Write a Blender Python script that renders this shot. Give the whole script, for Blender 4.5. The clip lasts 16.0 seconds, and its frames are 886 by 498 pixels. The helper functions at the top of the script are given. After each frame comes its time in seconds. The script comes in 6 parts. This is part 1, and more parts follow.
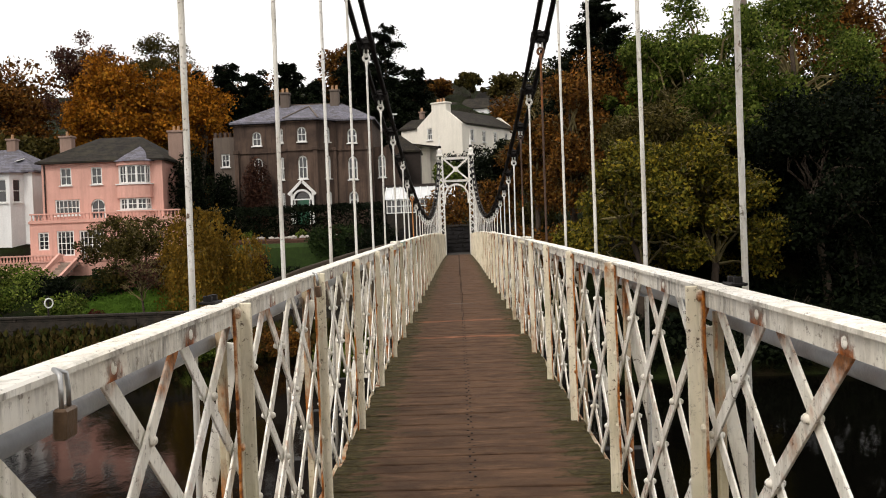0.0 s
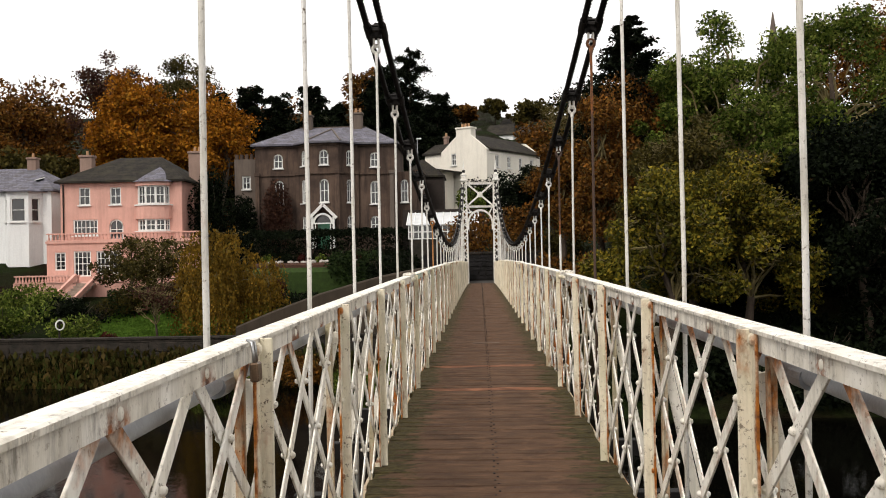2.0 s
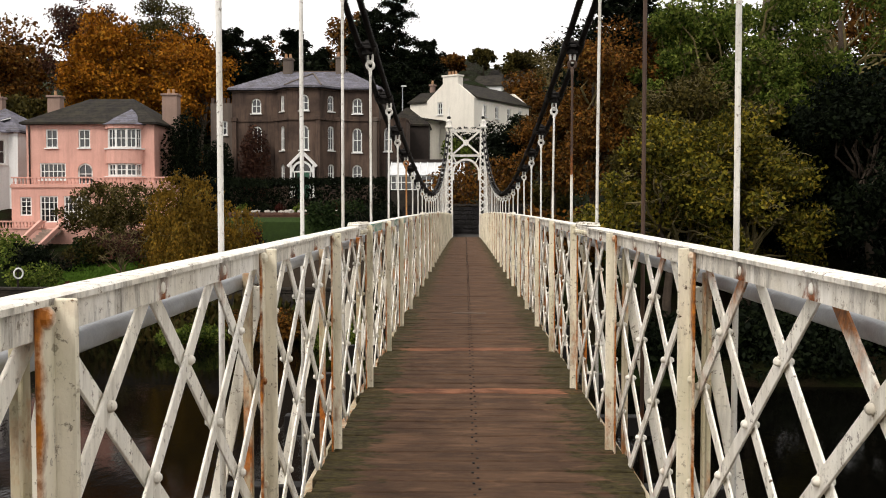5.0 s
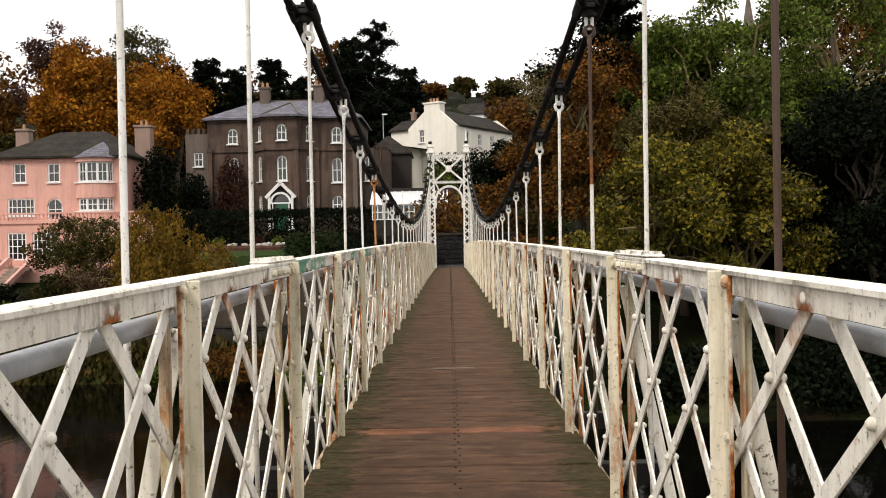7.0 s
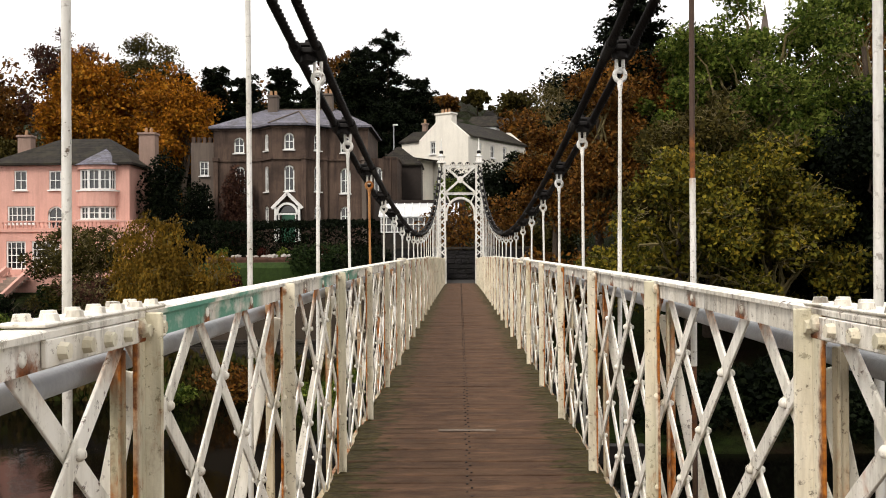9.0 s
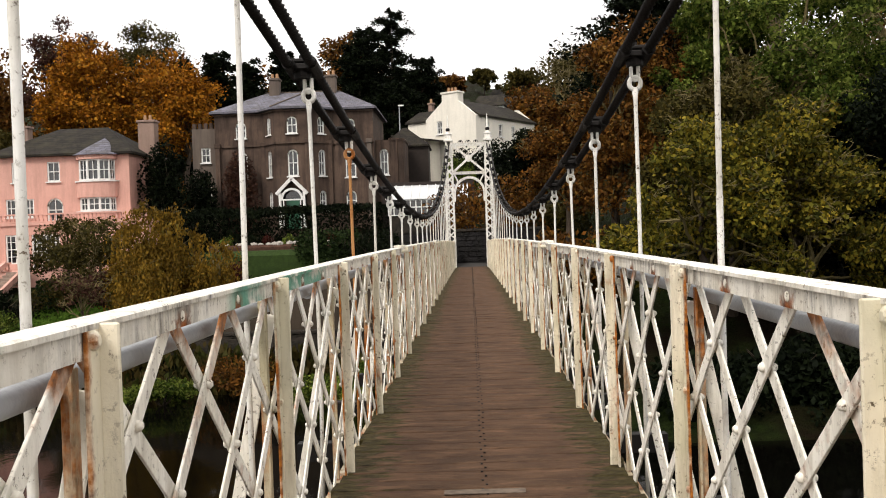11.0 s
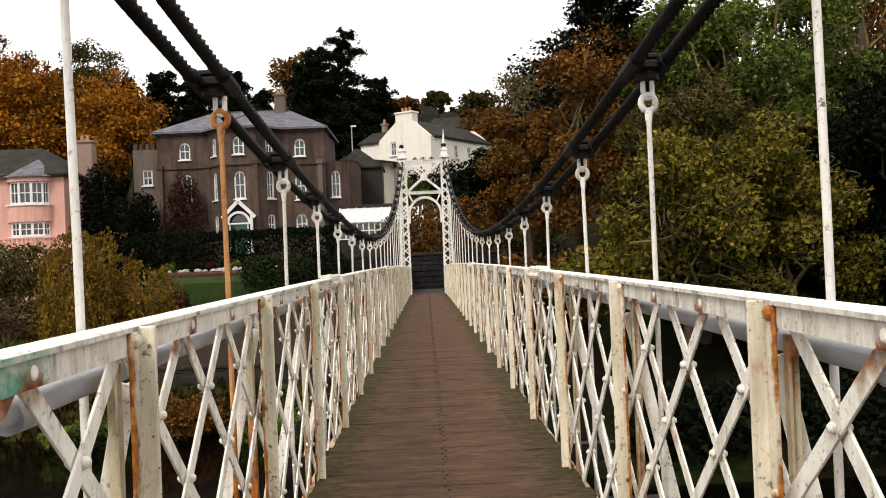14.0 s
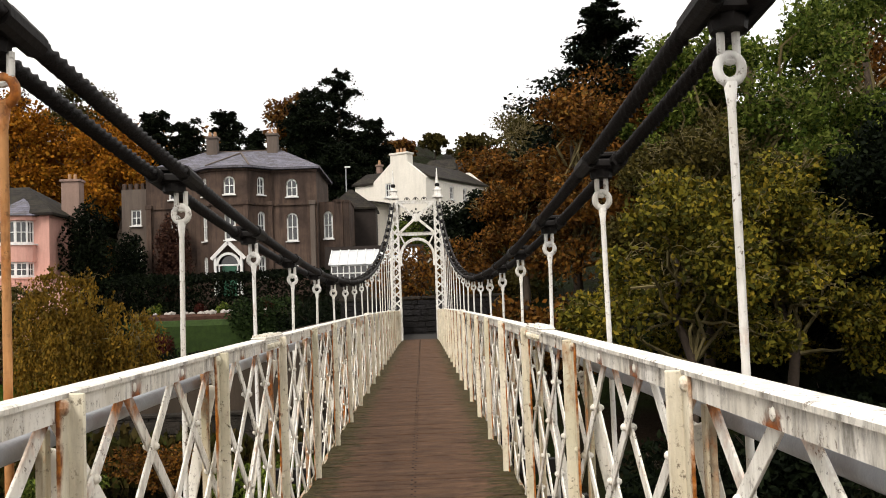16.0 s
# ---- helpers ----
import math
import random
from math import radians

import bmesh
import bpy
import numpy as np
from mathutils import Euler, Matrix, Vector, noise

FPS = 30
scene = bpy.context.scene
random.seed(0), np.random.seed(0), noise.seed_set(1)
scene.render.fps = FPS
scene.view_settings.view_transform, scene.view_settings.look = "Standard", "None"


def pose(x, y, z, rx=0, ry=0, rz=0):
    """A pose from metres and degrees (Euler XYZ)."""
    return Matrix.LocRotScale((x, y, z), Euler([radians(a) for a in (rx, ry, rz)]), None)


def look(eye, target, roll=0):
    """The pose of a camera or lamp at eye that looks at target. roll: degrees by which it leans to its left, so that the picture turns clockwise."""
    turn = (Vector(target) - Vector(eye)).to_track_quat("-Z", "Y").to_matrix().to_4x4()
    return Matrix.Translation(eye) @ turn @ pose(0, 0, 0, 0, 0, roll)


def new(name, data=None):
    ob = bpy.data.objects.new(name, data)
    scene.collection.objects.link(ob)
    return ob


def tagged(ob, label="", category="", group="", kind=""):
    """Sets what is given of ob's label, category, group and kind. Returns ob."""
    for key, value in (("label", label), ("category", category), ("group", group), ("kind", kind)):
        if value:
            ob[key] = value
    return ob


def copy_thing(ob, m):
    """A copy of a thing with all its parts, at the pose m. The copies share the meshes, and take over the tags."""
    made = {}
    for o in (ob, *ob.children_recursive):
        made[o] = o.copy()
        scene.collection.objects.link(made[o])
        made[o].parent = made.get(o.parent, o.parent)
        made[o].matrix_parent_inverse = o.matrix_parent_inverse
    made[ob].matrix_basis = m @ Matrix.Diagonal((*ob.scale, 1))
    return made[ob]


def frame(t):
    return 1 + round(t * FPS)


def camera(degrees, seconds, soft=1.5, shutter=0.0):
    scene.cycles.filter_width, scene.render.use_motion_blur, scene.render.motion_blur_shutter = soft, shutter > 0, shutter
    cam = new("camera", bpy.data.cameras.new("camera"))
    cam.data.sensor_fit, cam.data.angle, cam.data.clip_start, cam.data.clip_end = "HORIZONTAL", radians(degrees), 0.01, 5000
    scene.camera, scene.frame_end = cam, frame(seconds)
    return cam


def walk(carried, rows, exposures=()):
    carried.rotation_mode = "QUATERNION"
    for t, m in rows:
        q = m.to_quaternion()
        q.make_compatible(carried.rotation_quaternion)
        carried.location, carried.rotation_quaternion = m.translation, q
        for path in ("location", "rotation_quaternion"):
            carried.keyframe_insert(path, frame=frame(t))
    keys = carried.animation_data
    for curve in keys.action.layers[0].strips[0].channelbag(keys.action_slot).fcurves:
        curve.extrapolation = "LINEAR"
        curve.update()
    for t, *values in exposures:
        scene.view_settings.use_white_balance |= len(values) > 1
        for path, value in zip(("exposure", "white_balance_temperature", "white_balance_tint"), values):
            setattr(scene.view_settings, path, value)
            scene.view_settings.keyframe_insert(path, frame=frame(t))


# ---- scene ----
cam = camera(49.5, 16.0, soft=1.0)
PATH = [
    (0, (-0.034, -1.235, 1.09), (-0.065, 0.765, 1.052), -2.1),
    (0.5, (-0.034, -0.819, 1.105), (-0.074, 1.18, 1.054), -1.6),
    (1, (-0.058, -0.376, 1.117), (-0.04, 1.623, 1.072), -1.3),
    (1.5, (-0.07, 0.077, 1.105), (-0.04, 2.076, 1.103), -1.4),
    (2, (-0.068, 0.452, 1.128), (-0.144, 2.45, 1.146), -1.1),
    (2.5, (-0.077, 0.86, 1.136), (-0.157, 2.859, 1.137), -0.7),
    (3, (-0.057, 1.307, 1.106), (-0.114, 3.306, 1.088), -0.4),
    (3.5, (-0.048, 1.72, 1.107), (-0.131, 3.718, 1.06), 0.1),
    (4, (-0.061, 2.167, 1.115), (-0.126, 4.165, 1.049), 0.0),
    (4.2, (-0.066, 2.34, 1.097), (-0.1, 4.338, 1.016), 0.2),
    (6.3, (-0.007, 4.526, 1.059), (-0.077, 6.524, 0.997), -0.5),
    (6.5, (-0.016, 4.743, 1.07), (-0.08, 6.741, 1.028), -0.6),
    (7, (-0.017, 5.267, 1.05), (-0.031, 7.267, 1.032), -1.1),
    (7.5, (-0.019, 5.779, 1.076), (-0.094, 7.778, 1.084), -1.2),
    (8, (-0.042, 6.283, 1.095), (-0.086, 8.282, 1.104), -1.2),
    (8.5, (-0.034, 6.77, 1.089), (-0.054, 8.77, 1.102), -1.1),
    (9, (-0.038, 7.259, 1.087), (-0.073, 9.259, 1.097), -0.4),
    (9.5, (-0.057, 7.701, 1.106), (-0.003, 9.7, 1.131), -0.5),
    (10, (-0.036, 8.174, 1.11), (-0.057, 10.174, 1.134), -1.6),
    (10.2, (-0.026, 8.348, 1.109), (-0.076, 10.347, 1.112), -1.6),
    (12.3, (-0.039, 10.299, 1.12), (-0.095, 12.298, 1.084), -2.2),
    (12.5, (-0.05, 10.488, 1.103), (-0.104, 12.487, 1.072), -2.1),
    (13, (-0.048, 10.906, 1.13), (-0.141, 12.904, 1.114), -2.5),
    (13.5, (-0.051, 11.317, 1.137), (-0.093, 13.316, 1.15), -2.5),
    (14, (-0.058, 11.707, 1.117), (-0.021, 13.707, 1.137), -2.4),
    (14.5, (-0.007, 12.099, 1.14), (-0.015, 14.099, 1.172), -2.2),
    (15, (0.011, 12.507, 1.144), (-0.007, 14.507, 1.166), -2.1),
    (15.5, (0.039, 12.898, 1.152), (0.088, 14.897, 1.205), -1.9),
    (16, (0.096, 13.174, 1.176), (0.144, 15.171, 1.284), -2.1),
]
walk(cam, [(t, look(eye, target, roll)) for t, eye, target, roll in PATH], exposures=[(0.0, 0.50, 6900, 12), (4.0, 0.55, 6900, 12), (7.0, 0.66, 6900, 12), (16.0, 0.74, 6900, 12)])


# ---------------------------------------------------------------- light
world = bpy.data.worlds.new("overcast_sky")
scene.world = world
world.use_nodes = True
wn, wl = world.node_tree.nodes, world.node_tree.links
wn.clear()
sky = wn.new("ShaderNodeTexSky")
sky.sky_type = 'NISHITA'
sky.sun_disc = False
sky.sun_elevation = radians(38)
sky.sun_rotation = radians(200)
cloud = wn.new("ShaderNodeTexNoise")
cloud.inputs["Scale"].default_value = 2.2
cloud.inputs["Detail"].default_value = 6
cramp = wn.new("ShaderNodeValToRGB")
cramp.color_ramp.elements[0].position = 0.3
cramp.color_ramp.elements[0].color = (6.6, 6.65, 6.75, 1)
cramp.color_ramp.elements[1].position = 0.7
cramp.color_ramp.elements[1].color = (7.6, 7.6, 7.55, 1)
wmix = wn.new("ShaderNodeMixRGB")
wmix.inputs[0].default_value = 0.93
wbg = wn.new("ShaderNodeBackground")
wbg.inputs["Strength"].default_value = 0.125
wout = wn.new("ShaderNodeOutputWorld")
wl.new(cloud.outputs["Fac"], cramp.inputs["Fac"])
wl.new(sky.outputs["Color"], wmix.inputs[1])
wl.new(cramp.outputs["Color"], wmix.inputs[2])
wl.new(wmix.outputs["Color"], wbg.inputs["Color"])
wl.new(wbg.outputs["Background"], wout.inputs["Surface"])
sun = new("sun", bpy.data.lights.new("sun", 'SUN'))
sun.data.energy, sun.data.angle, sun.data.color = 1.5, radians(18), (1.0, 0.97, 0.93)
sun.matrix_world = look((-18, -20, 38), (0, 10, 0))


# ---------------------------------------------------------------- materials
def mat_nodes(name, rough=0.6, metal=0.0):
    m = bpy.data.materials.new(name)
    m.use_nodes = True
    nt = m.node_tree
    b = nt.nodes["Principled BSDF"]
    b.inputs["Roughness"].default_value = rough
    b.inputs["Metallic"].default_value = metal
    if rough > 0.5 and metal == 0:
        b.inputs["Specular IOR Level"].default_value = 0.22
    return m, nt, b


def noise_fac(nt, scale, detail=6, lo=0.4, hi=0.6, stretch=(1, 1, 1), coord="Object", rough=0.6):
    tc = nt.nodes.new("ShaderNodeTexCoord")
    mp = nt.nodes.new("ShaderNodeMapping")
    mp.inputs["Scale"].default_value = stretch
    n = nt.nodes.new("ShaderNodeTexNoise")
    n.inputs["Scale"].default_value = scale
    n.inputs["Detail"].default_value = detail
    n.inputs["Roughness"].default_value = rough
    r = nt.nodes.new("ShaderNodeMapRange")
    r.inputs["From Min"].default_value = lo
    r.inputs["From Max"].default_value = hi
    if coord == "World":
        ge = nt.nodes.new("ShaderNodeNewGeometry")
        nt.links.new(ge.outputs["Position"], mp.inputs["Vector"])
    else:
        nt.links.new(tc.outputs[coord], mp.inputs["Vector"])
    nt.links.new(mp.outputs["Vector"], n.inputs["Vector"])
    nt.links.new(n.outputs["Fac"], r.inputs["Value"])
    return r.outputs["Result"]


def mix_col(nt, fac, a, b, mode='MIX'):
    m = nt.nodes.new("ShaderNodeMixRGB")
    m.blend_type = mode
    for k, v in ((0, fac), (1, a), (2, b)):
        if isinstance(v, (int, float)):
            m.inputs[k].default_value = v
        elif isinstance(v, tuple):
            m.inputs[k].default_value = (*v, 1)
        else:
            nt.links.new(v, m.inputs[k])
    return m.outputs["Color"]


def bump(nt, b, height, strength=0.3, dist=0.01):
    n = nt.nodes.new("ShaderNodeBump")
    n.inputs["Strength"].default_value = strength
    n.inputs["Distance"].default_value = dist
    nt.links.new(height, n.inputs["Height"])
    nt.links.new(n.outputs["Normal"], b.inputs["Normal"])


def object_random(nt):
    return nt.nodes.new("ShaderNodeObjectInfo").outputs["Random"]


def island_random(nt):
    return nt.nodes.new("ShaderNodeNewGeometry").outputs["Random Per Island"]


def scaled(nt, v, k, add=0.0):
    m = nt.nodes.new("ShaderNodeMath")
    m.operation = 'MULTIPLY_ADD'
    m.inputs[1].default_value, m.inputs[2].default_value = k, add
    nt.links.new(v, m.inputs[0])
    return m.outputs[0]


def paint_mat(name, base, rust=0.5, green=False, rust_lo=0.6):
    """Old oil paint on steel: chalky patches, grime runs, rust breaking through."""
    m, nt, b = mat_nodes(name, 0.55)
    big = noise_fac(nt, 3.0, 5, 0.35, 0.7, coord="World")
    runs = noise_fac(nt, 16.0, 8, 0.46, 0.66, (1, 1, 0.14), coord="World", rough=0.7)
    spots = noise_fac(nt, 48.0, 8, 0.565, 0.62, coord="World", rough=0.75)
    where = noise_fac(nt, 5.0, 4, 0.42, 0.62, coord="World")
    rustf = noise_fac(nt, 2.6, 7, rust_lo, rust_lo + 0.13, (1.6, 1.6, 0.7), coord="World", rough=0.72)
    dark = (base[0] * 0.42, base[1] * 0.39, base[2] * 0.33)
    warm = (base[0] * 0.90, base[1] * 0.87, base[2] * 0.80)
    c = mix_col(nt, big, base, warm)
    c = mix_col(nt, scaled(nt, runs, 0.62), c, dark)
    both = nt.nodes.new("ShaderNodeMath")
    both.operation = 'MULTIPLY'
    nt.links.new(spots, both.inputs[0])
    nt.links.new(scaled(nt, where, 0.7, 0.35), both.inputs[1])
    c = mix_col(nt, both.outputs[0], c, (0.09, 0.06, 0.035))
    if green:
        g = noise_fac(nt, 1.7, 4, 0.52, 0.6, coord="World")
        c = mix_col(nt, scaled(nt, g, 0.28), c, (0.34, 0.34, 0.20))
    rc = mix_col(nt, noise_fac(nt, 30, 5, 0.35, 0.65, coord="World"), (0.42, 0.13, 0.016), (0.11, 0.036, 0.010))
    c = mix_col(nt, scaled(nt, rustf, rust), c, rc)
    nt.links.new(c, b.inputs["Base Color"])
    bump(nt, b, noise_fac(nt, 45, 5, 0.3, 0.7, coord="World"), 0.25, 0.004)
    return m


def rust_ends(m, zlo, zhi, amount, along=None):
    """Adds rust that gathers at the riveted ends of a member; zlo to zhi in its own height."""
    nt = m.node_tree
    b = nt.nodes["Principled BSDF"]
    old = b.inputs["Base Color"].links[0].from_socket
    tc = nt.nodes.new("ShaderNodeTexCoord")
    sp = nt.nodes.new("ShaderNodeSeparateXYZ")
    nt.links.new(tc.outputs["Object"], sp.inputs[0])
    mr = nt.nodes.new("ShaderNodeMapRange")
    mr.inputs["From Min"].default_value, mr.inputs["From Max"].default_value = zlo, zhi
    nt.links.new(sp.outputs["Z"], mr.inputs["Value"])
    add = nt.nodes.new("ShaderNodeMath")
    add.operation = 'ADD'
    nt.links.new(mr.outputs[0], add.inputs[0])
    nt.links.new(noise_fac(nt, 14, 6, 0.2, 0.8, coord="World", rough=0.6), add.inputs[1])
    add2 = nt.nodes.new("ShaderNodeMath")
    add2.operation = 'ADD'
    nt.links.new(add.outputs[0], add2.inputs[0])
    nt.links.new(scaled(nt, object_random(nt), 0.9, -0.45), add2.inputs[1])
    edge = nt.nodes.new("ShaderNodeMapRange")
    edge.inputs["From Min"].default_value, edge.inputs["From Max"].default_value = 0.85, 1.40
    edge.inputs["To Max"].default_value = amount
    nt.links.new(add2.outputs[0], edge.inputs["Value"])
    rc = mix_col(nt, noise_fac(nt, 40, 4, 0.35, 0.65, coord="World"), (0.46, 0.15, 0.020), (0.11, 0.036, 0.010))
    nt.links.new(mix_col(nt, edge.outputs[0], old, rc), b.inputs["Base Color"])
    return m


def rail_stains(m, green):
    """Rust and black grime that repeat where the bars meet the rail; old green undercoat on one stretch."""
    nt = m.node_tree
    b = nt.nodes["Principled BSDF"]
    old = b.inputs["Base Color"].links[0].from_socket
    ge = nt.nodes.new("ShaderNodeNewGeometry")
    sp = nt.nodes.new("ShaderNodeSeparateXYZ")
    nt.links.new(ge.outputs["Position"], sp.inputs[0])
    pp = nt.nodes.new("ShaderNodeMath")
    pp.operation = 'PINGPONG'
    pp.inputs[1].default_value = 0.254
    nt.links.new(sp.outputs["Y"], pp.inputs[0])
    mr = nt.nodes.new("ShaderNodeMapRange")
    mr.inputs["From Min"].default_value, mr.inputs["From Max"].default_value = 0.085, 0.0
    nt.links.new(pp.outputs[0], mr.inputs["Value"])
    nz = noise_fac(nt, 12, 6, 0.3, 0.7, coord="World", rough=0.7)
    ad = nt.nodes.new("ShaderNodeMath")
    ad.operation = 'ADD'
    nt.links.new(mr.outputs[0], ad.inputs[0])
    nt.links.new(nz, ad.inputs[1])
    e = nt.nodes.new("ShaderNodeMapRange")
    e.inputs["From Min"].default_value, e.inputs["From Max"].default_value = 0.86, 1.20
    nt.links.new(ad.outputs[0], e.inputs["Value"])
    # height over the lower edge of the leg, along the camber
    def calc(op, p, q):
        n = nt.nodes.new("ShaderNodeMath")
        n.operation = op
        for i, v in enumerate((p, q)):
            if isinstance(v, (int, float)):
                n.inputs[i].default_value = v
            else:
                nt.links.new(v, n.inputs[i])
        return n.outputs[0]
    dy = calc('SUBTRACT', sp.outputs["Y"], 23.18)
    hz = calc('ADD', sp.outputs["Z"], calc('MULTIPLY', calc('MULTIPLY', dy, dy), 0.000254))
    low = nt.nodes.new("ShaderNodeMapRange")
    low.inputs["From Min"].default_value, low.inputs["From Max"].default_value = 1.012, 0.972
    nt.links.new(hz, low.inputs["Value"])
    # only on the upright leg
    sn = nt.nodes.new("ShaderNodeSeparateXYZ")
    nt.links.new(ge.outputs["Normal"], sn.inputs[0])
    leg = nt.nodes.new("ShaderNodeMath")
    leg.operation = 'LESS_THAN'
    leg.inputs[1].default_value = 0.5
    nt.links.new(sn.outputs["Z"], leg.inputs[0])
    def times(p, q):
        mu = nt.nodes.new("ShaderNodeMath")
        mu.operation = 'MULTIPLY'
        nt.links.new(p, mu.inputs[0])
        nt.links.new(q, mu.inputs[1])
        return mu.outputs[0]
    grime = noise_fac(nt, 26, 8, 0.46, 0.66, (0.8, 0.8, 0.16), coord="World", rough=0.75)
    patch = noise_fac(nt, 2.6, 4, 0.40, 0.56, coord="World")
    cream = scaled(nt, times(noise_fac(nt, 6, 5, 0.2, 0.7, coord="World"), leg.outputs[0]), 0.55)
    old = mix_col(nt, cream, old, (0.55, 0.50, 0.41))
    col = mix_col(nt, scaled(nt, times(times(grime, patch), leg.outputs[0]), 0.95), old, (0.085, 0.072, 0.055))
    if green:
        for y0, y1 in ((9.2, 10.35), (11.55, 12.05), (12.2, 13.3)):
            lo = nt.nodes.new("ShaderNodeMapRange")
            lo.inputs["From Min"].default_value, lo.inputs["From Max"].default_value = y0, y0 + 0.12
            hi = nt.nodes.new("ShaderNodeMapRange")
            hi.inputs["From Min"].default_value, hi.inputs["From Max"].default_value = y1, y1 - 0.12
            nt.links.new(sp.outputs["Y"], lo.inputs["Value"])
            nt.links.new(sp.outputs["Y"], hi.inputs["Value"])
            g = times(times(lo.outputs[0], hi.outputs[0]), leg.outputs[0])
            g = times(g, noise_fac(nt, 4.5, 5, 0.36, 0.52, (1, 1, 2.2), coord="World"))
            col = mix_col(nt, scaled(nt, g, 0.9), col, (0.050, 0.26, 0.175))
    rc = mix_col(nt, noise_fac(nt, 40, 4, 0.35, 0.65, coord="World"), (0.32, 0.085, 0.010), (0.07, 0.022, 0.008))
    spotty = noise_fac(nt, 9, 5, 0.45, 0.6, coord="World")
    dirt = times(times(e.outputs[0], leg.outputs[0]), spotty)
    col = mix_col(nt, scaled(nt, dirt, 0.8), col, (0.10, 0.08, 0.06))
    col = mix_col(nt, times(times(e.outputs[0], leg.outputs[0]), low.outputs[0]), col, rc)
    nt.links.new(col, b.inputs["Base Color"])
    return m


def edge_runs(m):
    """Rust that bleeds down the near edge of a post."""
    nt = m.node_tree
    b = nt.nodes["Principled BSDF"]
    old = b.inputs["Base Color"].links[0].from_socket
    tc = nt.nodes.new("ShaderNodeTexCoord")
    sp = nt.nodes.new("ShaderNodeSeparateXYZ")
    nt.links.new(tc.outputs["Object"], sp.inputs[0])
    mr = nt.nodes.new("ShaderNodeMapRange")
    mr.inputs["From Min"].default_value, mr.inputs["From Max"].default_value = 0.012, -0.030
    nt.links.new(sp.outputs["Y"], mr.inputs["Value"])
    nz = noise_fac(nt, 5.0, 7, 0.36, 0.66, (1, 1, 1.0), coord="World", rough=0.68)
    ad = nt.nodes.new("ShaderNodeMath")
    ad.operation = 'ADD'
    nt.links.new(mr.outputs[0], ad.inputs[0])
    nt.links.new(nz, ad.inputs[1])
    e = nt.nodes.new("ShaderNodeMapRange")
    e.inputs["From Min"].default_value, e.inputs["From Max"].default_value = 0.92, 1.45
    nt.links.new(ad.outputs[0], e.inputs["Value"])
    rc = mix_col(nt, noise_fac(nt, 40, 4, 0.35, 0.65, coord="World"), (0.48, 0.16, 0.02), (0.13, 0.042, 0.012))
    nt.links.new(mix_col(nt, e.outputs[0], old, rc), b.inputs["Base Color"])
    return m


WHITE = paint_mat("weathered white paint", (0.84, 0.81, 0.74), 0.9, False, 0.63)
WHITE_BAR = rust_ends(paint_mat("weathered white bar paint", (0.88, 0.855, 0.79), 0.8, False, 0.66), 0.87, 1.02, 0.95)
WHITE_POST = edge_runs(paint_mat("weathered cream paint", (0.77, 0.715, 0.585), 1.0, True, 0.59))
WHITE_TOP = rail_stains(paint_mat("chalky white rail paint", (0.87, 0.845, 0.79), 0.5, False, 0.68), False)
WHITE_TOP_L = rail_stains(paint_mat("chalky white rail paint with green undercoat", (0.87, 0.845, 0.79), 0.5, False, 0.68), True)
RUST_STIFF = paint_mat("rust-run cream paint", (0.52, 0.45, 0.33), 1.0, True, 0.47)
WHITE_TOWER = paint_mat("white tower paint", (0.80, 0.79, 0.76), 0.35, False, 0.68)
HANGER = paint_mat("white hanger paint", (0.76, 0.75, 0.72), 0.7, False, 0.62)
BROWN_ROD = paint_mat("rust-brown bare rod", (0.075, 0.046, 0.034), 0.7, False, 0.52)
RUST_ROD = paint_mat("rust-streaked rod", (0.60, 0.30, 0.12), 1.0, False, 0.44)


def plain_mat(name, c, rough=0.7, metal=0.0, var=0.25, scale=6.0, bscale=40.0, bstr=0.2, bdist=0.006, c2=None):
    m, nt, b = mat_nodes(name, rough, metal)
    f = noise_fac(nt, scale, 6, 0.35, 0.65, coord="World")
    f2 = noise_fac(nt, scale * 9, 4, 0.35, 0.65, coord="World")
    other = c2 or tuple(v * (1 - var) for v in c)
    col = mix_col(nt, f, c, other)
    col = mix_col(nt, scaled(nt, f2, 0.35), col, tuple(v * 0.6 for v in c))
    nt.links.new(col, b.inputs["Base Color"])
    bump(nt, b, noise_fac(nt, bscale, 5, 0.3, 0.7, coord="World"), bstr, bdist)
    return m


ROPE = plain_mat("tarred dark wire rope", (0.006, 0.0038, 0.003), 0.7, 0.0, 0.4, 9, 120, 0.3)
IRON = plain_mat("dark iron clamp", (0.008, 0.006, 0.005), 0.65, 0.0, 0.4, 14)
CONDUIT = plain_mat("grey galvanised conduit", (0.36, 0.375, 0.40), 0.4, 0.1, 0.35, 3)
LOCK = plain_mat("old brass padlock", (0.16, 0.10, 0.06), 0.4, 0.6, 0.4, 30)
STEEL = plain_mat("steel shackle", (0.5, 0.5, 0.5), 0.3, 0.9, 0.2, 30)


# ---------------------------------------------------------------- mesh helpers
def part(name, bm, material, parent=None, label="", smooth=False, loc=None):
    me = bpy.data.meshes.new(name)
    if smooth:
        for f in bm.faces:
            f.smooth = True
    bm.to_mesh(me)
    bm.free()
    return part_me(name, me, material, parent, label, loc)


def part_me(name, me, material, parent=None, label="", loc=None):
    if material is not None and not me.materials:
        for m in (material if isinstance(material, (list, tuple)) else [material]):
            me.materials.append(m)
    ob = new(name, me)
    if parent is not None:
        ob.parent = parent
    if loc is not None:
        ob.matrix_basis = loc
    if label:
        ob["label"] = label
    return ob


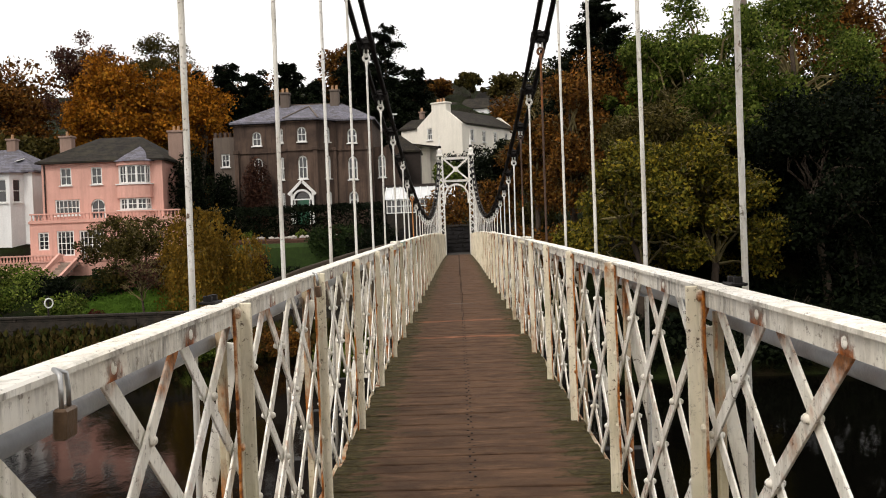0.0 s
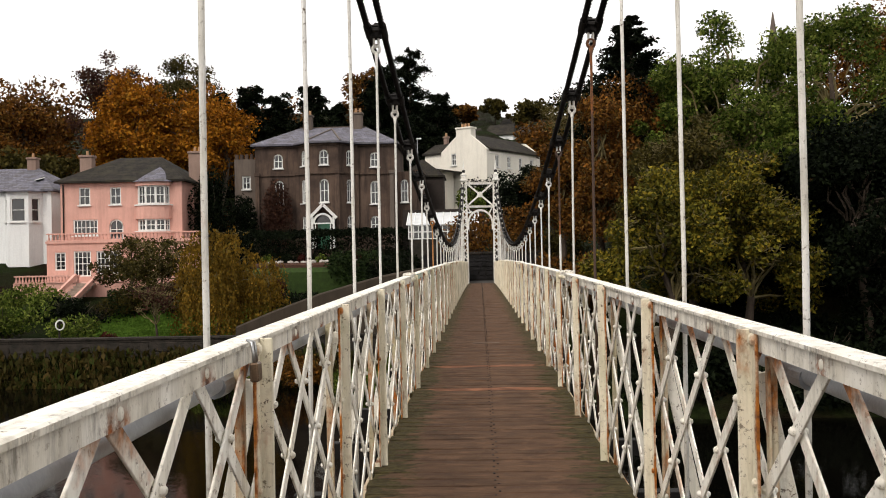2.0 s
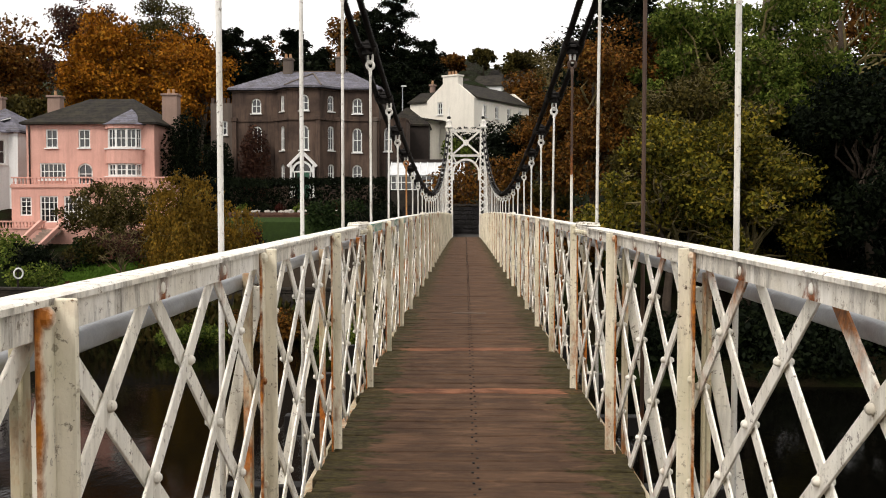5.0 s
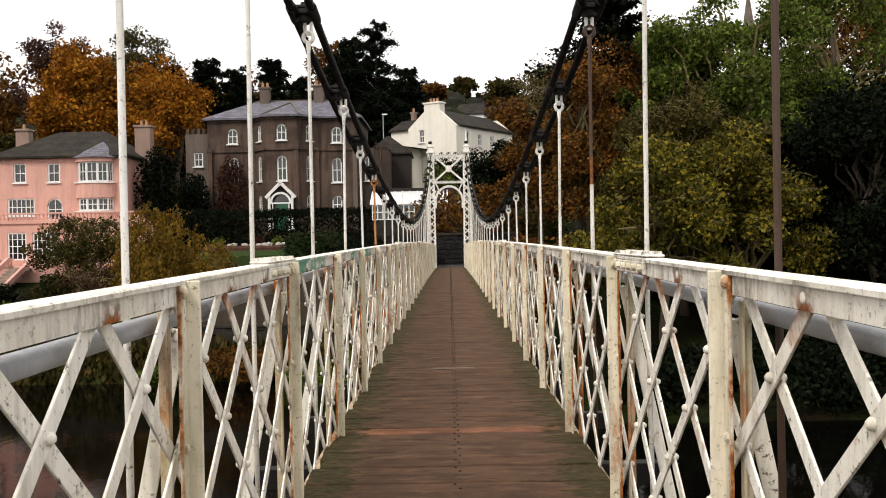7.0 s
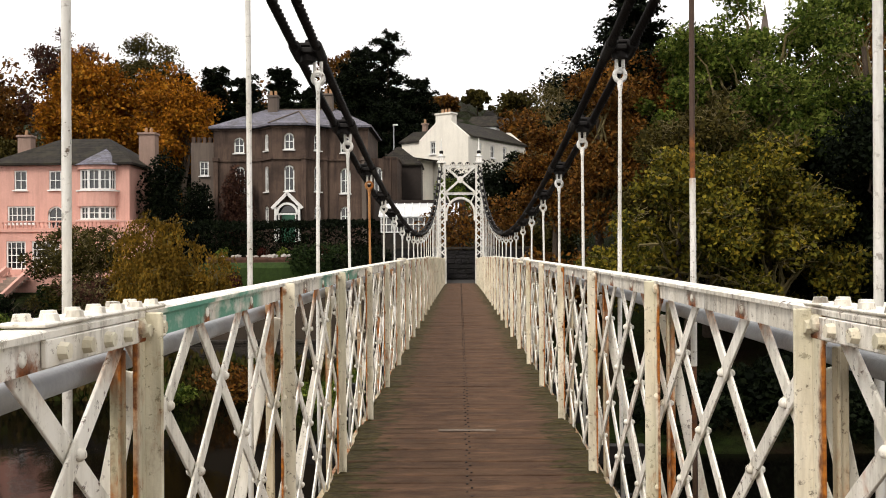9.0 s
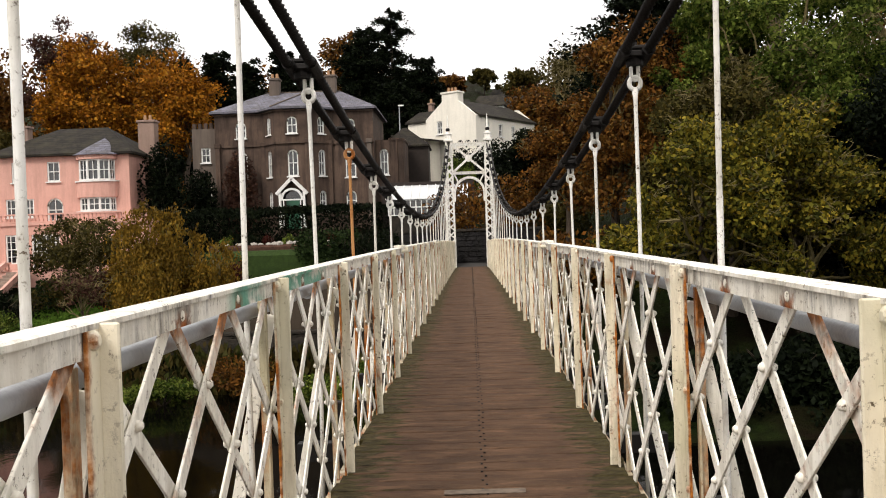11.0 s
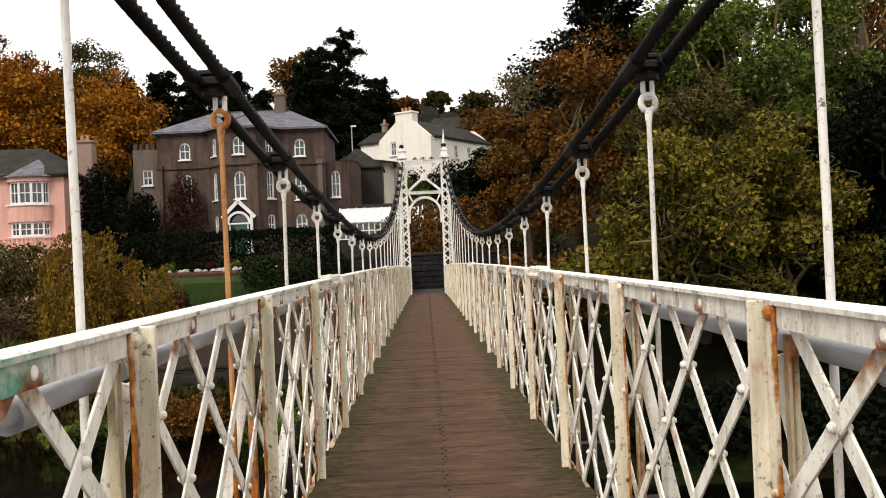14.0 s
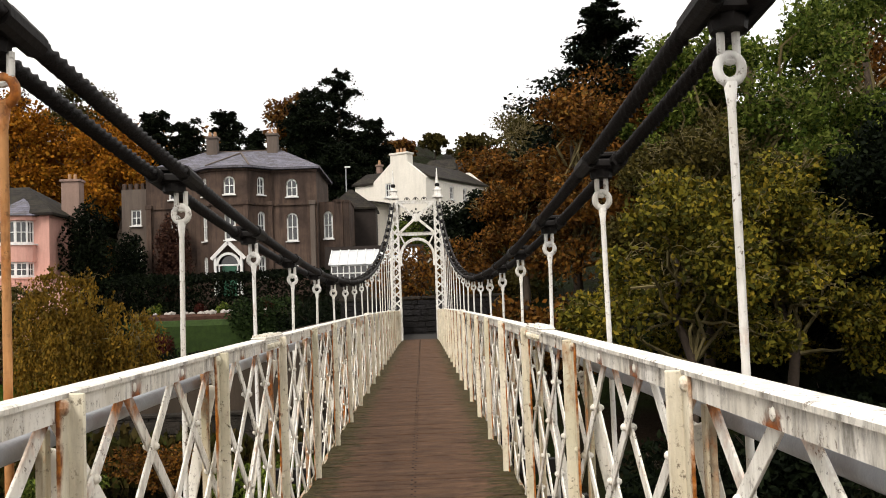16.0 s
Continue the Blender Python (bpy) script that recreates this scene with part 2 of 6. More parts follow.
def empty(name, m=None):
    ob = new(name)
    ob.empty_display_size = 0.2
    if m is not None:
        ob.matrix_basis = m
    return ob


def box(bm, c, s, rot=None, bevel=0.0, mi=0):
    r = bmesh.ops.create_cube(bm, size=1.0)
    m = Matrix.Translation(c) @ (rot.to_4x4() if rot is not None else Matrix.Identity(4)) @ Matrix.Diagonal((*s, 1))
    bmesh.ops.transform(bm, matrix=m, verts=r["verts"])
    fs = {f for v in r["verts"] for f in v.link_faces}
    for f in fs:
        f.material_index = mi
    if bevel:
        es = {e for f in fs for e in f.edges}
        bmesh.ops.bevel(bm, geom=list(es), offset=bevel, segments=1, affect='EDGES')
    return r["verts"]


def beam(bm, a, b, w, d, up=(0, 0, 1), bevel=0.0):
    """A bar of section w x d from a to b."""
    a, b = Vector(a), Vector(b)
    z = (b - a).normalized()
    x = Vector(up).cross(z)
    if x.length < 1e-4:
        x = Vector((1, 0, 0))
    x.normalize()
    y = z.cross(x)
    rot = Matrix((x, y, z)).transposed()
    box(bm, (a + b) / 2, (w, d, (b - a).length), rot, bevel)


def rod(bm, a, b, r, seg=8, r2=None):
    a, b = Vector(a), Vector(b)
    q = (b - a).to_track_quat('Z', 'Y').to_matrix().to_4x4()
    bmesh.ops.create_cone(bm, cap_ends=True, segments=seg, radius1=r, radius2=r if r2 is None else r2, depth=(b - a).length,
                          matrix=Matrix.Translation((a + b) / 2) @ q)


def tube(bm, pts, radii, seg=8, closed=False):
    """A tube along pts."""
    pts = [Vector(p) for p in pts]
    n = len(pts)
    if isinstance(radii, (int, float)):
        radii = [radii] * n
    rings = []
    ref = None
    for i, p in enumerate(pts):
        if closed:
            d = pts[(i + 1) % n] - pts[i - 1]
        else:
            d = pts[min(i + 1, n - 1)] - pts[max(i - 1, 0)]
        d.normalize()
        if ref is None:
            ref = Vector((1, 0, 0)) if abs(d.x) < 0.8 else Vector((0, 1, 0))
        x = (ref - d * ref.dot(d)).normalized()
        ref = x
        y = d.cross(x)
        rings.append([bm.verts.new(p + (x * math.cos(2 * math.pi * k / seg) + y * math.sin(2 * math.pi * k / seg)) * radii[i]) for k in range(seg)])
    for i in range(n if closed else n - 1):
        r0, r1 = rings[i], rings[(i + 1) % n]
        for k in range(seg):
            bm.faces.new((r0[k], r0[(k + 1) % seg], r1[(k + 1) % seg], r1[k]))
    if not closed:
        bm.faces.new(rings[0][::-1])
        bm.faces.new(rings[-1])


def dome(bm, c, axis, r, h, seg=8):
    """A rivet head standing on c along axis."""
    q = Vector(axis).to_track_quat('Z', 'Y').to_matrix()
    prev = None
    for k, (rr, zz) in enumerate(((1.0, 0.0), (0.92, 0.55), (0.5, 0.95))):
        ring = [bm.verts.new(Vector(c) + q @ Vector((r * rr * math.cos(2 * math.pi * i / seg), r * rr * math.sin(2 * math.pi * i / seg), h * zz))) for i in range(seg)]
        if prev:
            for i in range(seg):
                bm.faces.new((prev[i], prev[(i + 1) % seg], ring[(i + 1) % seg], ring[i]))
        prev = ring
    bm.faces.new(prev)


def mesh_np(name, verts, faces, smooth=False, mats=None):
    """A mesh from arrays: verts (n, 3), faces (m, k)."""
    me = bpy.data.meshes.new(name)
    verts, faces = np.asarray(verts, dtype=np.float32), np.asarray(faces, dtype=np.int32)
    m, k = faces.shape
    me.vertices.add(len(verts))
    me.vertices.foreach_set("co", verts.ravel())
    me.loops.add(m * k)
    me.loops.foreach_set("vertex_index", faces.ravel())
    me.polygons.add(m)
    me.polygons.foreach_set("loop_start", np.arange(0, m * k, k, dtype=np.int32))
    me.polygons.foreach_set("loop_total", np.full(m, k, dtype=np.int32))
    if mats is not None:
        me.polygons.foreach_set("material_index", np.asarray(mats, dtype=np.int32))
    if smooth:
        me.polygons.foreach_set("use_smooth", np.ones(m, dtype=bool))
    me.update(calc_edges=True)
    me.validate()
    return me


# ---------------------------------------------------------------- the footbridge
S = 1.524            # panel length
YM = 23.18           # middle of the span
YT, YN = 46.85, -0.49  # far and near tower
CAMBER = -0.000254
XR, XH = 0.672, 0.80  # rail plane, hanger plane
ZR = 1.016           # underside of the rail flange over the deck
K0, K1 = 0, 30


def zc(y):
    return CAMBER * (y - YM) ** 2


def hanger_x(sx):
    """Plane of the hangers on each side."""
    return -(XH + 0.012) if sx < 0 else XH - 0.012


def cable_z(y):
    return 1.43 + 0.0058 * (y - YM) ** 2


def lattice_parapet(side, label):
    top = tagged(empty("lattice_parapet"), label, "parapet", "bridge parapets")
    sx = side
    XR = 0.679 if side < 0 else 0.666
    ys = [k * S + j * S / 3 for k in range(K0, K1 + 1) for j in range(3)]
    ys = [y for y in ys if YN < y < YT]
    # top rail: flange and vertical leg, following the camber
    bm = bmesh.new()
    prof = [(-0.008, -0.048), (0.004, -0.048), (0.004, 0.0), (0.052, 0.0), (0.052, 0.011), (0.047, 0.014), (-0.012, 0.014), (-0.018, 0.010), (-0.018, 0.0), (-0.008, 0.0)]
    yy = np.linspace(YN + 0.2, YT - 0.15, 64)
    rings = []
    for y in yy:
        rings.append([bm.verts.new((sx * (XR + px), y, ZR + pz + zc(y))) for px, pz in prof])
    n = len(prof)
    for a, b in zip(rings, rings[1:]):
        for i in range(n):
            f = (a[i], a[(i + 1) % n], b[(i + 1) % n], b[i])
            bm.faces.new(f if sx > 0 else f[::-1])
    bm.faces.new(rings[0])
    bm.faces.new(rings[-1])
    bmesh.ops.recalc_face_normals(bm, faces=bm.faces)
    part("top_rail", bm, WHITE_TOP_L if sx < 0 else WHITE_TOP, top, "white painted steel top rail, streaked with grime")
    # bottom rail
    bm = bmesh.new()
    rings = []
    for y in yy:
        rings.append([bm.verts.new((sx * (XR + px), y, 0.01 + pz + zc(y))) for px, pz in ((-0.004, -0.15), (0.008, -0.15), (0.008, -0.06), (0.05, -0.06), (0.05, -0.05), (-0.004, -0.05))])
    for a, b in zip(rings, rings[1:]):
        for i in range(6):
            bm.faces.new((a[i], a[(i + 1) % 6], b[(i + 1) % 6], b[i]))
    bmesh.ops.recalc_face_normals(bm, faces=bm.faces)
    part("bottom_rail", bm, RUST_STIFF, top)
    # posts: steel angles
    bm = bmesh.new()
    box(bm, (-sx * 0.013, 0.002, 0.505), (0.008, 0.058, 1.04), bevel=0.002)
    box(bm, (-sx * 0.033, 0.029, 0.505), (0.037, 0.010, 1.04), bevel=0.003)
    dome(bm, (-sx * 0.017, -0.004, 0.998), (-sx, 0, 0), 0.018, 0.013)
    for zz in (0.30, 0.62):
        dome(bm, (-sx * 0.017, -0.004, zz), (-sx, 0, 0), 0.013, 0.010)
    me_post = bpy.data.meshes.new("post")
    bm.to_mesh(me_post)
    bm.free()
    # outer upright and raking stay behind each post
    bm = bmesh.new()
    box(bm, (sx * 0.040, 0.030, 0.46), (0.030, 0.009, 0.98), bevel=0.002)
    box(bm, (sx * 0.029, 0.022, 0.46), (0.008, 0.028, 0.98), bevel=0.002)
    me_up = bpy.data.meshes.new("stiffener")
    bm.to_mesh(me_up)
    bm.free()
    bm = bmesh.new()
    beam(bm, (sx * 0.03, 0.09, 0.90), (sx * 0.27, 0.09, -0.28), 0.044, 0.010, (0, 1, 0), 0.002)
    beam(bm, (sx * 0.03, 0.115, 0.90), (sx * 0.27, 0.115, -0.28), 0.010, 0.044, (0, 1, 0), 0.002)
    me_stay = bpy.data.meshes.new("raking_stay")
    bm.to_mesh(me_stay)
    bm.free()
    for k in range(K0, K1 + 1):
        y = k * S
        yp = y - (0.018 if sx > 0 or k > 5 else 0.040 if k == 5 else 0.065)
        part_me("post", me_post, WHITE_POST, top, "" if k else "cream painted steel angle post with rust runs", pose(sx * XR, yp, zc(y)))
        part_me("stiffener", me_up, RUST_STIFF, top, "", pose(sx * XR, yp, zc(y)))
        part_me("raking_stay", me_stay, WHITE, top, "", pose(sx * XR, y - 0.02, zc(y)))
    # lattice bars, two families, 2.5 spaces long
    run, ztop, zbot = 2.5 * S / 3, 1.005, -0.02
    ang = math.atan2(ztop - zbot, run)
    ln = math.hypot(run, ztop - zbot)
    bars = []
    for fam in (1, -1):
        bm = bmesh.new()
        off = 0.010 if fam * sx > 0 else 0.021
        x = sx * (0.006 + off)
        beam(bm, (x, 0, ztop), (x, fam * run, zbot), 0.007, 0.044, (0, 1, 0), 0.0015)
        me = bpy.data.meshes.new("lattice_bar")
        bm.to_mesh(me)
        bm.free()
        bars.append(me)
    for y in ys:
        for fam, me in ((1, bars[0]), (-1, bars[1])):
            if YN < y + fam * run < YT:
                slope = (zc(y + fam * run) - zc(y)) / run
                ob = part_me("lattice_bar", me, WHITE_BAR, top, "", pose(sx * XR, y, zc(y)))
                ob.matrix_basis = Matrix.Translation((sx * XR, y, zc(y))) @ Matrix(((1, 0, 0, 0), (0, 1, 0, 0), (0, fam * slope, 1, 0), (0, 0, 0, 1)))
    # rivets: at the rail over every junction and at every crossing
    bm = bmesh.new()
    sp = S / 3
    h = sp / 2 * (ztop - zbot) / run
    for y in ys:
        for c, r, hh in [((sx * (XR - 0.008), y, ZR - 0.024 + zc(y)), 0.013, 0.004)]:
            dome(bm, c, (-sx, 0, 0), r, hh)
        for j in range(1, 5):
            yy2, z = y + sp / 2 * (j % 2), ztop - j * h
            if yy2 < YT - 0.3:
                dome(bm, (sx * (XR + 0.012), yy2, z + zc(yy2)), (-sx, 0, 0), 0.0125, 0.013, 7)
                dome(bm, (sx * (XR + 0.031), yy2, z + zc(yy2)), (sx, 0, 0), 0.0125, 0.016, 6)
    part("rivets", bm, WHITE, top, smooth=True)["kind"] = "stuff"
    # splice plates with two rows of bolts, every sixth panel
    for k in (6, 12, 18, 24):
        y0, y1 = (k * S - 0.45, k * S + 0.14) if sx < 0 else (k * S - 0.58, k * S + 0.05)
        bm = bmesh.new()
        zz = ZR + zc(k * S)
        box(bm, (sx * (XR + 0.018), (y0 + y1) / 2, zz + 0.017), (0.074, y1 - y0, 0.008), bevel=0.003)
        box(bm, (sx * (XR - 0.014), (y0 + y1) / 2, zz - 0.026), (0.010, y1 - y0, 0.044), bevel=0.002)
        box(bm, (sx * (XR + 0.022), (y0 + y1) / 2, zz - 0.010), (0.055, y1 - y0, 0.010), bevel=0.002)
        pl = part("splice_plate", bm, WHITE_TOP, top, "thickly painted bolted splice plate")
        for i in range(6):
            yb = y0 + 0.05 + (y1 - y0 - 0.1) * i / 5
            for xo in (-0.002, 0.042):
                bm = bmesh.new()
                rod(bm, (sx * (XR + xo), yb, zz + 0.020), (sx * (XR + xo), yb, zz + 0.032), 0.016, 7, 0.013)
                part("bolt", bm, WHITE_TOP, pl)
            bm = bmesh.new()
            rod(bm, (sx * (XR - 0.019), yb, zz - 0.026), (sx * (XR - 0.034), yb, zz - 0.026), 0.015, 7, 0.013)
            part("bolt", bm, WHITE_POST, pl)
            bm = bmesh.new()
            rod(bm, (sx * (XR + 0.006), yb, zz - 0.015), (sx * (XR + 0.006), yb, zz - 0.030), 0.013, 7)
            part("bolt", bm, WHITE_POST, pl)
    return top


parapet_l = lattice_parapet(-1, "white painted riveted steel lattice parapet with rust stains")
parapet_r = lattice_parapet(1, "white painted riveted steel lattice parapet with rust stains")


def padlock(y, label, tilt):
    """A love lock: body, shackle hooked over the rail leg."""
    z = ZR + zc(y)
    p = tagged(empty("padlock", pose(-(XR - 0.032), y, z - 0.036, 0, tilt, 0)), label, "padlock", "padlocks on the rail")
    bm = bmesh.new()
    box(bm, (0.006, 0, -0.024), (0.022, 0.046, 0.048), bevel=0.004)
    part("body", bm, LOCK, p)
    bm = bmesh.new()
    tube(bm, [(0.006, -0.014, 0.0), (0.005, -0.014, 0.025), (0.002, -0.011, 0.050), (-0.012, 0.0, 0.056), (0.002, 0.011, 0.050), (0.005, 0.014, 0.025), (0.006, 0.014, 0.0)], 0.004, 8)
    part("shackle", bm, STEEL, p, "bright steel shackle", smooth=True)


padlock(0.20, "old brown padlock hanging from the white rail", 3)
padlock(2.84, "old dark padlock hanging from the white rail", -2)
for sx in (-1, 1):
    y = S - 0.09
    br = tagged(empty("hanger_bracket", pose(sx * (XR + 0.045), y, ZR + zc(y) + 0.014)), "dark bolted iron bracket on the rail edge", "bracket", "rail brackets")
    bm = bmesh.new()
    box(bm, (sx * 0.012, 0, 0.004), (0.045, 0.09, 0.008), bevel=0.002)
    part("plate", bm, IRON, br, "dark iron plate")
    for dy in (-0.04, 0.04):
        bm = bmesh.new()
        rod(bm, (sx * 0.012, dy * 0.7, 0.008), (sx * 0.012, dy * 0.7, 0.024), 0.013, 6)
        part("bolt", bm, IRON, br)


# ---------------------------------------------------------------- deck
def timber_mat(name, c1, c2, moss=True):
    m, nt, b = mat_nodes(name, 0.85)
    b.inputs["Specular IOR Level"].default_value = 0.10
    rnd = object_random(nt)
    grain = noise_fac(nt, 14, 8, 0.3, 0.7, (0.35, 6, 6), coord="World", rough=0.7)
    blot = noise_fac(nt, 3.2, 9, 0.40, 0.58, (1.0, 1.6, 1), coord="World", rough=0.7)
    pale = noise_fac(nt, 5.0, 8, 0.52, 0.66, (0.8, 2.2, 1), coord="World", rough=0.72)
    c = mix_col(nt, rnd, c1, c2)
    c = mix_col(nt, scaled(nt, grain, 0.55), c, tuple(v * 0.36 for v in c1))
    c = mix_col(nt, scaled(nt, blot, 0.6), c, (0.048, 0.029, 0.020))
    c = mix_col(nt, scaled(nt, pale, 0.5), c, tuple(v * 1.55 for v in c1))
    # moss and silt gather along both edges
    ge = nt.nodes.new("ShaderNodeNewGeometry")
    sp = nt.nodes.new("ShaderNodeSeparateXYZ")
    ab = nt.nodes.new("ShaderNodeMath")
    ab.operation = 'ABSOLUTE'
    mr = nt.nodes.new("ShaderNodeMapRange")
    mr.inputs["From Min"].default_value, mr.inputs["From Max"].default_value = 0.30, 0.66
    nt.links.new(ge.outputs["Position"], sp.inputs[0])
    nt.links.new(sp.outputs["X"], ab.inputs[0])
    nt.links.new(ab.outputs[0], mr.inputs["Value"])
    mm = nt.nodes.new("ShaderNodeMath")
    mm.operation = 'ADD'
    nt.links.new(mr.outputs[0], mm.inputs[0])
    nt.links.new(noise_fac(nt, 8, 10, 0.32, 0.68, (0.9, 1.8, 1), coord="World"), mm.inputs[1])
    ragged = nt.nodes.new("ShaderNodeMapRange")
    ragged.inputs["From Min"].default_value, ragged.inputs["From Max"].default_value = 0.98, 1.22
    ragged.inputs["To Max"].default_value = 0.9
    nt.links.new(mm.outputs[0], ragged.inputs["Value"])
    mossy = mix_col(nt, noise_fac(nt, 22, 6, 0.35, 0.65, (1, 2, 1), coord="World", rough=0.7), (0.078, 0.066, 0.024), (0.016, 0.014, 0.007))
    c = mix_col(nt, ragged.outputs[0], c, mossy)
    nt.links.new(c, b.inputs["Base Color"])
    bump(nt, b, grain, 0.8, 0.010)
    return m


PLANK = timber_mat("worn brown deck timber", (0.154, 0.088, 0.053), (0.120, 0.070, 0.043))
NEW_PLANK = timber_mat("newer red-brown deck timber", (0.34, 0.15, 0.085), (0.28, 0.125, 0.07))

deck = tagged(empty("bridge_deck"), "worn brown timber deck of cross planks with mossy edges", "deck", kind="structure")
rng = random.Random(4)
PW = 0.155
plank_meshes = []
for v in range(8):
    bm = bmesh.new()
    hw = 0.684 + rng.uniform(-0.012, 0.012)
    nx = 5
    verts = []
    for i in range(nx + 1):
        x = -hw + 2 * hw * i / nx
        dz = rng.uniform(-0.003, 0.003)
        e = rng.uniform(0.0, 0.003)
        verts.append([bm.verts.new((x, sy * (PW / 2 - 0.002 - e * (sz > 0)), dz + sz)) for sy, sz in ((-1, -0.045), (-1, -0.004), (-0.93, 0.0), (0.93, 0.0), (1, -0.004), (1, -0.045))])
    for a, b in zip(verts, verts[1:]):
        for i in range(6):
            bm.faces.new((a[i], a[(i + 1) % 6], b[(i + 1) % 6], b[i]))
    bm.faces.new(verts[0][::-1])
    bm.faces.new(verts[-1])
    bmesh.ops.recalc_face_normals(bm, faces=bm.faces)
    me = bpy.data.meshes.new("plank")
    bm.to_mesh(me)
    bm.free()
    plank_meshes.append(me)
me_new = plank_meshes[0].copy()
me_new.materials.append(NEW_PLANK)
for me in plank_meshes:
    me.materials.append(PLANK)
y = -2.4
i = 0
NEWER = (9.1, 10.85)
while y < 47.5:
    newer = any(abs(y - q) < PW / 2 for q in NEWER)
    me = me_new if newer else rng.choice(plank_meshes)
    ob = part_me("plank", me, None, deck)
    ob.matrix_basis = pose(rng.uniform(-0.008, 0.008), y, zc(y) + rng.uniform(-0.002, 0.002), rng.uniform(-0.25, 0.25), 0, rng.uniform(-0.25, 0.25))
    y += PW + rng.uniform(0.0, 0.004)
    i += 1
# two rows of spike heads along the middle
bm = bmesh.new()
for j in range(620):
    yy = -2.2 + j * 0.0785
    x = 0.028 * (1 if j % 2 else -1) * 0.4 + rng.uniform(-0.004, 0.004)
    box(bm, (x, yy, zc(yy) + 0.002), (0.011, 0.011, 0.006))
ob = part("spike_heads", bm, IRON, deck)
ob["kind"] = "stuff"
# stringers and cross beams under the planks
bm = bmesh.new()
ys2 = np.linspace(-2.4, 47.4, 40)
for x in (-0.5, 0.0, 0.5):
    for a, b in zip(ys2, ys2[1:]):
        beam(bm, (x, a, zc(a) - 0.12), (x, b, zc(b) - 0.12), 0.09, 0.14, (1, 0, 0))
part("stringer", bm, IRON, deck)
bm = bmesh.new()
box(bm, (0, 0, -0.25), (2.4, 0.10, 0.12), bevel=0.004)
me_cross = bpy.data.meshes.new("cross_beam")
bm.to_mesh(me_cross)
bm.free()
for k in range(K0, K1 + 1):
    part_me("cross_beam", me_cross, IRON, deck, "", pose(0, k * S + 0.07, zc(k * S)))

bm = bmesh.new()
box(bm, (0.0, 13.3, zc(13.3) + 0.0035), (0.36, 0.07, 0.004), bevel=0.001)
part("worn_strip", bm, plain_mat("worn pale paint strip", (0.19, 0.145, 0.11), 0.85, 0, 0.5, 30), deck, "worn pale paint strip")


# ---------------------------------------------------------------- cables, hangers, conduits
def rope_mesh(xc, sx):
    """A stranded rope that hangs in a parabola, with its lay cut into it on the stretch that the deck passes."""
    ys, y = [], YN - 0.3
    while y < YT:
        ys.append(y)
        y += 0.011 if y < 27 else 0.06
    ys.append(YT)
    ys = np.array(ys)
    z = cable_z(ys) + 0.0
    slope = 2 * 0.0058 * (ys - YM)
    s = np.concatenate([[0], np.cumsum(np.hypot(np.diff(ys), np.diff(z)))])
    seg = 14
    th = np.linspace(0, 2 * np.pi, seg, endpoint=False)
    lay = np.where(ys < 27, 1.0, 0.0)
    r = 0.0215 * (1 + 0.19 * lay[:, None] * np.cos(5 * (th[None, :] - 2 * np.pi * s[:, None] / 0.26)))
    nx, nn = np.cos(th)[None, :] * r, np.sin(th)[None, :] * r
    norm = np.stack([np.zeros_like(ys), -slope, np.ones_like(ys)], 1)
    norm /= np.linalg.norm(norm, axis=1)[:, None]
    v = np.zeros((len(ys), seg, 3))
    v[:, :, 0] = xc + nx
    v[:, :, 1] = ys[:, None] + nn * norm[:, 1:2]
    v[:, :, 2] = z[:, None] + nn * norm[:, 2:3]
    i = np.arange(len(ys) - 1)[:, None] * seg
    j = np.arange(seg)[None, :]
    f = np.stack([i + j, i + (j + 1) % seg, i + seg + (j + 1) % seg, i + seg + j], -1).reshape(-1, 4)
    return mesh_np("wire_rope", v.reshape(-1, 3), f, True)


def clamp_mesh():
    """Two cheeks round both ropes, a bolt through them, a shackle below."""
    bm = bmesh.new()
    for x in (-0.055, 0.055):
        rod(bm, (x, -0.10, 0), (x, 0.10, 0), 0.031, 10)
    box(bm, (0, 0, -0.006), (0.15, 0.11, 0.035), bevel=0.008)
    box(bm, (0, 0, 0.030), (0.13, 0.08, 0.02), bevel=0.005)
    rod(bm, (0, 0, 0.03), (0, 0, 0.062), 0.018, 6)
    rod(bm, (0, 0, -0.055), (0, 0, 0), 0.040, 10, 0.05)
    return bm


def shackle_bm(ring_z):
    bm = bmesh.new()
    z0 = -0.05
    for x in (-0.017, 0.017):
        rod(bm, (x, 0, z0), (x, 0, -0.102), 0.0095, 8)
    tube(bm, [(0.017 * math.cos(a), 0, -0.102 - 0.017 * math.sin(a)) for a in np.linspace(0, math.pi, 7)], 0.0095, 8)
    return bm


me_clamp = bpy.data.meshes.new("clamp")
b_ = clamp_mesh()
b_.to_mesh(me_clamp)
b_.free()
me_shackle = bpy.data.meshes.new("shackle")
b_ = shackle_bm(0)
b_.to_mesh(me_shackle)
b_.free()

BROWN = {(1, 5), (1, 7)}
RUSTY = {(-1, 10), (1, 8), (-1, 3), (1, 9)}


def suspension_cable(sx):
    top = tagged(empty("suspension_cable"), "pair of tarred dark stranded wire ropes with iron clamps", "cable", "main cables of the bridge")
    for dx in (-0.055, 0.055):
        part_me("wire_rope", rope_mesh(hanger_x(sx) + dx, sx), ROPE, top)
    for k in range(1, 31):
        y = k * S
        tilt = math.degrees(math.atan(2 * 0.0058 * (y - YM)))
        part_me("clamp", me_clamp, IRON, top, "", pose(hanger_x(sx), y, cable_z(y), tilt))
    return top


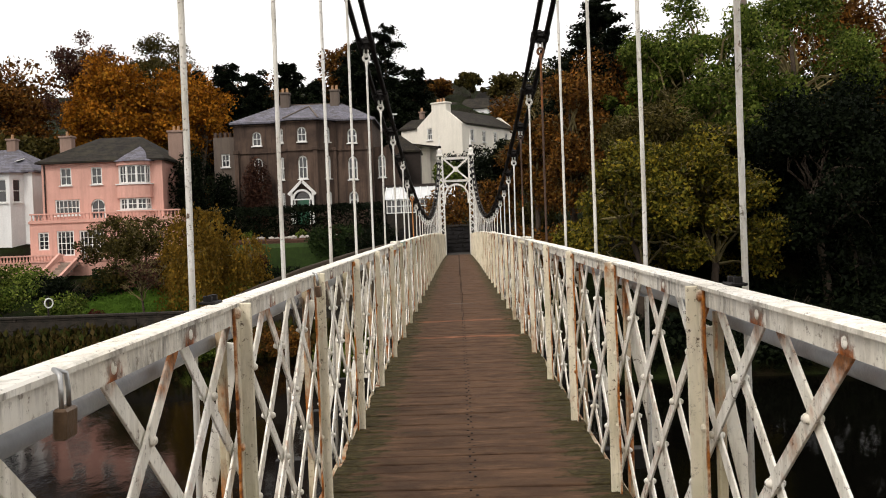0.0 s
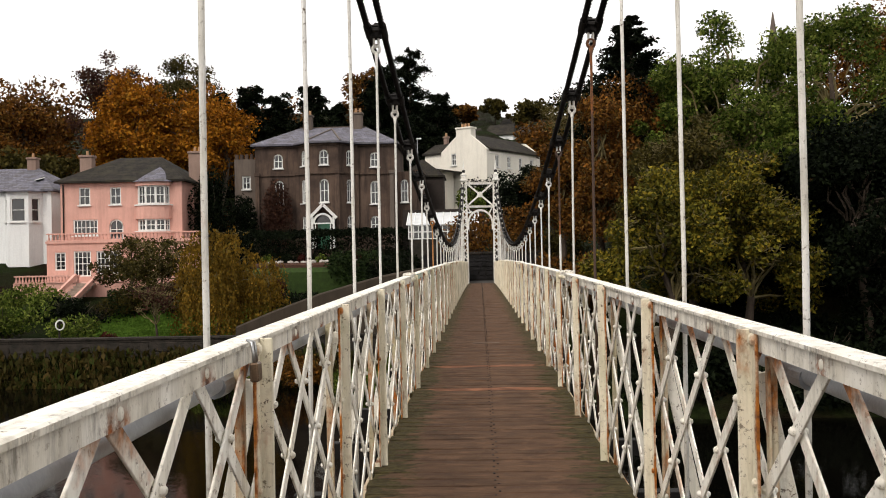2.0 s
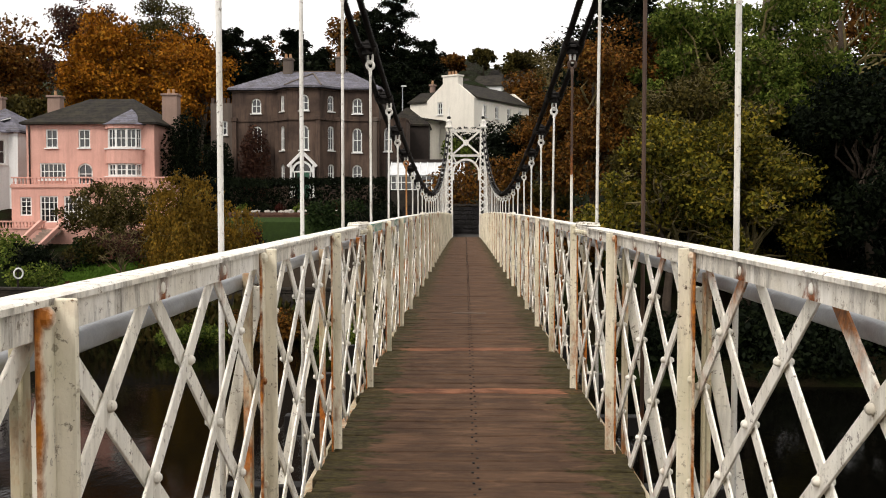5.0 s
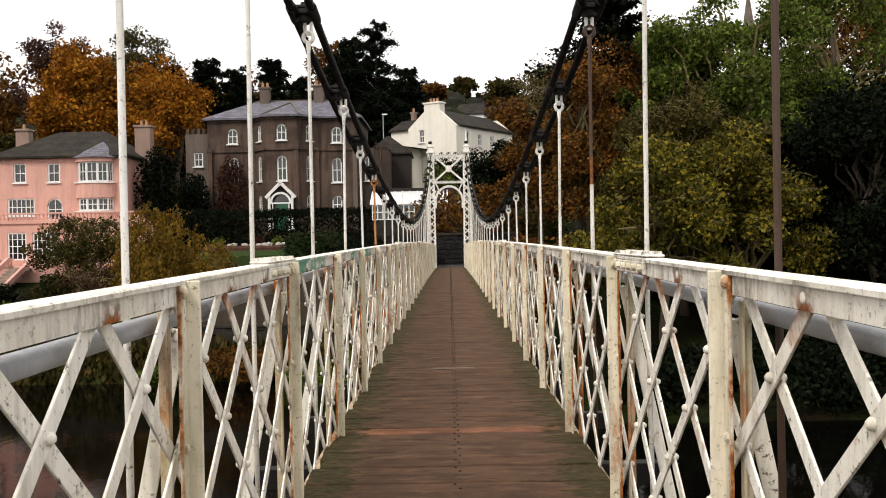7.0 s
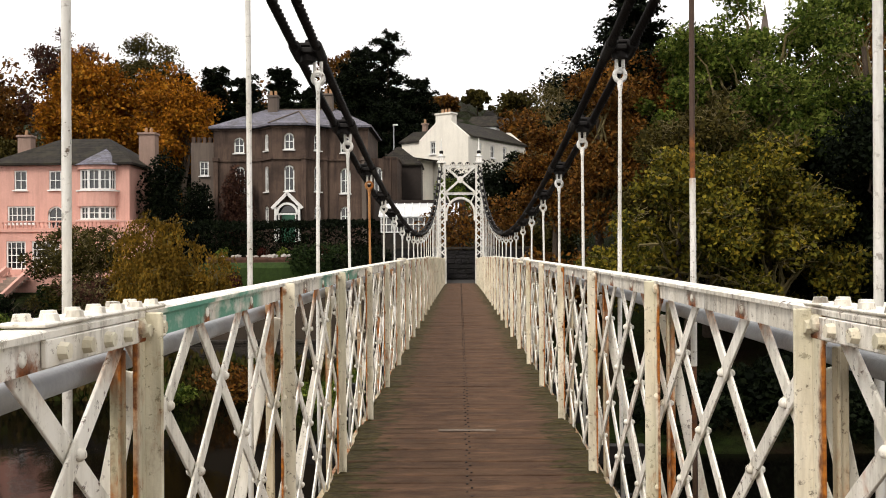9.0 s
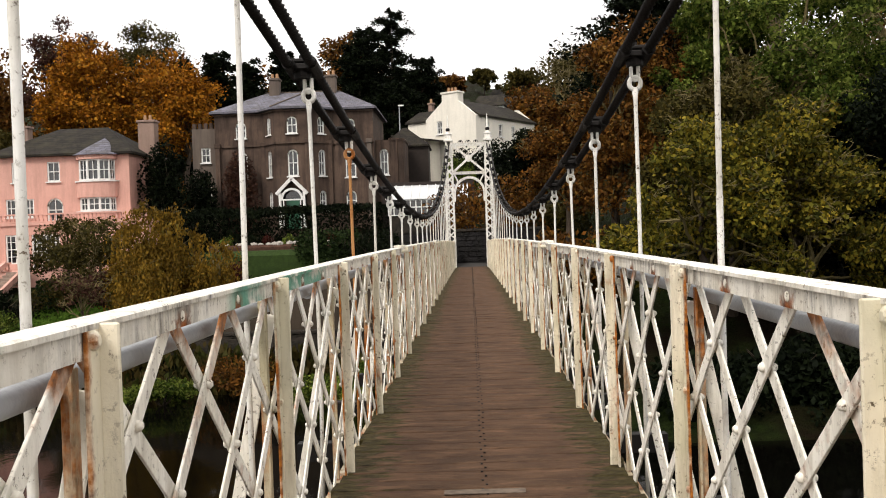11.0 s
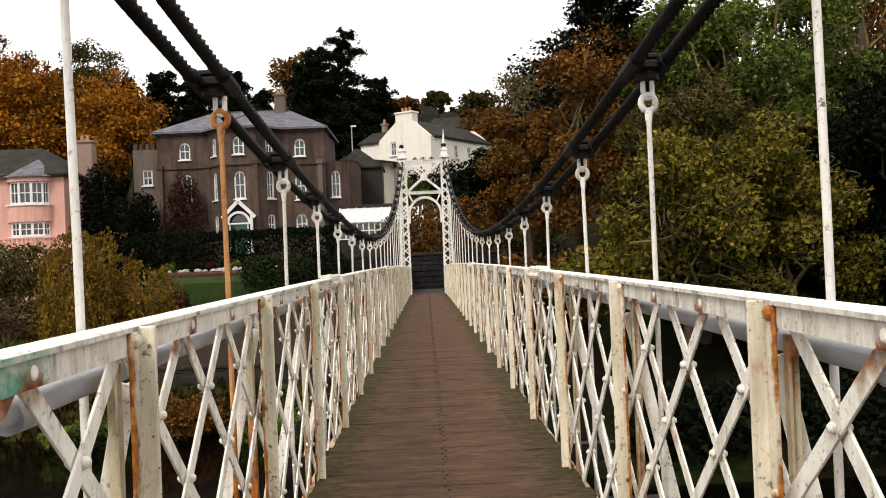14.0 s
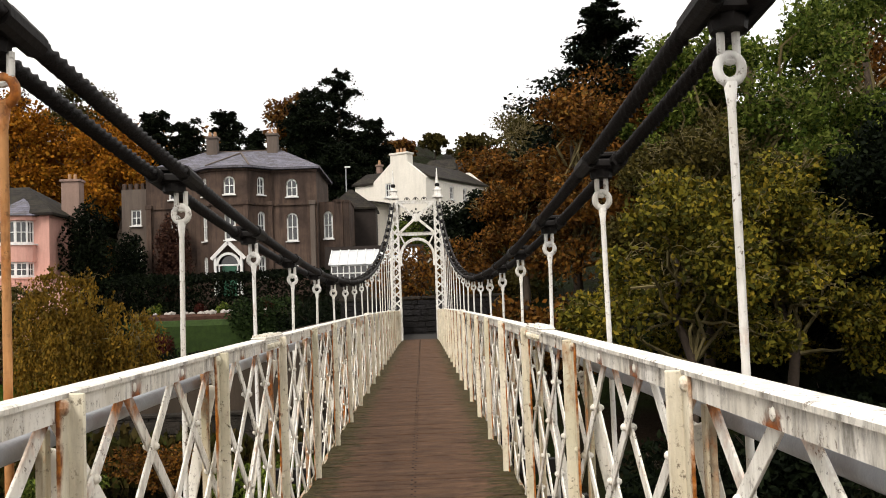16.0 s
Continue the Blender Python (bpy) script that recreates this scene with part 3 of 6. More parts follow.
def hanger(sx, k):
    """A vertical rod with a forged eye, hung from its cable clamp and bolted under the cross beam."""
    y = k * S
    zt = cable_z(y) - 0.120
    zb = zc(y) - 0.30
    key = (sx, k)
    word = "bare rust-brown" if key in BROWN else "rust-streaked white" if key in RUSTY else "white painted"
    mat = BROWN_ROD if key in BROWN else RUST_ROD if key == (-1, 10) else HANGER
    h = tagged(empty("hanger_rod", pose(hanger_x(sx) + (0.050 if sx < 0 and k == 8 else 0.024 if sx < 0 and k > 6 else 0.0), y, zb)), word + " steel hanger rod with a forged eye", "hanger", "bridge hangers")
    bm = bmesh.new()
    n = zt - zb
    lean = (random.Random(k * 7 + sx).uniform(-0.012, 0.012), random.Random(k * 3 + sx).uniform(-0.01, 0.01))
    tube(bm, [(0, 0, 0), (lean[0], lean[1], n * 0.4), (lean[0] * 0.6, lean[1], n * 0.7), (0, 0, n - 0.10), (0, 0, n - 0.045)], [0.0098, 0.0098, 0.0098, 0.0098, 0.016], 10)
    part("rod", bm, mat, h, smooth=True)
    bm = bmesh.new()
    tube(bm, [(0.027 * math.cos(a), 0, n - 0.015 + 0.030 * math.sin(a)) for a in np.linspace(0, 2 * math.pi, 16, endpoint=False)], 0.012, 8, True)
    part("eye", bm, mat, h, smooth=True)
    part_me("shackle", me_shackle, HANGER if key not in BROWN else mat, h, "", pose(0, 0, n + 0.120))
    bm = bmesh.new()
    rod(bm, (0, 0, -0.03), (0, 0, 0.0), 0.028, 6)
    part("nut", bm, IRON, h)
    if key in ((1, 8), (1, 7)):
        # lower half still painted
        bm = bmesh.new()
        tube(bm, [(lean[0], lean[1], n * 0.4), (lean[0] * 0.8, lean[1], n * 0.55), (lean[0] * 0.66, lean[1], n * 0.66)], 0.0112, 10)
        part("paint_sleeve", bm, HANGER, h, "remaining white paint on the lower rod")
    return h


def conduit(sx):
    bm = bmesh.new()
    ys = np.linspace(YN, YT - 0.3, 50)
    tube(bm, [(sx * 0.757, y, 0.918 + zc(y)) for y in ys], 0.025, 12)
    c = part("conduit", bm, CONDUIT, smooth=True)
    tagged(c, "grey galvanised conduit pipe along the outside of the parapet", "pipe", "conduits")
    for j in range(9):
        y = 2.9 + j * 5.2
        bm = bmesh.new()
        rod(bm, (sx * 0.757, y, 0.910 + zc(y)), (sx * 0.757, y + 0.10, 0.910 + zc(y)), 0.031, 12)
        part("coupling", bm, CONDUIT, c)


for sx in (-1, 1):
    suspension_cable(sx)
    conduit(sx)
    for k in range(1, 31):
        hanger(sx, k)


# ---------------------------------------------------------------- portal towers
def tower_bm():
    parts = []
    zb = zc(YT)
    for sx in (-1, 1):
        def col(z):
            t = (z - zb) / (4.8 - zb)
            return (0.60 + 0.035 * t, 0.985 - 0.10 * t, 0.30 - 0.10 * t)   # inner x, outer x, half depth
        legs = []
        for inner in (0, 1):
            for dy in (-1, 1):
                a, b = col(-1.2), col(4.80)
                bm = bmesh.new()
                xa, xb = sx * a[inner], sx * b[inner]
                d = sx * (1 if inner == 0 else -1)
                beam(bm, (xa + d * 0.026, dy * a[2], -1.2), (xb + d * 0.026, dy * b[2], 4.8), 0.060, 0.010, (0, 1, 0))
                beam(bm, (xa + d * 0.004, dy * (a[2] - 0.028), -1.2), (xb + d * 0.004, dy * (b[2] - 0.028), 4.8), 0.010, 0.055, (0, 1, 0))
                legs.append(bm)
        parts += [("corner_angle", b) for b in legs]
        # zigzag lacing on the four faces
        n = 15
        zs = [0.05 + i * (4.72 - 0.05) / n for i in range(n + 1)]
        for face in range(4):
            bm = bmesh.new()
            for i in range(n):
                a, b = col(zs[i]), col(zs[i + 1])
                for fl in (0, 1):
                    if face < 2:
                        dy = -1 if face == 0 else 1
                        p = (sx * a[fl], dy * (a[2] + 0.006 * (fl + 1)), zs[i])
                        q = (sx * b[1 - fl], dy * (b[2] + 0.006 * (fl + 1)), zs[i + 1])
                        beam(bm, p, q, 0.040, 0.008, (0, 1, 0))
                    else:
                        k = face - 2
                        d = 0.006 * (fl + 1) * (1 if k else -1) * sx
                        s1 = -1 if fl else 1
                        beam(bm, (sx * a[k] + d, s1 * a[2], zs[i]), (sx * b[k] + d, -s1 * b[2], zs[i + 1]), 0.040, 0.008, (1, 0, 0))
            parts.append(("lacing", bm))
        # capital, ball and spire
        bm = bmesh.new()
        xm = sx * 0.775
        box(bm, (xm, 0, 4.84), (0.36, 0.50, 0.08), bevel=0.01)
        box(bm, (xm, 0, 4.97), (0.24, 0.34, 0.20), bevel=0.01)
        box(bm, (xm, 0, 5.09), (0.30, 0.40, 0.05), bevel=0.01)
        rod(bm, (xm, 0, 5.11), (xm, 0, 5.22), 0.10, 10, 0.05)
        parts.append(("capital", bm))
        for px, pn in ((0.0, "spire"),):
            bm = bmesh.new()
            rod(bm, (xm, 0, 5.33), (xm, 0, 5.86), 0.055, 8, 0.008)
            parts.append((pn, bm))
        bm = bmesh.new()
        bmesh.ops.create_uvsphere(bm, u_segments=12, v_segments=8, radius=0.085, matrix=Matrix.Translation((xm, 0, 5.27)))
        parts.append(("ball", bm))
    bm = bmesh.new()
    for dy in (-0.18, 0.18):
        box(bm, (0, dy, 4.68), (1.30, 0.03, 0.085), bevel=0.003)
        box(bm, (0, dy, 4.72), (1.30, 0.07, 0.012))
    parts.append(("top_beam", bm))
    bm = bmesh.new()
    for dy in (-0.2, 0.2):
        box(bm, (0, dy, 3.56), (1.24, 0.03, 0.085), bevel=0.003)
        box(bm, (0, dy, 3.60), (1.24, 0.07, 0.012))
    parts.append(("lower_beam", bm))
    for fl in (1, -1):
        bm = bmesh.new()
        for dy in (-0.19, 0.19):
            beam(bm, (-0.60 * fl, dy + 0.004 * fl, 3.62), (0.60 * fl, dy + 0.004 * fl, 4.66), 0.065, 0.010, (0, 1, 0))
        parts.append(("cross_brace", bm))
    for dy in (-0.19, 0.19):
        bm = bmesh.new()
        rod(bm, (0, dy - 0.02, 4.14), (0, dy + 0.02, 4.14), 0.13, 16)
        parts.append(("boss_plate", bm))
    for dy in (-0.2, 0.2):
        bm = bmesh.new()
        pts = [(0.58 * math.cos(a), dy, 2.76 + 0.62 * math.sin(a)) for a in np.linspace(0, math.pi, 21)]
        pts = [(pts[0][0], dy, 2.45)] + pts + [(pts[-1][0], dy, 2.45)]
        for a, b in zip(pts, pts[1:]):
            beam(bm, a, b, 0.075, 0.05, (0, 1, 0))
        for sx in (-1, 1):
            beam(bm, (sx * 0.42, dy, 3.20), (sx * 0.58, dy, 3.52), 0.05, 0.02, (0, 1, 0))
        parts.append(("arch", bm))
    for x in (-0.30, 0.0, 0.30):
        bm = bmesh.new()
        tube(bm, [(x + 0.09 * math.cos(a), -0.18, 4.74 + 0.09 * math.sin(a)) for a in np.linspace(0, math.pi, 9)], 0.014, 6)
        bmesh.ops.create_uvsphere(bm, u_segments=8, v_segments=6, radius=0.035, matrix=Matrix.Translation((x, -0.18, 4.78)))
        parts.append(("scroll", bm))
    return parts


tower = tagged(empty("portal_tower", pose(0, YT, 0)), "white painted steel lattice portal tower with arch and spires", "tower", "bridge towers")
for nm, bm in tower_bm():
    part(nm, bm, IRON if nm in ("ball", "scroll") else WHITE_TOWER, tower)
copy_thing(tower, pose(0, YN, 0, 0, 0, 180))


# ---------------------------------------------------------------- land and water
WATER_Z = -5.2


def lerp(x, xs, zs):
    return float(np.interp(x, xs, zs))


def ground_z(x, y):
    """Height of the land: river bed, far bank with terraced gardens, wooded hill."""
    near = lerp(y, (-60, -14, -4.5, -3.0, 46, 48.2, 49.6, 60, 70, 78, 92, 115, 150, 220, 420), (3, 2, -0.6, -7.5, -7.5, -7.2, -3.7, -2.6, -0.6, 1.9, 4.5, 9, 19, 35, 44))
    right = lerp(y, (-60, -14, -4.5, -3.0, 34, 37, 44, 52, 70, 95, 130, 220, 420), (3, 2, -0.6, -7.5, -7.5, -5.3, -3.0, -0.4, 3.0, 7, 13, 33, 44))
    t = min(max((x - 1.5) / 4.0, 0), 1)
    t = t * t * (3 - 2 * t)
    z = near * (1 - t) + right * t
    if z > -4.5:
        z += 0.35 * noise.noise((x * 0.12, y * 0.12, 3.0)) + 0.12 * noise.noise((x * 0.5, y * 0.5, 9.0))
    # level ground at the end of the deck
    d = max(abs(x) - 2.2, 0) + max(46.9 - y, 0) * 4 + max(y - 54, 0)
    k = max(0.0, 1 - d / 1.2)
    return z * (1 - k) + (-0.22) * k


def land_mat():
    m, nt, b = mat_nodes("shade-darkened grass and leaf litter", 0.9)
    b.inputs["Specular IOR Level"].default_value = 0.03
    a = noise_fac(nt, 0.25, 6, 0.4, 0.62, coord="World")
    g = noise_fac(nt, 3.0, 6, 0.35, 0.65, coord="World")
    # Grass and litter tones near black: shade under the trees is in the colour.
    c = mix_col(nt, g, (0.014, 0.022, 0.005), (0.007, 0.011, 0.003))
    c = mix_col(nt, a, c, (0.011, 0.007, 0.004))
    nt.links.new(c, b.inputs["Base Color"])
    bump(nt, b, noise_fac(nt, 7, 8, 0.3, 0.7, coord="World"), 0.8, 0.15)
    return m


gx = np.concatenate([[-2500, -1200, -600, -300, -160], np.arange(-100, -60, 5), np.arange(-60, 60, 1.5), np.arange(60, 105, 5), [160, 300, 600, 1200, 2500]])
gy = np.concatenate([[-2500, -1200, -500, -200, -100, -60, -30, -14, -8], np.arange(-5, 1, 0.5), np.arange(4, 34, 5), np.arange(34, 80, 0.7), np.arange(80, 160, 3), np.arange(160, 300, 15), [330, 420, 700, 1300, 2800]])
V = [(x, y, ground_z(x, y)) for y in gy for x in gx]
nx = len(gx)
F = [(j * nx + i, j * nx + i + 1, (j + 1) * nx + i + 1, (j + 1) * nx + i) for j in range(len(gy) - 1) for i in range(nx - 1)]
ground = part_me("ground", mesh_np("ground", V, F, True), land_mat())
tagged(ground, "river banks and hillside of grass and brown leaf litter", "ground", kind="structure")

m, nt, b = mat_nodes("dark river water", 0.06)
b.inputs["Base Color"].default_value = (0.0015, 0.0014, 0.001, 1)
b.inputs["IOR"].default_value = 1.33
b.inputs["Specular IOR Level"].default_value = 0.15
bump(nt, b, noise_fac(nt, 1.6, 4, 0.2, 0.8, (1, 0.5, 1), coord="World"), 0.05, 0.1)
bm = bmesh.new()
for v in ((-2400, -8), (2400, -8), (2400, 58), (-2400, 58)):
    bm.verts.new((v[0], v[1], WATER_Z))
bm.faces.new(bm.verts)
tagged(part("water", bm, m), "dark slow river water", "water", kind="structure")


# ---------------------------------------------------------------- plants
def leaf_mat(name, cols, trans=0.12):
    m, nt, b = mat_nodes(name, 0.65)
    r = nt.nodes.new("ShaderNodeValToRGB")
    r.color_ramp.interpolation = 'LINEAR'
    els = r.color_ramp.elements
    while len(els) < len(cols):
        els.new(0.5)
    for i, c in enumerate(cols):
        els[i].position = i / (len(cols) - 1)
        els[i].color = (*c, 1)
    nt.links.new(island_random(nt), r.inputs["Fac"])
    patch = noise_fac(nt, 0.7, 4, 0.38, 0.62, coord="World")
    c = mix_col(nt, scaled(nt, patch, 0.55), r.outputs["Color"], tuple(v * 0.6 for v in cols[0]))
    nt.links.new(c, b.inputs["Base Color"])
    b.inputs["Specular IOR Level"].default_value = 0.04
    t = nt.nodes.new("ShaderNodeBsdfTranslucent")
    nt.links.new(c, t.inputs["Color"])
    mx = nt.nodes.new("ShaderNodeMixShader")
    mx.inputs[0].default_value = trans
    nt.links.new(b.outputs[0], mx.inputs[1])
    nt.links.new(t.outputs[0], mx.inputs[2])
    nt.links.new(mx.outputs[0], nt.nodes["Material Output"].inputs["Surface"])
    return m


BARK = plain_mat("grey-brown bark", (0.075, 0.055, 0.04), 0.9, 0, 0.5, 3, 20, 0.6, 0.03)
TWIG = plain_mat("pale twig bark", (0.20, 0.16, 0.07), 0.9, 0, 0.5, 3, 20, 0.4, 0.02)
L_GREEN = leaf_mat("deep green leaves", [(0.018, 0.032, 0.007), (0.062, 0.098, 0.014), (0.140, 0.185, 0.030), (0.255, 0.285, 0.060)], 0.35)
L_MID = leaf_mat("mid green evergreen leaves", [(0.008, 0.014, 0.005), (0.018, 0.032, 0.010), (0.036, 0.056, 0.016)], 0.15)
# Near-black: dark evergreens, with the shade among the leaves put into the colour.
L_DARK = leaf_mat("dark evergreen leaves with baked shade", [(0.0022, 0.00396, 0.00176), (0.00484, 0.00792, 0.00308), (0.00968, 0.01408, 0.00484)], 0.08)
L_YELLOW = leaf_mat("yellow-green autumn leaves", [(0.01752, 0.02071, 0.004779), (0.06769, 0.0653, 0.009561), (0.1593, 0.1354, 0.01593), (0.2548, 0.1752, 0.0199)])
L_ORANGE = leaf_mat("orange autumn leaves", [(0.082, 0.0287, 0.00492), (0.2706, 0.0943, 0.0082), (0.41, 0.1558, 0.01148), (0.2788, 0.1394, 0.0164)])
L_BROWN = leaf_mat("russet brown leaves", [(0.02829, 0.0132, 0.004715), (0.1037, 0.04338, 0.00943), (0.2075, 0.08015, 0.0132), (0.1414, 0.08487, 0.01886)])
L_PURPLE = leaf_mat("purple-brown thin leaves", [(0.032, 0.016, 0.0128), (0.064, 0.028, 0.02), (0.096, 0.048, 0.028)])
L_OLIVE = leaf_mat("olive brown leaves", [(0.02529, 0.02312, 0.007225), (0.05419, 0.04479, 0.01012), (0.0867, 0.06502, 0.01589)])
L_WILLOW = leaf_mat("golden willow leaves", [(0.085, 0.050, 0.010), (0.17, 0.098, 0.013), (0.26, 0.145, 0.018), (0.13, 0.10, 0.02)], 0.2)
L_RED = leaf_mat("dark red leaves", [(0.036, 0.008, 0.0064), (0.072, 0.016, 0.0112), (0.04, 0.016, 0.0096)])
L_GRASS = leaf_mat("rough bank grass", [(0.0294, 0.02695, 0.00686), (0.0637, 0.04165, 0.01225), (0.0245, 0.03675, 0.00686), (0.0833, 0.0539, 0.0196)])
L_LAWN = leaf_mat("lawn grass", [(0.050, 0.105, 0.013), (0.070, 0.135, 0.018), (0.088, 0.145, 0.022)])


def leaves_np(nrng, pts, size, flat=0.0, axis=None):
    """Small folded leaf sprays at pts: two triangles each, turned at random."""
    n = len(pts)
    a = nrng.normal(size=(n, 3))
    if axis is not None:
        a = axis + 0.35 * a
    if flat:
        a[:, 2] *= (1 - flat)
    a /= np.linalg.norm(a, axis=1)[:, None]
    b = nrng.normal(size=(n, 3))
    b -= a * (a * b).sum(1)[:, None]
    b /= np.linalg.norm(b, axis=1)[:, None]
    s = size * nrng.uniform(0.55, 1.35, size=(n, 1))
    c = np.cross(a, b)
    v = np.stack([pts - a * s * 0.6, pts + b * s * 0.34 + c * s * 0.10, pts + a * s * 0.6, pts - b * s * 0.34 + c * s * 0.10], 1)
    f = np.arange(n * 4).reshape(n, 4)
    return v.reshape(-1, 3), f


def limb(bm, a, b, r0, r1, nrng, bend=0.08, seg=5):
    a, b = Vector(a), Vector(b)
    ln = (b - a).length
    pts, rad = [], []
    for i in range(6):
        t = i / 5
        w = math.sin(t * math.pi) * bend * ln
        pts.append(a.lerp(b, t) + Vector((nrng.uniform(-w, w), nrng.uniform(-w, w), nrng.uniform(0, w))))
        rad.append(r0 + (r1 - r0) * t)
    tube(bm, pts, rad, seg)
    return pts


def broadleaf(name, label, x, y, top, rx, mat, seed, n=9000, leaf=0.30, base=None, skirt=0.25, gap=0.35, cat="tree", ry=None, twigs=0, lobes=24):
    """A tree with a tapered trunk, limbs to every lobe of the crown and leaf sprays round the lobes."""
    nrng = np.random.RandomState(seed)
    zb = ground_z(x, y) - 0.1 if base is None else base
    ry = ry or rx
    h = top - zb
    t = tagged(empty(name, pose(x, y, zb)), label, cat)
    bm = bmesh.new()
    tr = max(0.07, 0.022 * h)
    trunk = limb(bm, (0, 0, 0), (nrng.uniform(-.3, .3), nrng.uniform(-.3, .3), h * 0.72), tr, tr * 0.3, nrng, 0.04, 8)
    part("trunk", bm, BARK, t, smooth=True)
    zc0 = h * (skirt + (1 - skirt) * 0.48)
    hz = h * (1 - skirt) * 0.5
    cs, rs = [], []
    bm = bmesh.new()
    for i in range(lobes):
        d = nrng.normal(size=3)
        d /= np.linalg.norm(d)
        if d[2] < -0.6:
            d[2] *= -1
        k = nrng.uniform(0.45, 0.88) if i > 2 else nrng.uniform(0.1, 0.3)
        c = np.array([d[0] * rx * k, d[1] * ry * k, zc0 + d[2] * hz * k])
        cs.append(c)
        fill = 1.75 if gap < 0.46 else 1.2
        rs.append(nrng.uniform(0.75, 1.3) * fill / math.sqrt(lobes) * min(rx, hz * 1.1))
        s = trunk[int(nrng.randint(2, 5))]
        limb(bm, s, c, tr * 0.32, 0.018, nrng, 0.1, 4)
    for _ in range(twigs):
        i = nrng.randint(lobes)
        d = nrng.normal(size=3)
        d /= np.linalg.norm(d)
        d[2] = abs(d[2]) * 0.8
        limb(bm, cs[i] + d * rs[i] * 0.2, cs[i] + d * rs[i] * nrng.uniform(1.1, 1.5), 0.022, 0.006, nrng, 0.2, 3)
    part("branchwork", bm, TWIG if twigs else BARK, t)
    cs, rs = np.array(cs), np.array(rs)
    w = rs ** 2
    idx = nrng.choice(lobes, n, p=w / w.sum())
    d = nrng.normal(size=(n, 3))
    d /= np.linalg.norm(d, axis=1)[:, None]
    rad = rs[idx, None] * nrng.uniform(0.35, 1.3, size=(n, 1)) ** 0.8
    p = cs[idx] + d * rad * np.array([1.0, 1.0, 0.82])
    # gaps: drop the leaves inside clumps of a coarse lattice of holes
    ph = nrng.uniform(0, 6.28, 3)
    q = np.sin(p[:, 0] * 2.1 + ph[0]) + np.sin(p[:, 1] * 2.3 + ph[1]) + np.sin(p[:, 2] * 2.6 + ph[2])
    keep = (q > -1.5 + gap * 2) | (nrng.uniform(size=n) < 0.35)
    v, f = leaves_np(nrng, p[keep], leaf)
    part_me("crown", mesh_np("crown", v, f), mat, t)
    return t


def conifer(name, label, x, y, top, r, mat, seed, n=7000, leaf=0.34, clear=0.15, base=None, flat=0.5, ragged=0.3):
    """A conifer: straight trunk, whorls of drooping boughs that carry flat needle sprays."""
    nrng = np.random.RandomState(seed)
    zb = ground_z(x, y) - 0.1 if base is None else base
    h = top - zb
    t = tagged(empty(name, pose(x, y, zb)), label, "tree")
    bm = bmesh.new()
    tube(bm, [(0, 0, 0), (0.05, 0, h * 0.5), (0, 0.03, h * 0.98)], [0.02 * h, 0.013 * h, 0.02], 8)
    part("trunk", bm, BARK, t, smooth=True)
    bm = bmesh.new()
    pts = []
    nb = 110
    for i in range(nb):
        u = nrng.uniform(0, 1) ** 0.8
        z = h * (clear + (1 - clear) * u)
        ln = r * (1 - u) ** 0.75 * nrng.uniform(1 - ragged, 1.1) + 0.15
        a = nrng.uniform(0, 6.283)
        tip = Vector((math.cos(a) * ln, math.sin(a) * ln, z + ln * nrng.uniform(-0.15, 0.28)))
        limb(bm, (0, 0, z - 0.05), tip, 0.05, 0.012, nrng, 0.05, 3)
        m = max(8, int(n / nb * (ln / r + 0.15) * 1.6))
        s = nrng.uniform(0.2, 1.05, m)
        sp = 0.30 * ln * (1.1 - s * 0.5)
        q = np.stack([tip.x * s, tip.y * s, z + (tip.z - z) * s], 1) + nrng.normal(size=(m, 3)) * sp[:, None] * np.array([0.8, 0.8, 0.30])
        pts.append(q)
    part("branchwork", bm, BARK, t)
    v, f = leaves_np(nrng, np.concatenate(pts), leaf, flat)
    part_me("crown", mesh_np("crown", v, f), mat, t)
    return t


def shrub(name, label, x, y, r, hgt, mat, seed, n=2500, leaf=0.16, base=None, cat="shrub", ry=None):
    """A rounded bush: short stems, lumpy leaf mass."""
    nrng = np.random.RandomState(seed)
    zb = ground_z(x, y) - 0.05 if base is None else base
    t = tagged(empty(name, pose(x, y, zb)), label, cat)
    bm = bmesh.new()
    ry = ry or r
    for i in range(7):
        a = nrng.uniform(0, 6.28)
        limb(bm, (0.1 * math.cos(a), 0.1 * math.sin(a), 0), (r * 0.6 * math.cos(a), ry * 0.6 * math.sin(a), hgt * nrng.uniform(0.6, 0.9)), 0.035, 0.01, nrng, 0.1, 4)
    part("branchwork", bm, BARK, t)
    k = 12
    c = np.stack([nrng.uniform(-0.6, 0.6, k) * r, nrng.uniform(-0.6, 0.6, k) * ry, nrng.uniform(0.25, 0.75, k) * hgt], 1)
    idx = nrng.randint(0, k, n)
    d = nrng.normal(size=(n, 3))
    d /= np.linalg.norm(d, axis=1)[:, None]
    p = c[idx] + d * nrng.uniform(0.6, 1.1, (n, 1)) * np.array([r, ry, hgt * 0.75]) * 0.40
    p[:, 2] = np.maximum(p[:, 2], 0.02)
    v, f = leaves_np(nrng, p, leaf)
    part_me("foliage", mesh_np("foliage", v, f), mat, t)
    return t


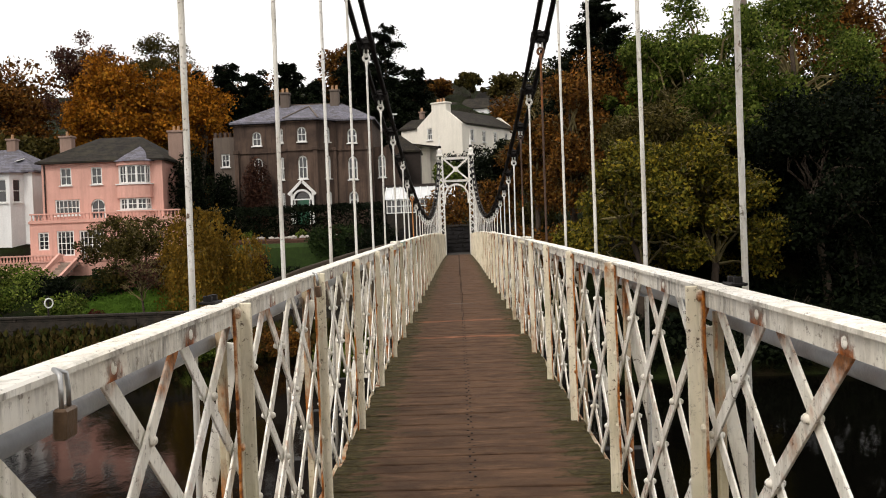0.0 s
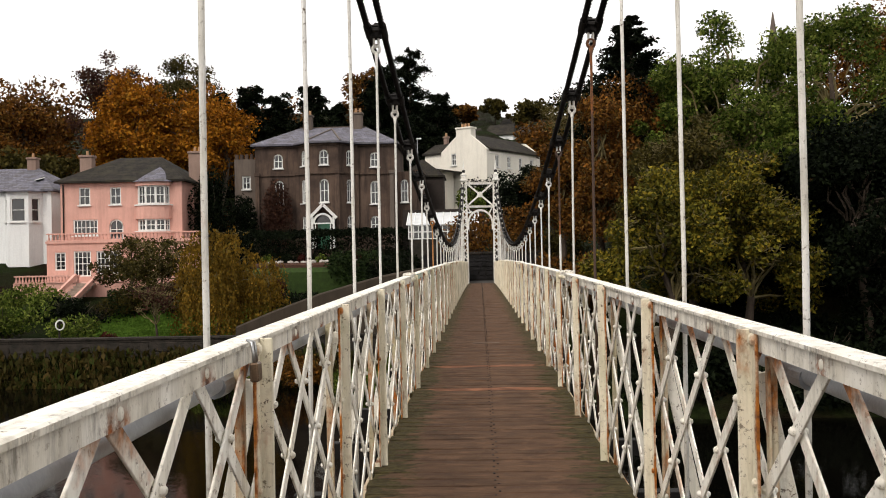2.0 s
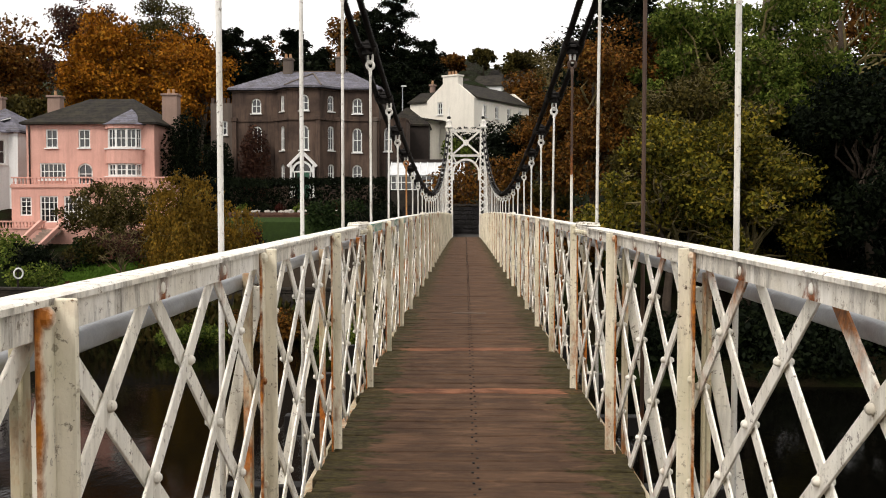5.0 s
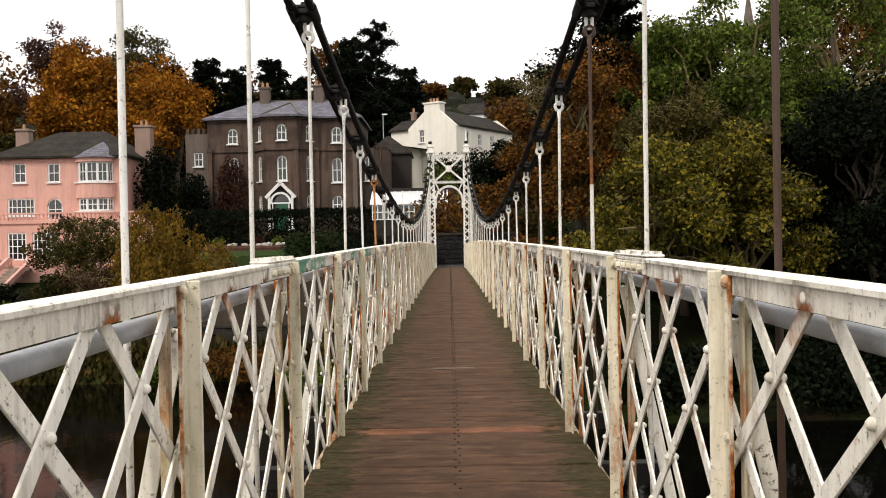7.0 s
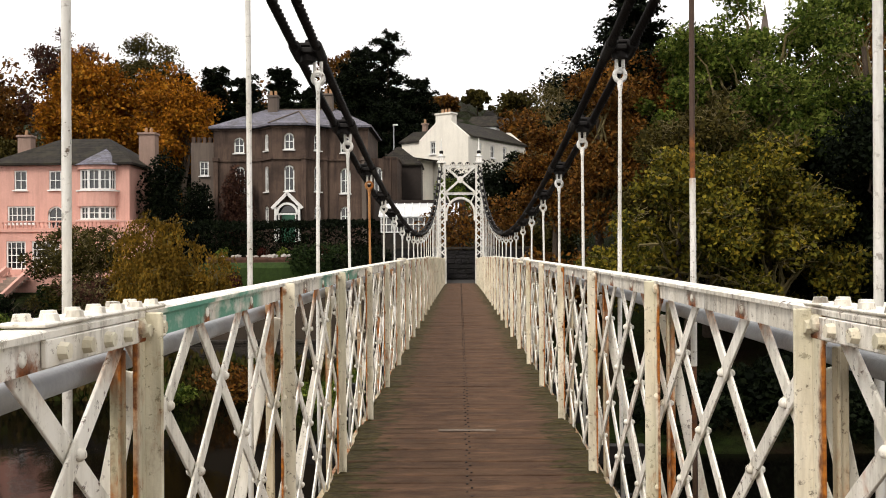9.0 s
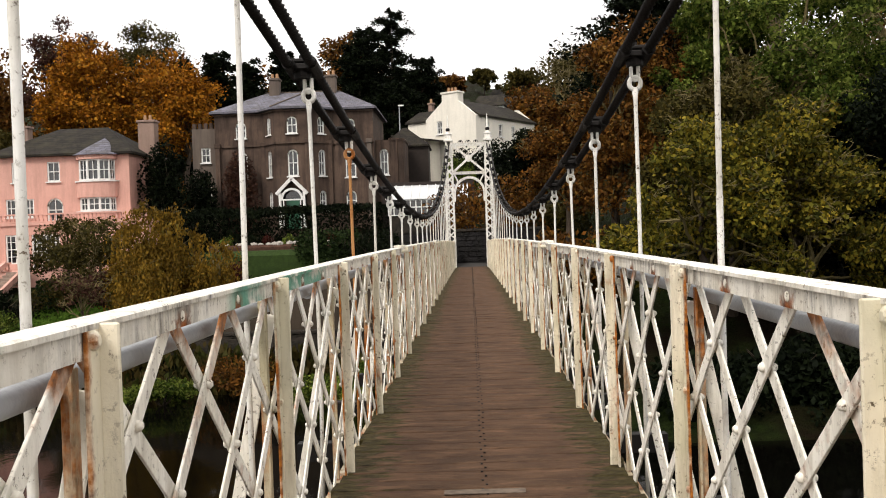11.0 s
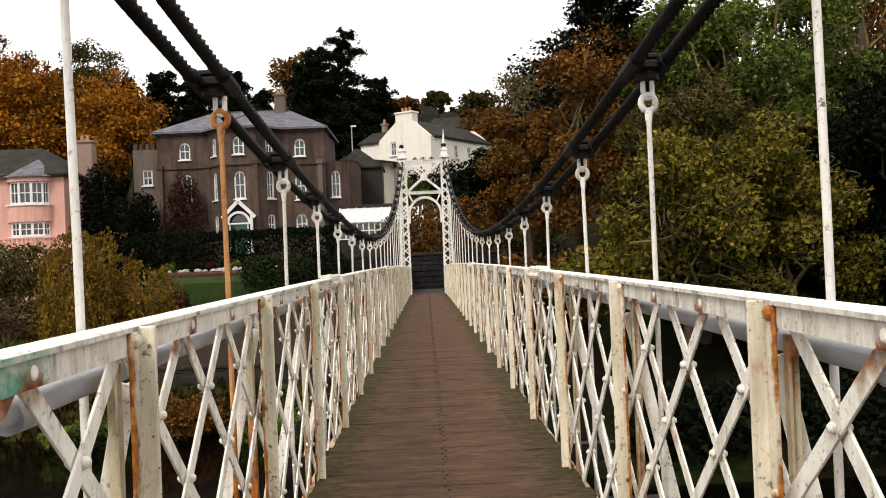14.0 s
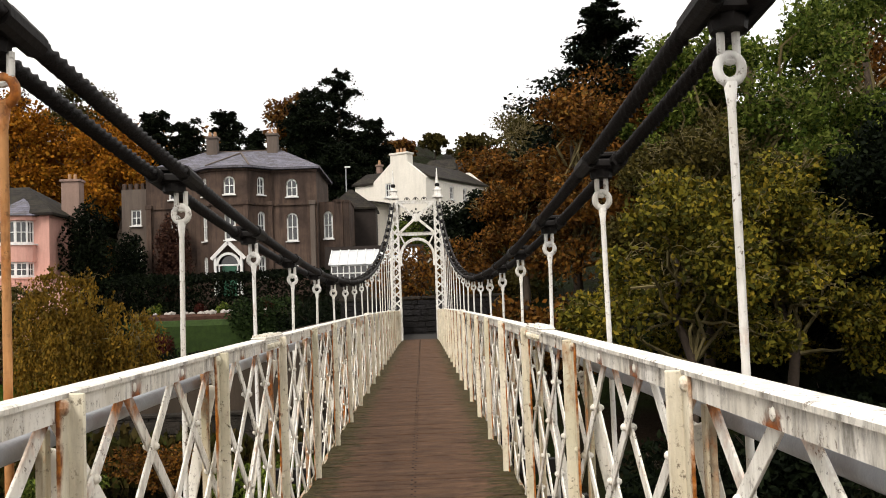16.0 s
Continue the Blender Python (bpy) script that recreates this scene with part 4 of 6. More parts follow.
def hedge(label, pts, width, hgt, mat, seed, dens=260, leaf=0.15):
    """A clipped hedge along a line: woody core and a thick skin of leaves."""
    nrng = np.random.RandomState(seed)
    t = tagged(empty("hedge"), label, "hedge")
    ps = []
    bm = bmesh.new()
    for (x0, y0), (x1, y1) in zip(pts, pts[1:]):
        ln = math.hypot(x1 - x0, y1 - y0)
        n = int(dens * ln)
        u = nrng.uniform(0, 1, n)
        side = nrng.uniform(-1, 1, n)
        up = nrng.uniform(0, 1, n)
        face = nrng.uniform(size=n) < 0.6
        side = np.where(face, np.sign(side), side)
        up = np.where(face, up, 1.0)
        dx, dy = (x1 - x0) / ln, (y1 - y0) / ln
        X, Y = x0 + (x1 - x0) * u - dy * side * width / 2, y0 + (y1 - y0) * u + dx * side * width / 2
        g = np.array([ground_z(a, b) for a, b in zip(X, Y)])
        ps.append(np.stack([X, Y, g + up * hgt], 1) + nrng.normal(size=(n, 3)) * 0.07)
        for i in range(max(2, int(ln / 0.8))):
            k = (i + 0.5) / max(2, int(ln / 0.8))
            xx, yy = x0 + (x1 - x0) * k, y0 + (y1 - y0) * k
            limb(bm, (xx, yy, ground_z(xx, yy) - 0.05), (xx + nrng.uniform(-.2, .2), yy + nrng.uniform(-.2, .2), ground_z(xx, yy) + hgt * 0.9), 0.05, 0.015, nrng, 0.1, 4)
    part("branchwork", bm, BARK, t)
    v, f = leaves_np(nrng, np.concatenate(ps), leaf)
    part_me("foliage", mesh_np("foliage", v, f), mat, t)
    return t


def weeping(name, label, x, y, top, r, mat, seed, strands=420, base=None):
    """A weeping willow: arching limbs, loose wisps above, thin hanging strands of narrow leaves."""
    nrng = np.random.RandomState(seed)
    zb = ground_z(x, y) - 0.05 if base is None else base
    h = top - zb
    t = tagged(empty(name, pose(x, y, zb)), label, "tree")
    bm = bmesh.new()
    limb(bm, (0, 0, 0), (0.2, 0, h * 0.6), 0.16, 0.09, nrng, 0.05, 8)
    part("trunk", bm, BARK, t, smooth=True)
    bm = bmesh.new()
    pts = []
    arms = 30
    for k in range(arms):
        a = nrng.uniform(0, 6.283)
        q = r * math.sqrt(nrng.uniform(0.01, 0.8))
        c = np.array([math.cos(a) * q, math.sin(a) * q, h * (1.02 - 0.50 * (q / r) ** 1.5) * nrng.uniform(0.62, 1.12)])
        limb(bm, (0.2, 0, h * 0.45), c, 0.05, 0.010, nrng, 0.16, 4)
        for i in range(4):
            d = nrng.normal(size=3) * np.array([0.3, 0.3, 0.15])
            tip = c + d + np.array([0, 0, 0.35 * nrng.uniform(0.3, 1.5)])
            limb(bm, c, tip, 0.012, 0.004, nrng, 0.2, 3)
            s = np.linspace(0.2, 1, 9)[:, None]
            pts.append(c + (tip - c) * s + nrng.normal(size=(9, 3)) * 0.05)
        for i in range(strands // arms):
            b = a + nrng.normal() * 1.1
            sp = nrng.uniform(0.2, 1.15)
            dl = min(c[2] - 0.1, nrng.uniform(0.2, 1.0) * h * 0.8)
            m = int(6 + dl * 9)
            s = np.linspace(0, 1, m)
            out = sp * s ** 0.6
            sway = 0.12 * np.sin(s * nrng.uniform(2, 6) + b)
            pts.append(np.stack([c[0] + math.cos(b) * out + sway, c[1] + math.sin(b) * out, c[2] + 0.22 * np.sin(s * 3) - dl * s ** 1.5], 1) + nrng.normal(size=(m, 3)) * 0.05)
    part("branchwork", bm, TWIG, t)
    v, f = leaves_np(nrng, np.concatenate(pts), 0.135, 0, np.array([0.0, 0.0, -0.8]))
    part_me("crown", mesh_np("crown", v, f), mat, t)
    return t


def cedar(name, label, x, y, top, r, mat, seed, n=12000, leaf=0.34, tiers=40, base=None):
    """A cedar: several leaders, level plates of foliage on long boughs, ragged stepped outline."""
    nrng = np.random.RandomState(seed)
    zb = ground_z(x, y) - 0.1 if base is None else base
    h = top - zb
    t = tagged(empty(name, pose(x, y, zb)), label, "tree")
    bm = bmesh.new()
    tube(bm, [(0, 0, 0), (0.1, 0, h * 0.5), (0, 0.1, h * 0.97)], [0.024 * h, 0.016 * h, 0.03], 8)
    part("trunk", bm, BARK, t, smooth=True)
    bm = bmesh.new()
    pts = []
    for i in range(tiers):
        u = (i + nrng.uniform(0, 1)) / tiers
        z = h * (0.12 + 0.87 * u)
        ln = r * (1 - 0.72 * u ** 1.8) * nrng.uniform(0.45, 1.2)
        a = i * 2.4 + nrng.uniform(-0.6, 0.6)
        rise = ln * nrng.uniform(-0.05, 0.30)
        tip = Vector((math.cos(a) * ln, math.sin(a) * ln, z + rise))
        limb(bm, (0, 0, z - 0.2), tip, 0.09, 0.02, nrng, 0.05, 3)
        for j in range(6):
            k = nrng.uniform(0.30, 1.0)
            w = nrng.uniform(0.28, 0.5) * (0.5 + 0.5 * ln)
            c = np.array([tip.x * k, tip.y * k, z + rise * k]) + nrng.normal(size=3) * np.array([0.3, 0.3, 0.12])
            m = int(n / tiers / 3)
            d = nrng.normal(size=(m, 3)) * np.array([w * 0.62, w * 0.62, 0.13])
            d[:, 2] += 0.10 - 0.25 * (d[:, 0] ** 2 + d[:, 1] ** 2) / (w * w + 0.05)
            pts.append(c + d)
    part("branchwork", bm, BARK, t)
    v, f = leaves_np(nrng, np.concatenate(pts), leaf * 0.62, 0.5)
    part_me("crown", mesh_np("crown", v, f), mat, t)
    return t


# right bank: autumn trees down to the water
broadleaf("tree", "yellow-green autumn tree leaning over the river bank", 8.2, 42.5, 5.6, 4.0, L_YELLOW, 11, 27000, 0.165, base=-4.0, skirt=0.05, gap=0.5, twigs=300, lobes=37)
broadleaf("tree", "yellow-green autumn tree with bare twigs over the bank", 11.8, 44.0, 6.8, 3.8, L_YELLOW, 12, 26000, 0.165, base=-4.2, skirt=0.05, gap=0.5, twigs=320, lobes=37)
broadleaf("tree", "olive-yellow thin tree on the river bank", 10.0, 46.5, 8.0, 3.8, L_OLIVE, 13, 18000, 0.16, base=-3.0, skirt=0.1, gap=0.6, twigs=320, lobes=34)
broadleaf("tree", "tall green leafy tree on the bank", 13.4, 50.5, 14.6, 4.8, L_GREEN, 14, 36000, 0.175, base=-1.5, skirt=0.1, gap=0.62, twigs=200, lobes=44)
broadleaf("tree", "tall green leafy tree on the bank", 18.2, 51.5, 15.0, 5.0, L_GREEN, 15, 38000, 0.175, base=-1.5, skirt=0.1, gap=0.62, twigs=200, lobes=44)
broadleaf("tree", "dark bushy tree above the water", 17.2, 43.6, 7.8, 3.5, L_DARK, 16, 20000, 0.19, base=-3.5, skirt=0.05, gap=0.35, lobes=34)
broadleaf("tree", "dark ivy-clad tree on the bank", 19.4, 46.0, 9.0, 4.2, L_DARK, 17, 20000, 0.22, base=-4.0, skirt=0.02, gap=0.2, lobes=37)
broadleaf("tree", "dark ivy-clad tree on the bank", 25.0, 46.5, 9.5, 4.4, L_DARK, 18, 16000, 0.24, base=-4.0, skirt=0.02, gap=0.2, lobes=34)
broadleaf("tree", "russet autumn beech tree", 24.2, 58.0, 16.0, 5.6, L_BROWN, 19, 26000, 0.21, base=0, skirt=0.1, gap=0.45, twigs=60, lobes=40)
broadleaf("tree", "russet autumn beech tree", 31.0, 60.0, 14.5, 5.5, L_BROWN, 20, 12000, 0.34, base=0, skirt=0.1, gap=0.4, lobes=37)
broadleaf("tree", "russet brown tree beside the bridge end", 6.6, 51.5, 10.4, 2.9, L_BROWN, 21, 22000, 0.165, base=-1.0, skirt=0.05, gap=0.45, twigs=60, lobes=37)
broadleaf("tree", "russet brown tree beside the bridge end", 9.4, 54.5, 12.6, 3.4, L_BROWN, 22, 20000, 0.175, base=-0.5, skirt=0.1, gap=0.4, lobes=34)
broadleaf("tree", "russet thin tree beside the bridge end", 4.7, 55.5, 8.4, 2.4, L_BROWN, 23, 11000, 0.16, base=0.0, skirt=0.1, gap=0.55, twigs=60, lobes=27)
conifer("conifer", "tall dark pine with open drooping boughs", 9.0, 56.8, 15.0, 5.6, L_DARK, 24, 44000, 0.20, 0.2, base=0, ragged=0.38)
broadleaf("tree", "light green thinning tree beside the dark pine", 10.8, 51.5, 12.4, 2.8, L_GREEN, 166, 16000, 0.165, base=-1.0, skirt=0.15, gap=0.6, twigs=140, lobes=36)
broadleaf("tree", "nearly bare grey-brown tree with fine twigs", 5.6, 63.0, 12.0, 3.6, L_OLIVE, 25, 2600, 0.16, base=1.0, skirt=0.25, gap=0.9, twigs=320, lobes=30)
broadleaf("tree", "dark evergreen bush tree behind the lamp", 3.9, 69.5, 7.7, 2.4, L_DARK, 26, 13000, 0.22, base=2.4, skirt=0.02, gap=0.15, lobes=27)
shrub("shrub", "dark ivy bank beside the bridge abutment", 4.2, 48.5, 2.2, 3.8, L_BROWN, 27, 4500, 0.20, base=-2.6)
shrub("shrub", "dark undergrowth at the water's edge", 7.5, 39.8, 2.6, 2.2, L_DARK, 28, 3500, 0.2, base=-5.1)
shrub("shrub", "dark undergrowth at the water's edge", 12.5, 39.6, 3.0, 2.4, L_DARK, 29, 3500, 0.2, base=-5.1)
shrub("shrub", "dark undergrowth at the water's edge", 18.0, 40.5, 3.2, 2.8, L_DARK, 30, 3500, 0.22, base=-5.1)
shrub("shrub", "dark undergrowth at the water's edge", 24.0, 41.5, 3.2, 2.8, L_DARK, 31, 3500, 0.22, base=-5.1)
shrub("shrub", "green overhanging bush at the water's edge", 21.5, 39.5, 1.8, 1.6, L_GREEN, 32, 2500, 0.18, base=-5.1)

# Bushes added to fill the bank; its shade is in their leaf colour.
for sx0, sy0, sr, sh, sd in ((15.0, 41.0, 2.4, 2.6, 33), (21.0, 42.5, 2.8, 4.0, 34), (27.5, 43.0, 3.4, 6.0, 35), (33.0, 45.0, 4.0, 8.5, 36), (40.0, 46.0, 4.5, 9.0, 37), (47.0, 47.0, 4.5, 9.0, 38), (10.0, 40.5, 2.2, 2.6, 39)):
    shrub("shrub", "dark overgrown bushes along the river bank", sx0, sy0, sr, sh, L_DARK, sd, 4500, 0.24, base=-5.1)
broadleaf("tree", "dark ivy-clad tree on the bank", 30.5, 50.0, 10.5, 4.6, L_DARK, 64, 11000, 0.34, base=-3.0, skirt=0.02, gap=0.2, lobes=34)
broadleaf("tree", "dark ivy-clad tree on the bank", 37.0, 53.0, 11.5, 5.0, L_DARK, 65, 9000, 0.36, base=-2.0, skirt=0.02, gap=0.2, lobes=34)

# More near-black fill under the trees, shade carried by the leaf colour.
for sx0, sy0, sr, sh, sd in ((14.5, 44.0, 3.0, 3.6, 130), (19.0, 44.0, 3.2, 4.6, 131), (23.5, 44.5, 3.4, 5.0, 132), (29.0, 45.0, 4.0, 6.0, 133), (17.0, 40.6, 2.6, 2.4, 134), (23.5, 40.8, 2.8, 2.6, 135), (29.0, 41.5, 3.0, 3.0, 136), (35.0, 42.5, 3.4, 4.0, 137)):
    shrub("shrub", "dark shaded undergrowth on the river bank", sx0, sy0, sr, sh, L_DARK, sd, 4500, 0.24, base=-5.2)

broadleaf("tree", "olive-brown tree behind the river bank", 12.2, 54.0, 12.4, 3.0, L_OLIVE, 160, 13000, 0.18, base=0.0, skirt=0.1, gap=0.4, twigs=80, lobes=34)

# Thicket added over bare hillside, in the same shade-dark leaf colour.
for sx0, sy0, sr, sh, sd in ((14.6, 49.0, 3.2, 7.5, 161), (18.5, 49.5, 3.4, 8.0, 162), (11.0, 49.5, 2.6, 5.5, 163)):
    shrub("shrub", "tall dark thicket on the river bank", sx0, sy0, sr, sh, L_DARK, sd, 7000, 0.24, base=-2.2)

# left hillside woods behind the houses
broadleaf("tree", "bright orange autumn tree behind the pink house", -36.0, 101, 21.6, 6.0, L_ORANGE, 40, 24000, 0.32, skirt=0.05, gap=0.35, lobes=44)
broadleaf("tree", "orange-olive autumn tree on the hillside", -29.8, 102, 20.6, 4.6, L_ORANGE, 41, 14000, 0.32, skirt=0.05, gap=0.4, lobes=37)
broadleaf("tree", "orange autumn tree on the hillside", -26.0, 98, 18.6, 4.2, L_ORANGE, 42, 14000, 0.30, skirt=0.05, gap=0.4, lobes=34)
broadleaf("tree", "purple-brown thinning tree on the hillside", -43.5, 113, 27.2, 6.0, L_PURPLE, 43, 16000, 0.26, skirt=0.1, gap=0.6, twigs=260, lobes=37)
broadleaf("tree", "thin green-brown tree on the hillside", -36.0, 116, 27.6, 5.6, L_OLIVE, 44, 15000, 0.26, skirt=0.1, gap=0.65, twigs=240, lobes=37)
broadleaf("tree", "russet-brown tree on the hillside", -51.0, 106, 21.0, 6.0, L_BROWN, 45, 12000, 0.42, skirt=0.05, gap=0.35, lobes=37)
broadleaf("tree", "russet tree on the hillside", -60.0, 104, 22.0, 6.5, L_BROWN, 46, 10000, 0.42, skirt=0.05, gap=0.35, lobes=34)
broadleaf("tree", "dark olive tree behind the houses", -44.0, 95, 13.0, 5.0, L_OLIVE, 47, 9000, 0.40, skirt=0.02, gap=0.3, lobes=30)
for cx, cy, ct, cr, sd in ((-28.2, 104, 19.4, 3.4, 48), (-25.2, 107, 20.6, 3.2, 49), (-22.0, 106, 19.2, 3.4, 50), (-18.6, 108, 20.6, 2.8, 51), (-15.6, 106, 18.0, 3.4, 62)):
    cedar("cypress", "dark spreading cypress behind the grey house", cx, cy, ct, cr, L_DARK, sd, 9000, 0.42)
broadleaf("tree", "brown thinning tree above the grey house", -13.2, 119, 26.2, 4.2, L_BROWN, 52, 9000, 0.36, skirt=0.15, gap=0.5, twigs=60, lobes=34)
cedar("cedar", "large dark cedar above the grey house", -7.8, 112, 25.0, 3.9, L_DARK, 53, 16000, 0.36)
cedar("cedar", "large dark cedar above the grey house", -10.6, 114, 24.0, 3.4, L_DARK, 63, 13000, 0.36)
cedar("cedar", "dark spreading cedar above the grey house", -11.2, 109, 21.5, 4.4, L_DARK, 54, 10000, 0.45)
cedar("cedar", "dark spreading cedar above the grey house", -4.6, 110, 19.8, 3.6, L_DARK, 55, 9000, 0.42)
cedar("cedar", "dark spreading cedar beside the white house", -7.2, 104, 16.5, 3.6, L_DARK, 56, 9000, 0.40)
broadleaf("tree", "brown tree beside the white house", 7.5, 104, 16.4, 4.2, L_BROWN, 57, 8000, 0.36, skirt=0.1, gap=0.45, twigs=80, lobes=34)
broadleaf("tree", "bare brown tree behind the white house", 12.0, 110, 21.0, 5.0, L_OLIVE, 58, 6000, 0.34, skirt=0.15, gap=0.6, twigs=160, lobes=37)
broadleaf("tree", "dark tree on the far hill", 3.5, 190, 32.6, 3.4, L_OLIVE, 59, 4000, 0.5, skirt=0.05, gap=0.5, twigs=80, lobes=27)
broadleaf("tree", "brown tree on the far hill", -3.5, 180, 29.5, 5.0, L_BROWN, 60, 4000, 0.6, skirt=0.05, gap=0.3, lobes=27)
broadleaf("tree", "brown tree on the far hill", 10.5, 185, 31.0, 5.0, L_OLIVE, 61, 4000, 0.6, skirt=0.05, gap=0.3, lobes=27)

shrub("shrub", "dark green bush below the white house", 1.2, 86.0, 3.0, 4.4, L_DARK, 140, 5000, 0.22, base=4.2)
shrub("shrub", "dark green bush below the white house", 4.6, 84.0, 2.6, 4.0, L_DARK, 141, 4500, 0.22, base=4.0)
shrub("shrub", "green bush below the white house", -0.6, 83.5, 1.5, 3.4, L_GREEN, 142, 3000, 0.2, base=4.0)


def woods(label, n, x0, x1, y0, y1, zlo, ztops, leaf, mat, seed):
    """A far wood closed into one mass: crown lumps with an uneven top."""
    nrng = np.random.RandomState(seed)
    k = 90
    cx, cy = nrng.uniform(x0, x1, k), nrng.uniform(y0, y1, k)
    ct = np.interp(cx, np.linspace(x0, x1, len(ztops)), ztops) * nrng.uniform(0.80, 1.0, k)
    cz = zlo + (ct - zlo) * nrng.uniform(0.25, 1.0, k)
    r = nrng.uniform(2.0, 3.6, k)
    i = nrng.randint(0, k, n)
    d = nrng.normal(size=(n, 3))
    d /= np.linalg.norm(d, axis=1)[:, None]
    p = np.stack([cx[i], cy[i], cz[i]], 1) + d * r[i, None] * nrng.uniform(0.7, 1.08, (n, 1))
    v, f = leaves_np(nrng, p, leaf)
    tagged(part_me("far_woods", mesh_np("far_woods", v, f), mat), label, "woods", kind="stuff")


woods("russet and brown autumn woods on the hillside", 26000, -85, -24, 118, 128, 7.0, (23.0, 24.0, 25.5, 26.5, 25.0, 21.0), 0.5, L_BROWN, 150)
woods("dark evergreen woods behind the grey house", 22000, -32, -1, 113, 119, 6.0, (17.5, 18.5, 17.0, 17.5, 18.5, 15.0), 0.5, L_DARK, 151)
woods("brown autumn woods up the valley side", 16000, 6, 40, 112, 130, 6.0, (14.5, 18.0, 19.0, 18.0), 0.5, L_BROWN, 152)

# gardens on the far bank
weeping("willow", "golden weeping willow in the riverside garden", -14.9, 54.0, 2.9, 2.4, L_WILLOW, 70, 620)
weeping("willow", "small golden weeping tree in the riverside garden", -13.0, 56.0, 1.2, 1.7, L_WILLOW, 71, 260)
broadleaf("tree", "small russet garden tree before the pink house", -20.6, 62.0, 3.4, 3.4, L_OLIVE, 72, 7000, 0.17, skirt=0.0, gap=0.6, twigs=160, lobes=40)
broadleaf("tree", "small leafy garden tree on the terrace", -23.8, 65.0, 3.4, 2.8, L_OLIVE, 73, 5500, 0.17, skirt=0.0, gap=0.6, twigs=140, lobes=37)
broadleaf("tree", "bare dark garden tree on the lawn", -18.0, 53.0, 0.4, 1.7, L_PURPLE, 74, 1400, 0.13, skirt=0.3, gap=0.8, twigs=220)
hedge("clipped green hedge across the garden", [(-24.0, 61.5), (-21.0, 62.5), (-17.6, 66.5)], 1.6, 1.5, L_MID, 75, 600)
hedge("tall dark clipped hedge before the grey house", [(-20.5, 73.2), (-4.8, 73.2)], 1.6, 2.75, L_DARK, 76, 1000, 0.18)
shrub("shrub", "dark green rounded garden shrub", -8.8, 67.5, 2.2, 2.9, L_MID, 77, 4500, 0.17)
shrub("shrub", "dark green rounded garden shrub", -6.4, 67.5, 2.2, 2.8, L_DARK, 78, 4000, 0.17)
shrub("shrub", "dark red garden shrub", -14.6, 64.5, 1.6, 1.9, L_RED, 79, 2500, 0.15)
shrub("shrub", "dark leafy evergreen garden shrub", -17.2, 66.5, 2.0, 2.4, L_DARK, 80, 3000, 0.16)
shrub("shrub", "spiky pale green garden plant", -9.5, 60.5, 1.3, 1.5, L_GREEN, 81, 1800, 0.22)
shrub("shrub", "dark ivy on the end of the pink house", -20.6, 73.5, 1.9, 7.6, L_DARK, 82, 6000, 0.20, ry=1.5)
shrub("shrub", "dark ivy climbing the chimney wall", -18.9, 76.0, 1.6, 5.4, L_DARK, 83, 3500, 0.20)
shrub("shrub", "dark leafy bush in the riverside garden", -25.0, 58.5, 2.0, 2.0, L_DARK, 120, 3000, 0.16)
shrub("shrub", "dark leafy bush in the riverside garden", -29.0, 62.0, 2.6, 2.4, L_GREEN, 121, 3500, 0.17)
shrub("shrub", "dark leafy bush in the riverside garden", -35.0, 56.0, 3.2, 4.4, L_MID, 122, 4000, 0.20)
shrub("shrub", "dark leafy bush in the riverside garden", -40.0, 54.0, 3.2, 4.8, L_GREEN, 123, 4000, 0.20)
shrub("shrub", "brown leafy bush in the riverside garden", -17.5, 61.5, 1.8, 1.6, L_BROWN, 124, 2500, 0.15)
shrub("shrub", "dark leafy bush in the riverside garden", -11.8, 62.5, 1.8, 1.5, L_DARK, 125, 2500, 0.15)
shrub("shrub", "leafy garden shrub above the river wall", -27.0, 54.0, 2.2, 2.6, L_GREEN, 84, 3500, 0.17)
shrub("shrub", "dark garden shrub above the river wall", -30.5, 55.0, 2.6, 3.6, L_DARK, 85, 3500, 0.18)
shrub("shrub", "dark garden shrub above the river wall", -22.6, 52.6, 1.7, 1.8, L_GREEN, 86, 2500, 0.15)
shrub("shrub", "russet garden shrub above the river wall", -20.4, 51.8, 1.1, 1.0, L_RED, 87, 1500, 0.13)
shrub("shrub", "brown bare garden shrub", -33.5, 60.0, 2.8, 4.2, L_PURPLE, 88, 3500, 0.18)
shrub("shrub", "olive shrub beside the terrace", -23.0, 62.0, 1.7, 1.9, L_OLIVE, 89, 2200, 0.15)
shrub("shrub", "dark purple creeper on the grey house", -16.2, 77.2, 1.6, 5.6, L_PURPLE, 90, 5200, 0.17, base=1.8, ry=0.5)
shrub("shrub", "green shrub on the river bank", -3.4, 47.2, 1.7, 1.6, L_GREEN, 91, 3000, 0.14, base=-5.2)
shrub("shrub", "green brambles on the river bank", -5.8, 46.4, 1.8, 1.3, L_GREEN, 92, 3000, 0.14, base=-5.3)
shrub("shrub", "brown dead brambles on the river bank", -9.5, 47.4, 2.0, 1.6, L_BROWN, 93, 3000, 0.14, base=-5.0)
shrub("shrub", "green brambles on the river bank", -12.4, 46.6, 1.6, 1.1, L_GREEN, 94, 2500, 0.14, base=-5.2)
shrub("shrub", "dark tree growth beside the bridge end", -3.6, 52.5, 1.5, 2.2, L_DARK, 95, 2500, 0.15)
shrub("shrub", "russet growth beside the grey tower", -21.2, 76.5, 1.2, 4.2, L_BROWN, 96, 2200, 0.17)
shrub("shrub", "brown ivy slope above the end wall", 0.6, 60.5, 3.4, 4.2, L_BROWN, 97, 5000, 0.18, base=0.4)
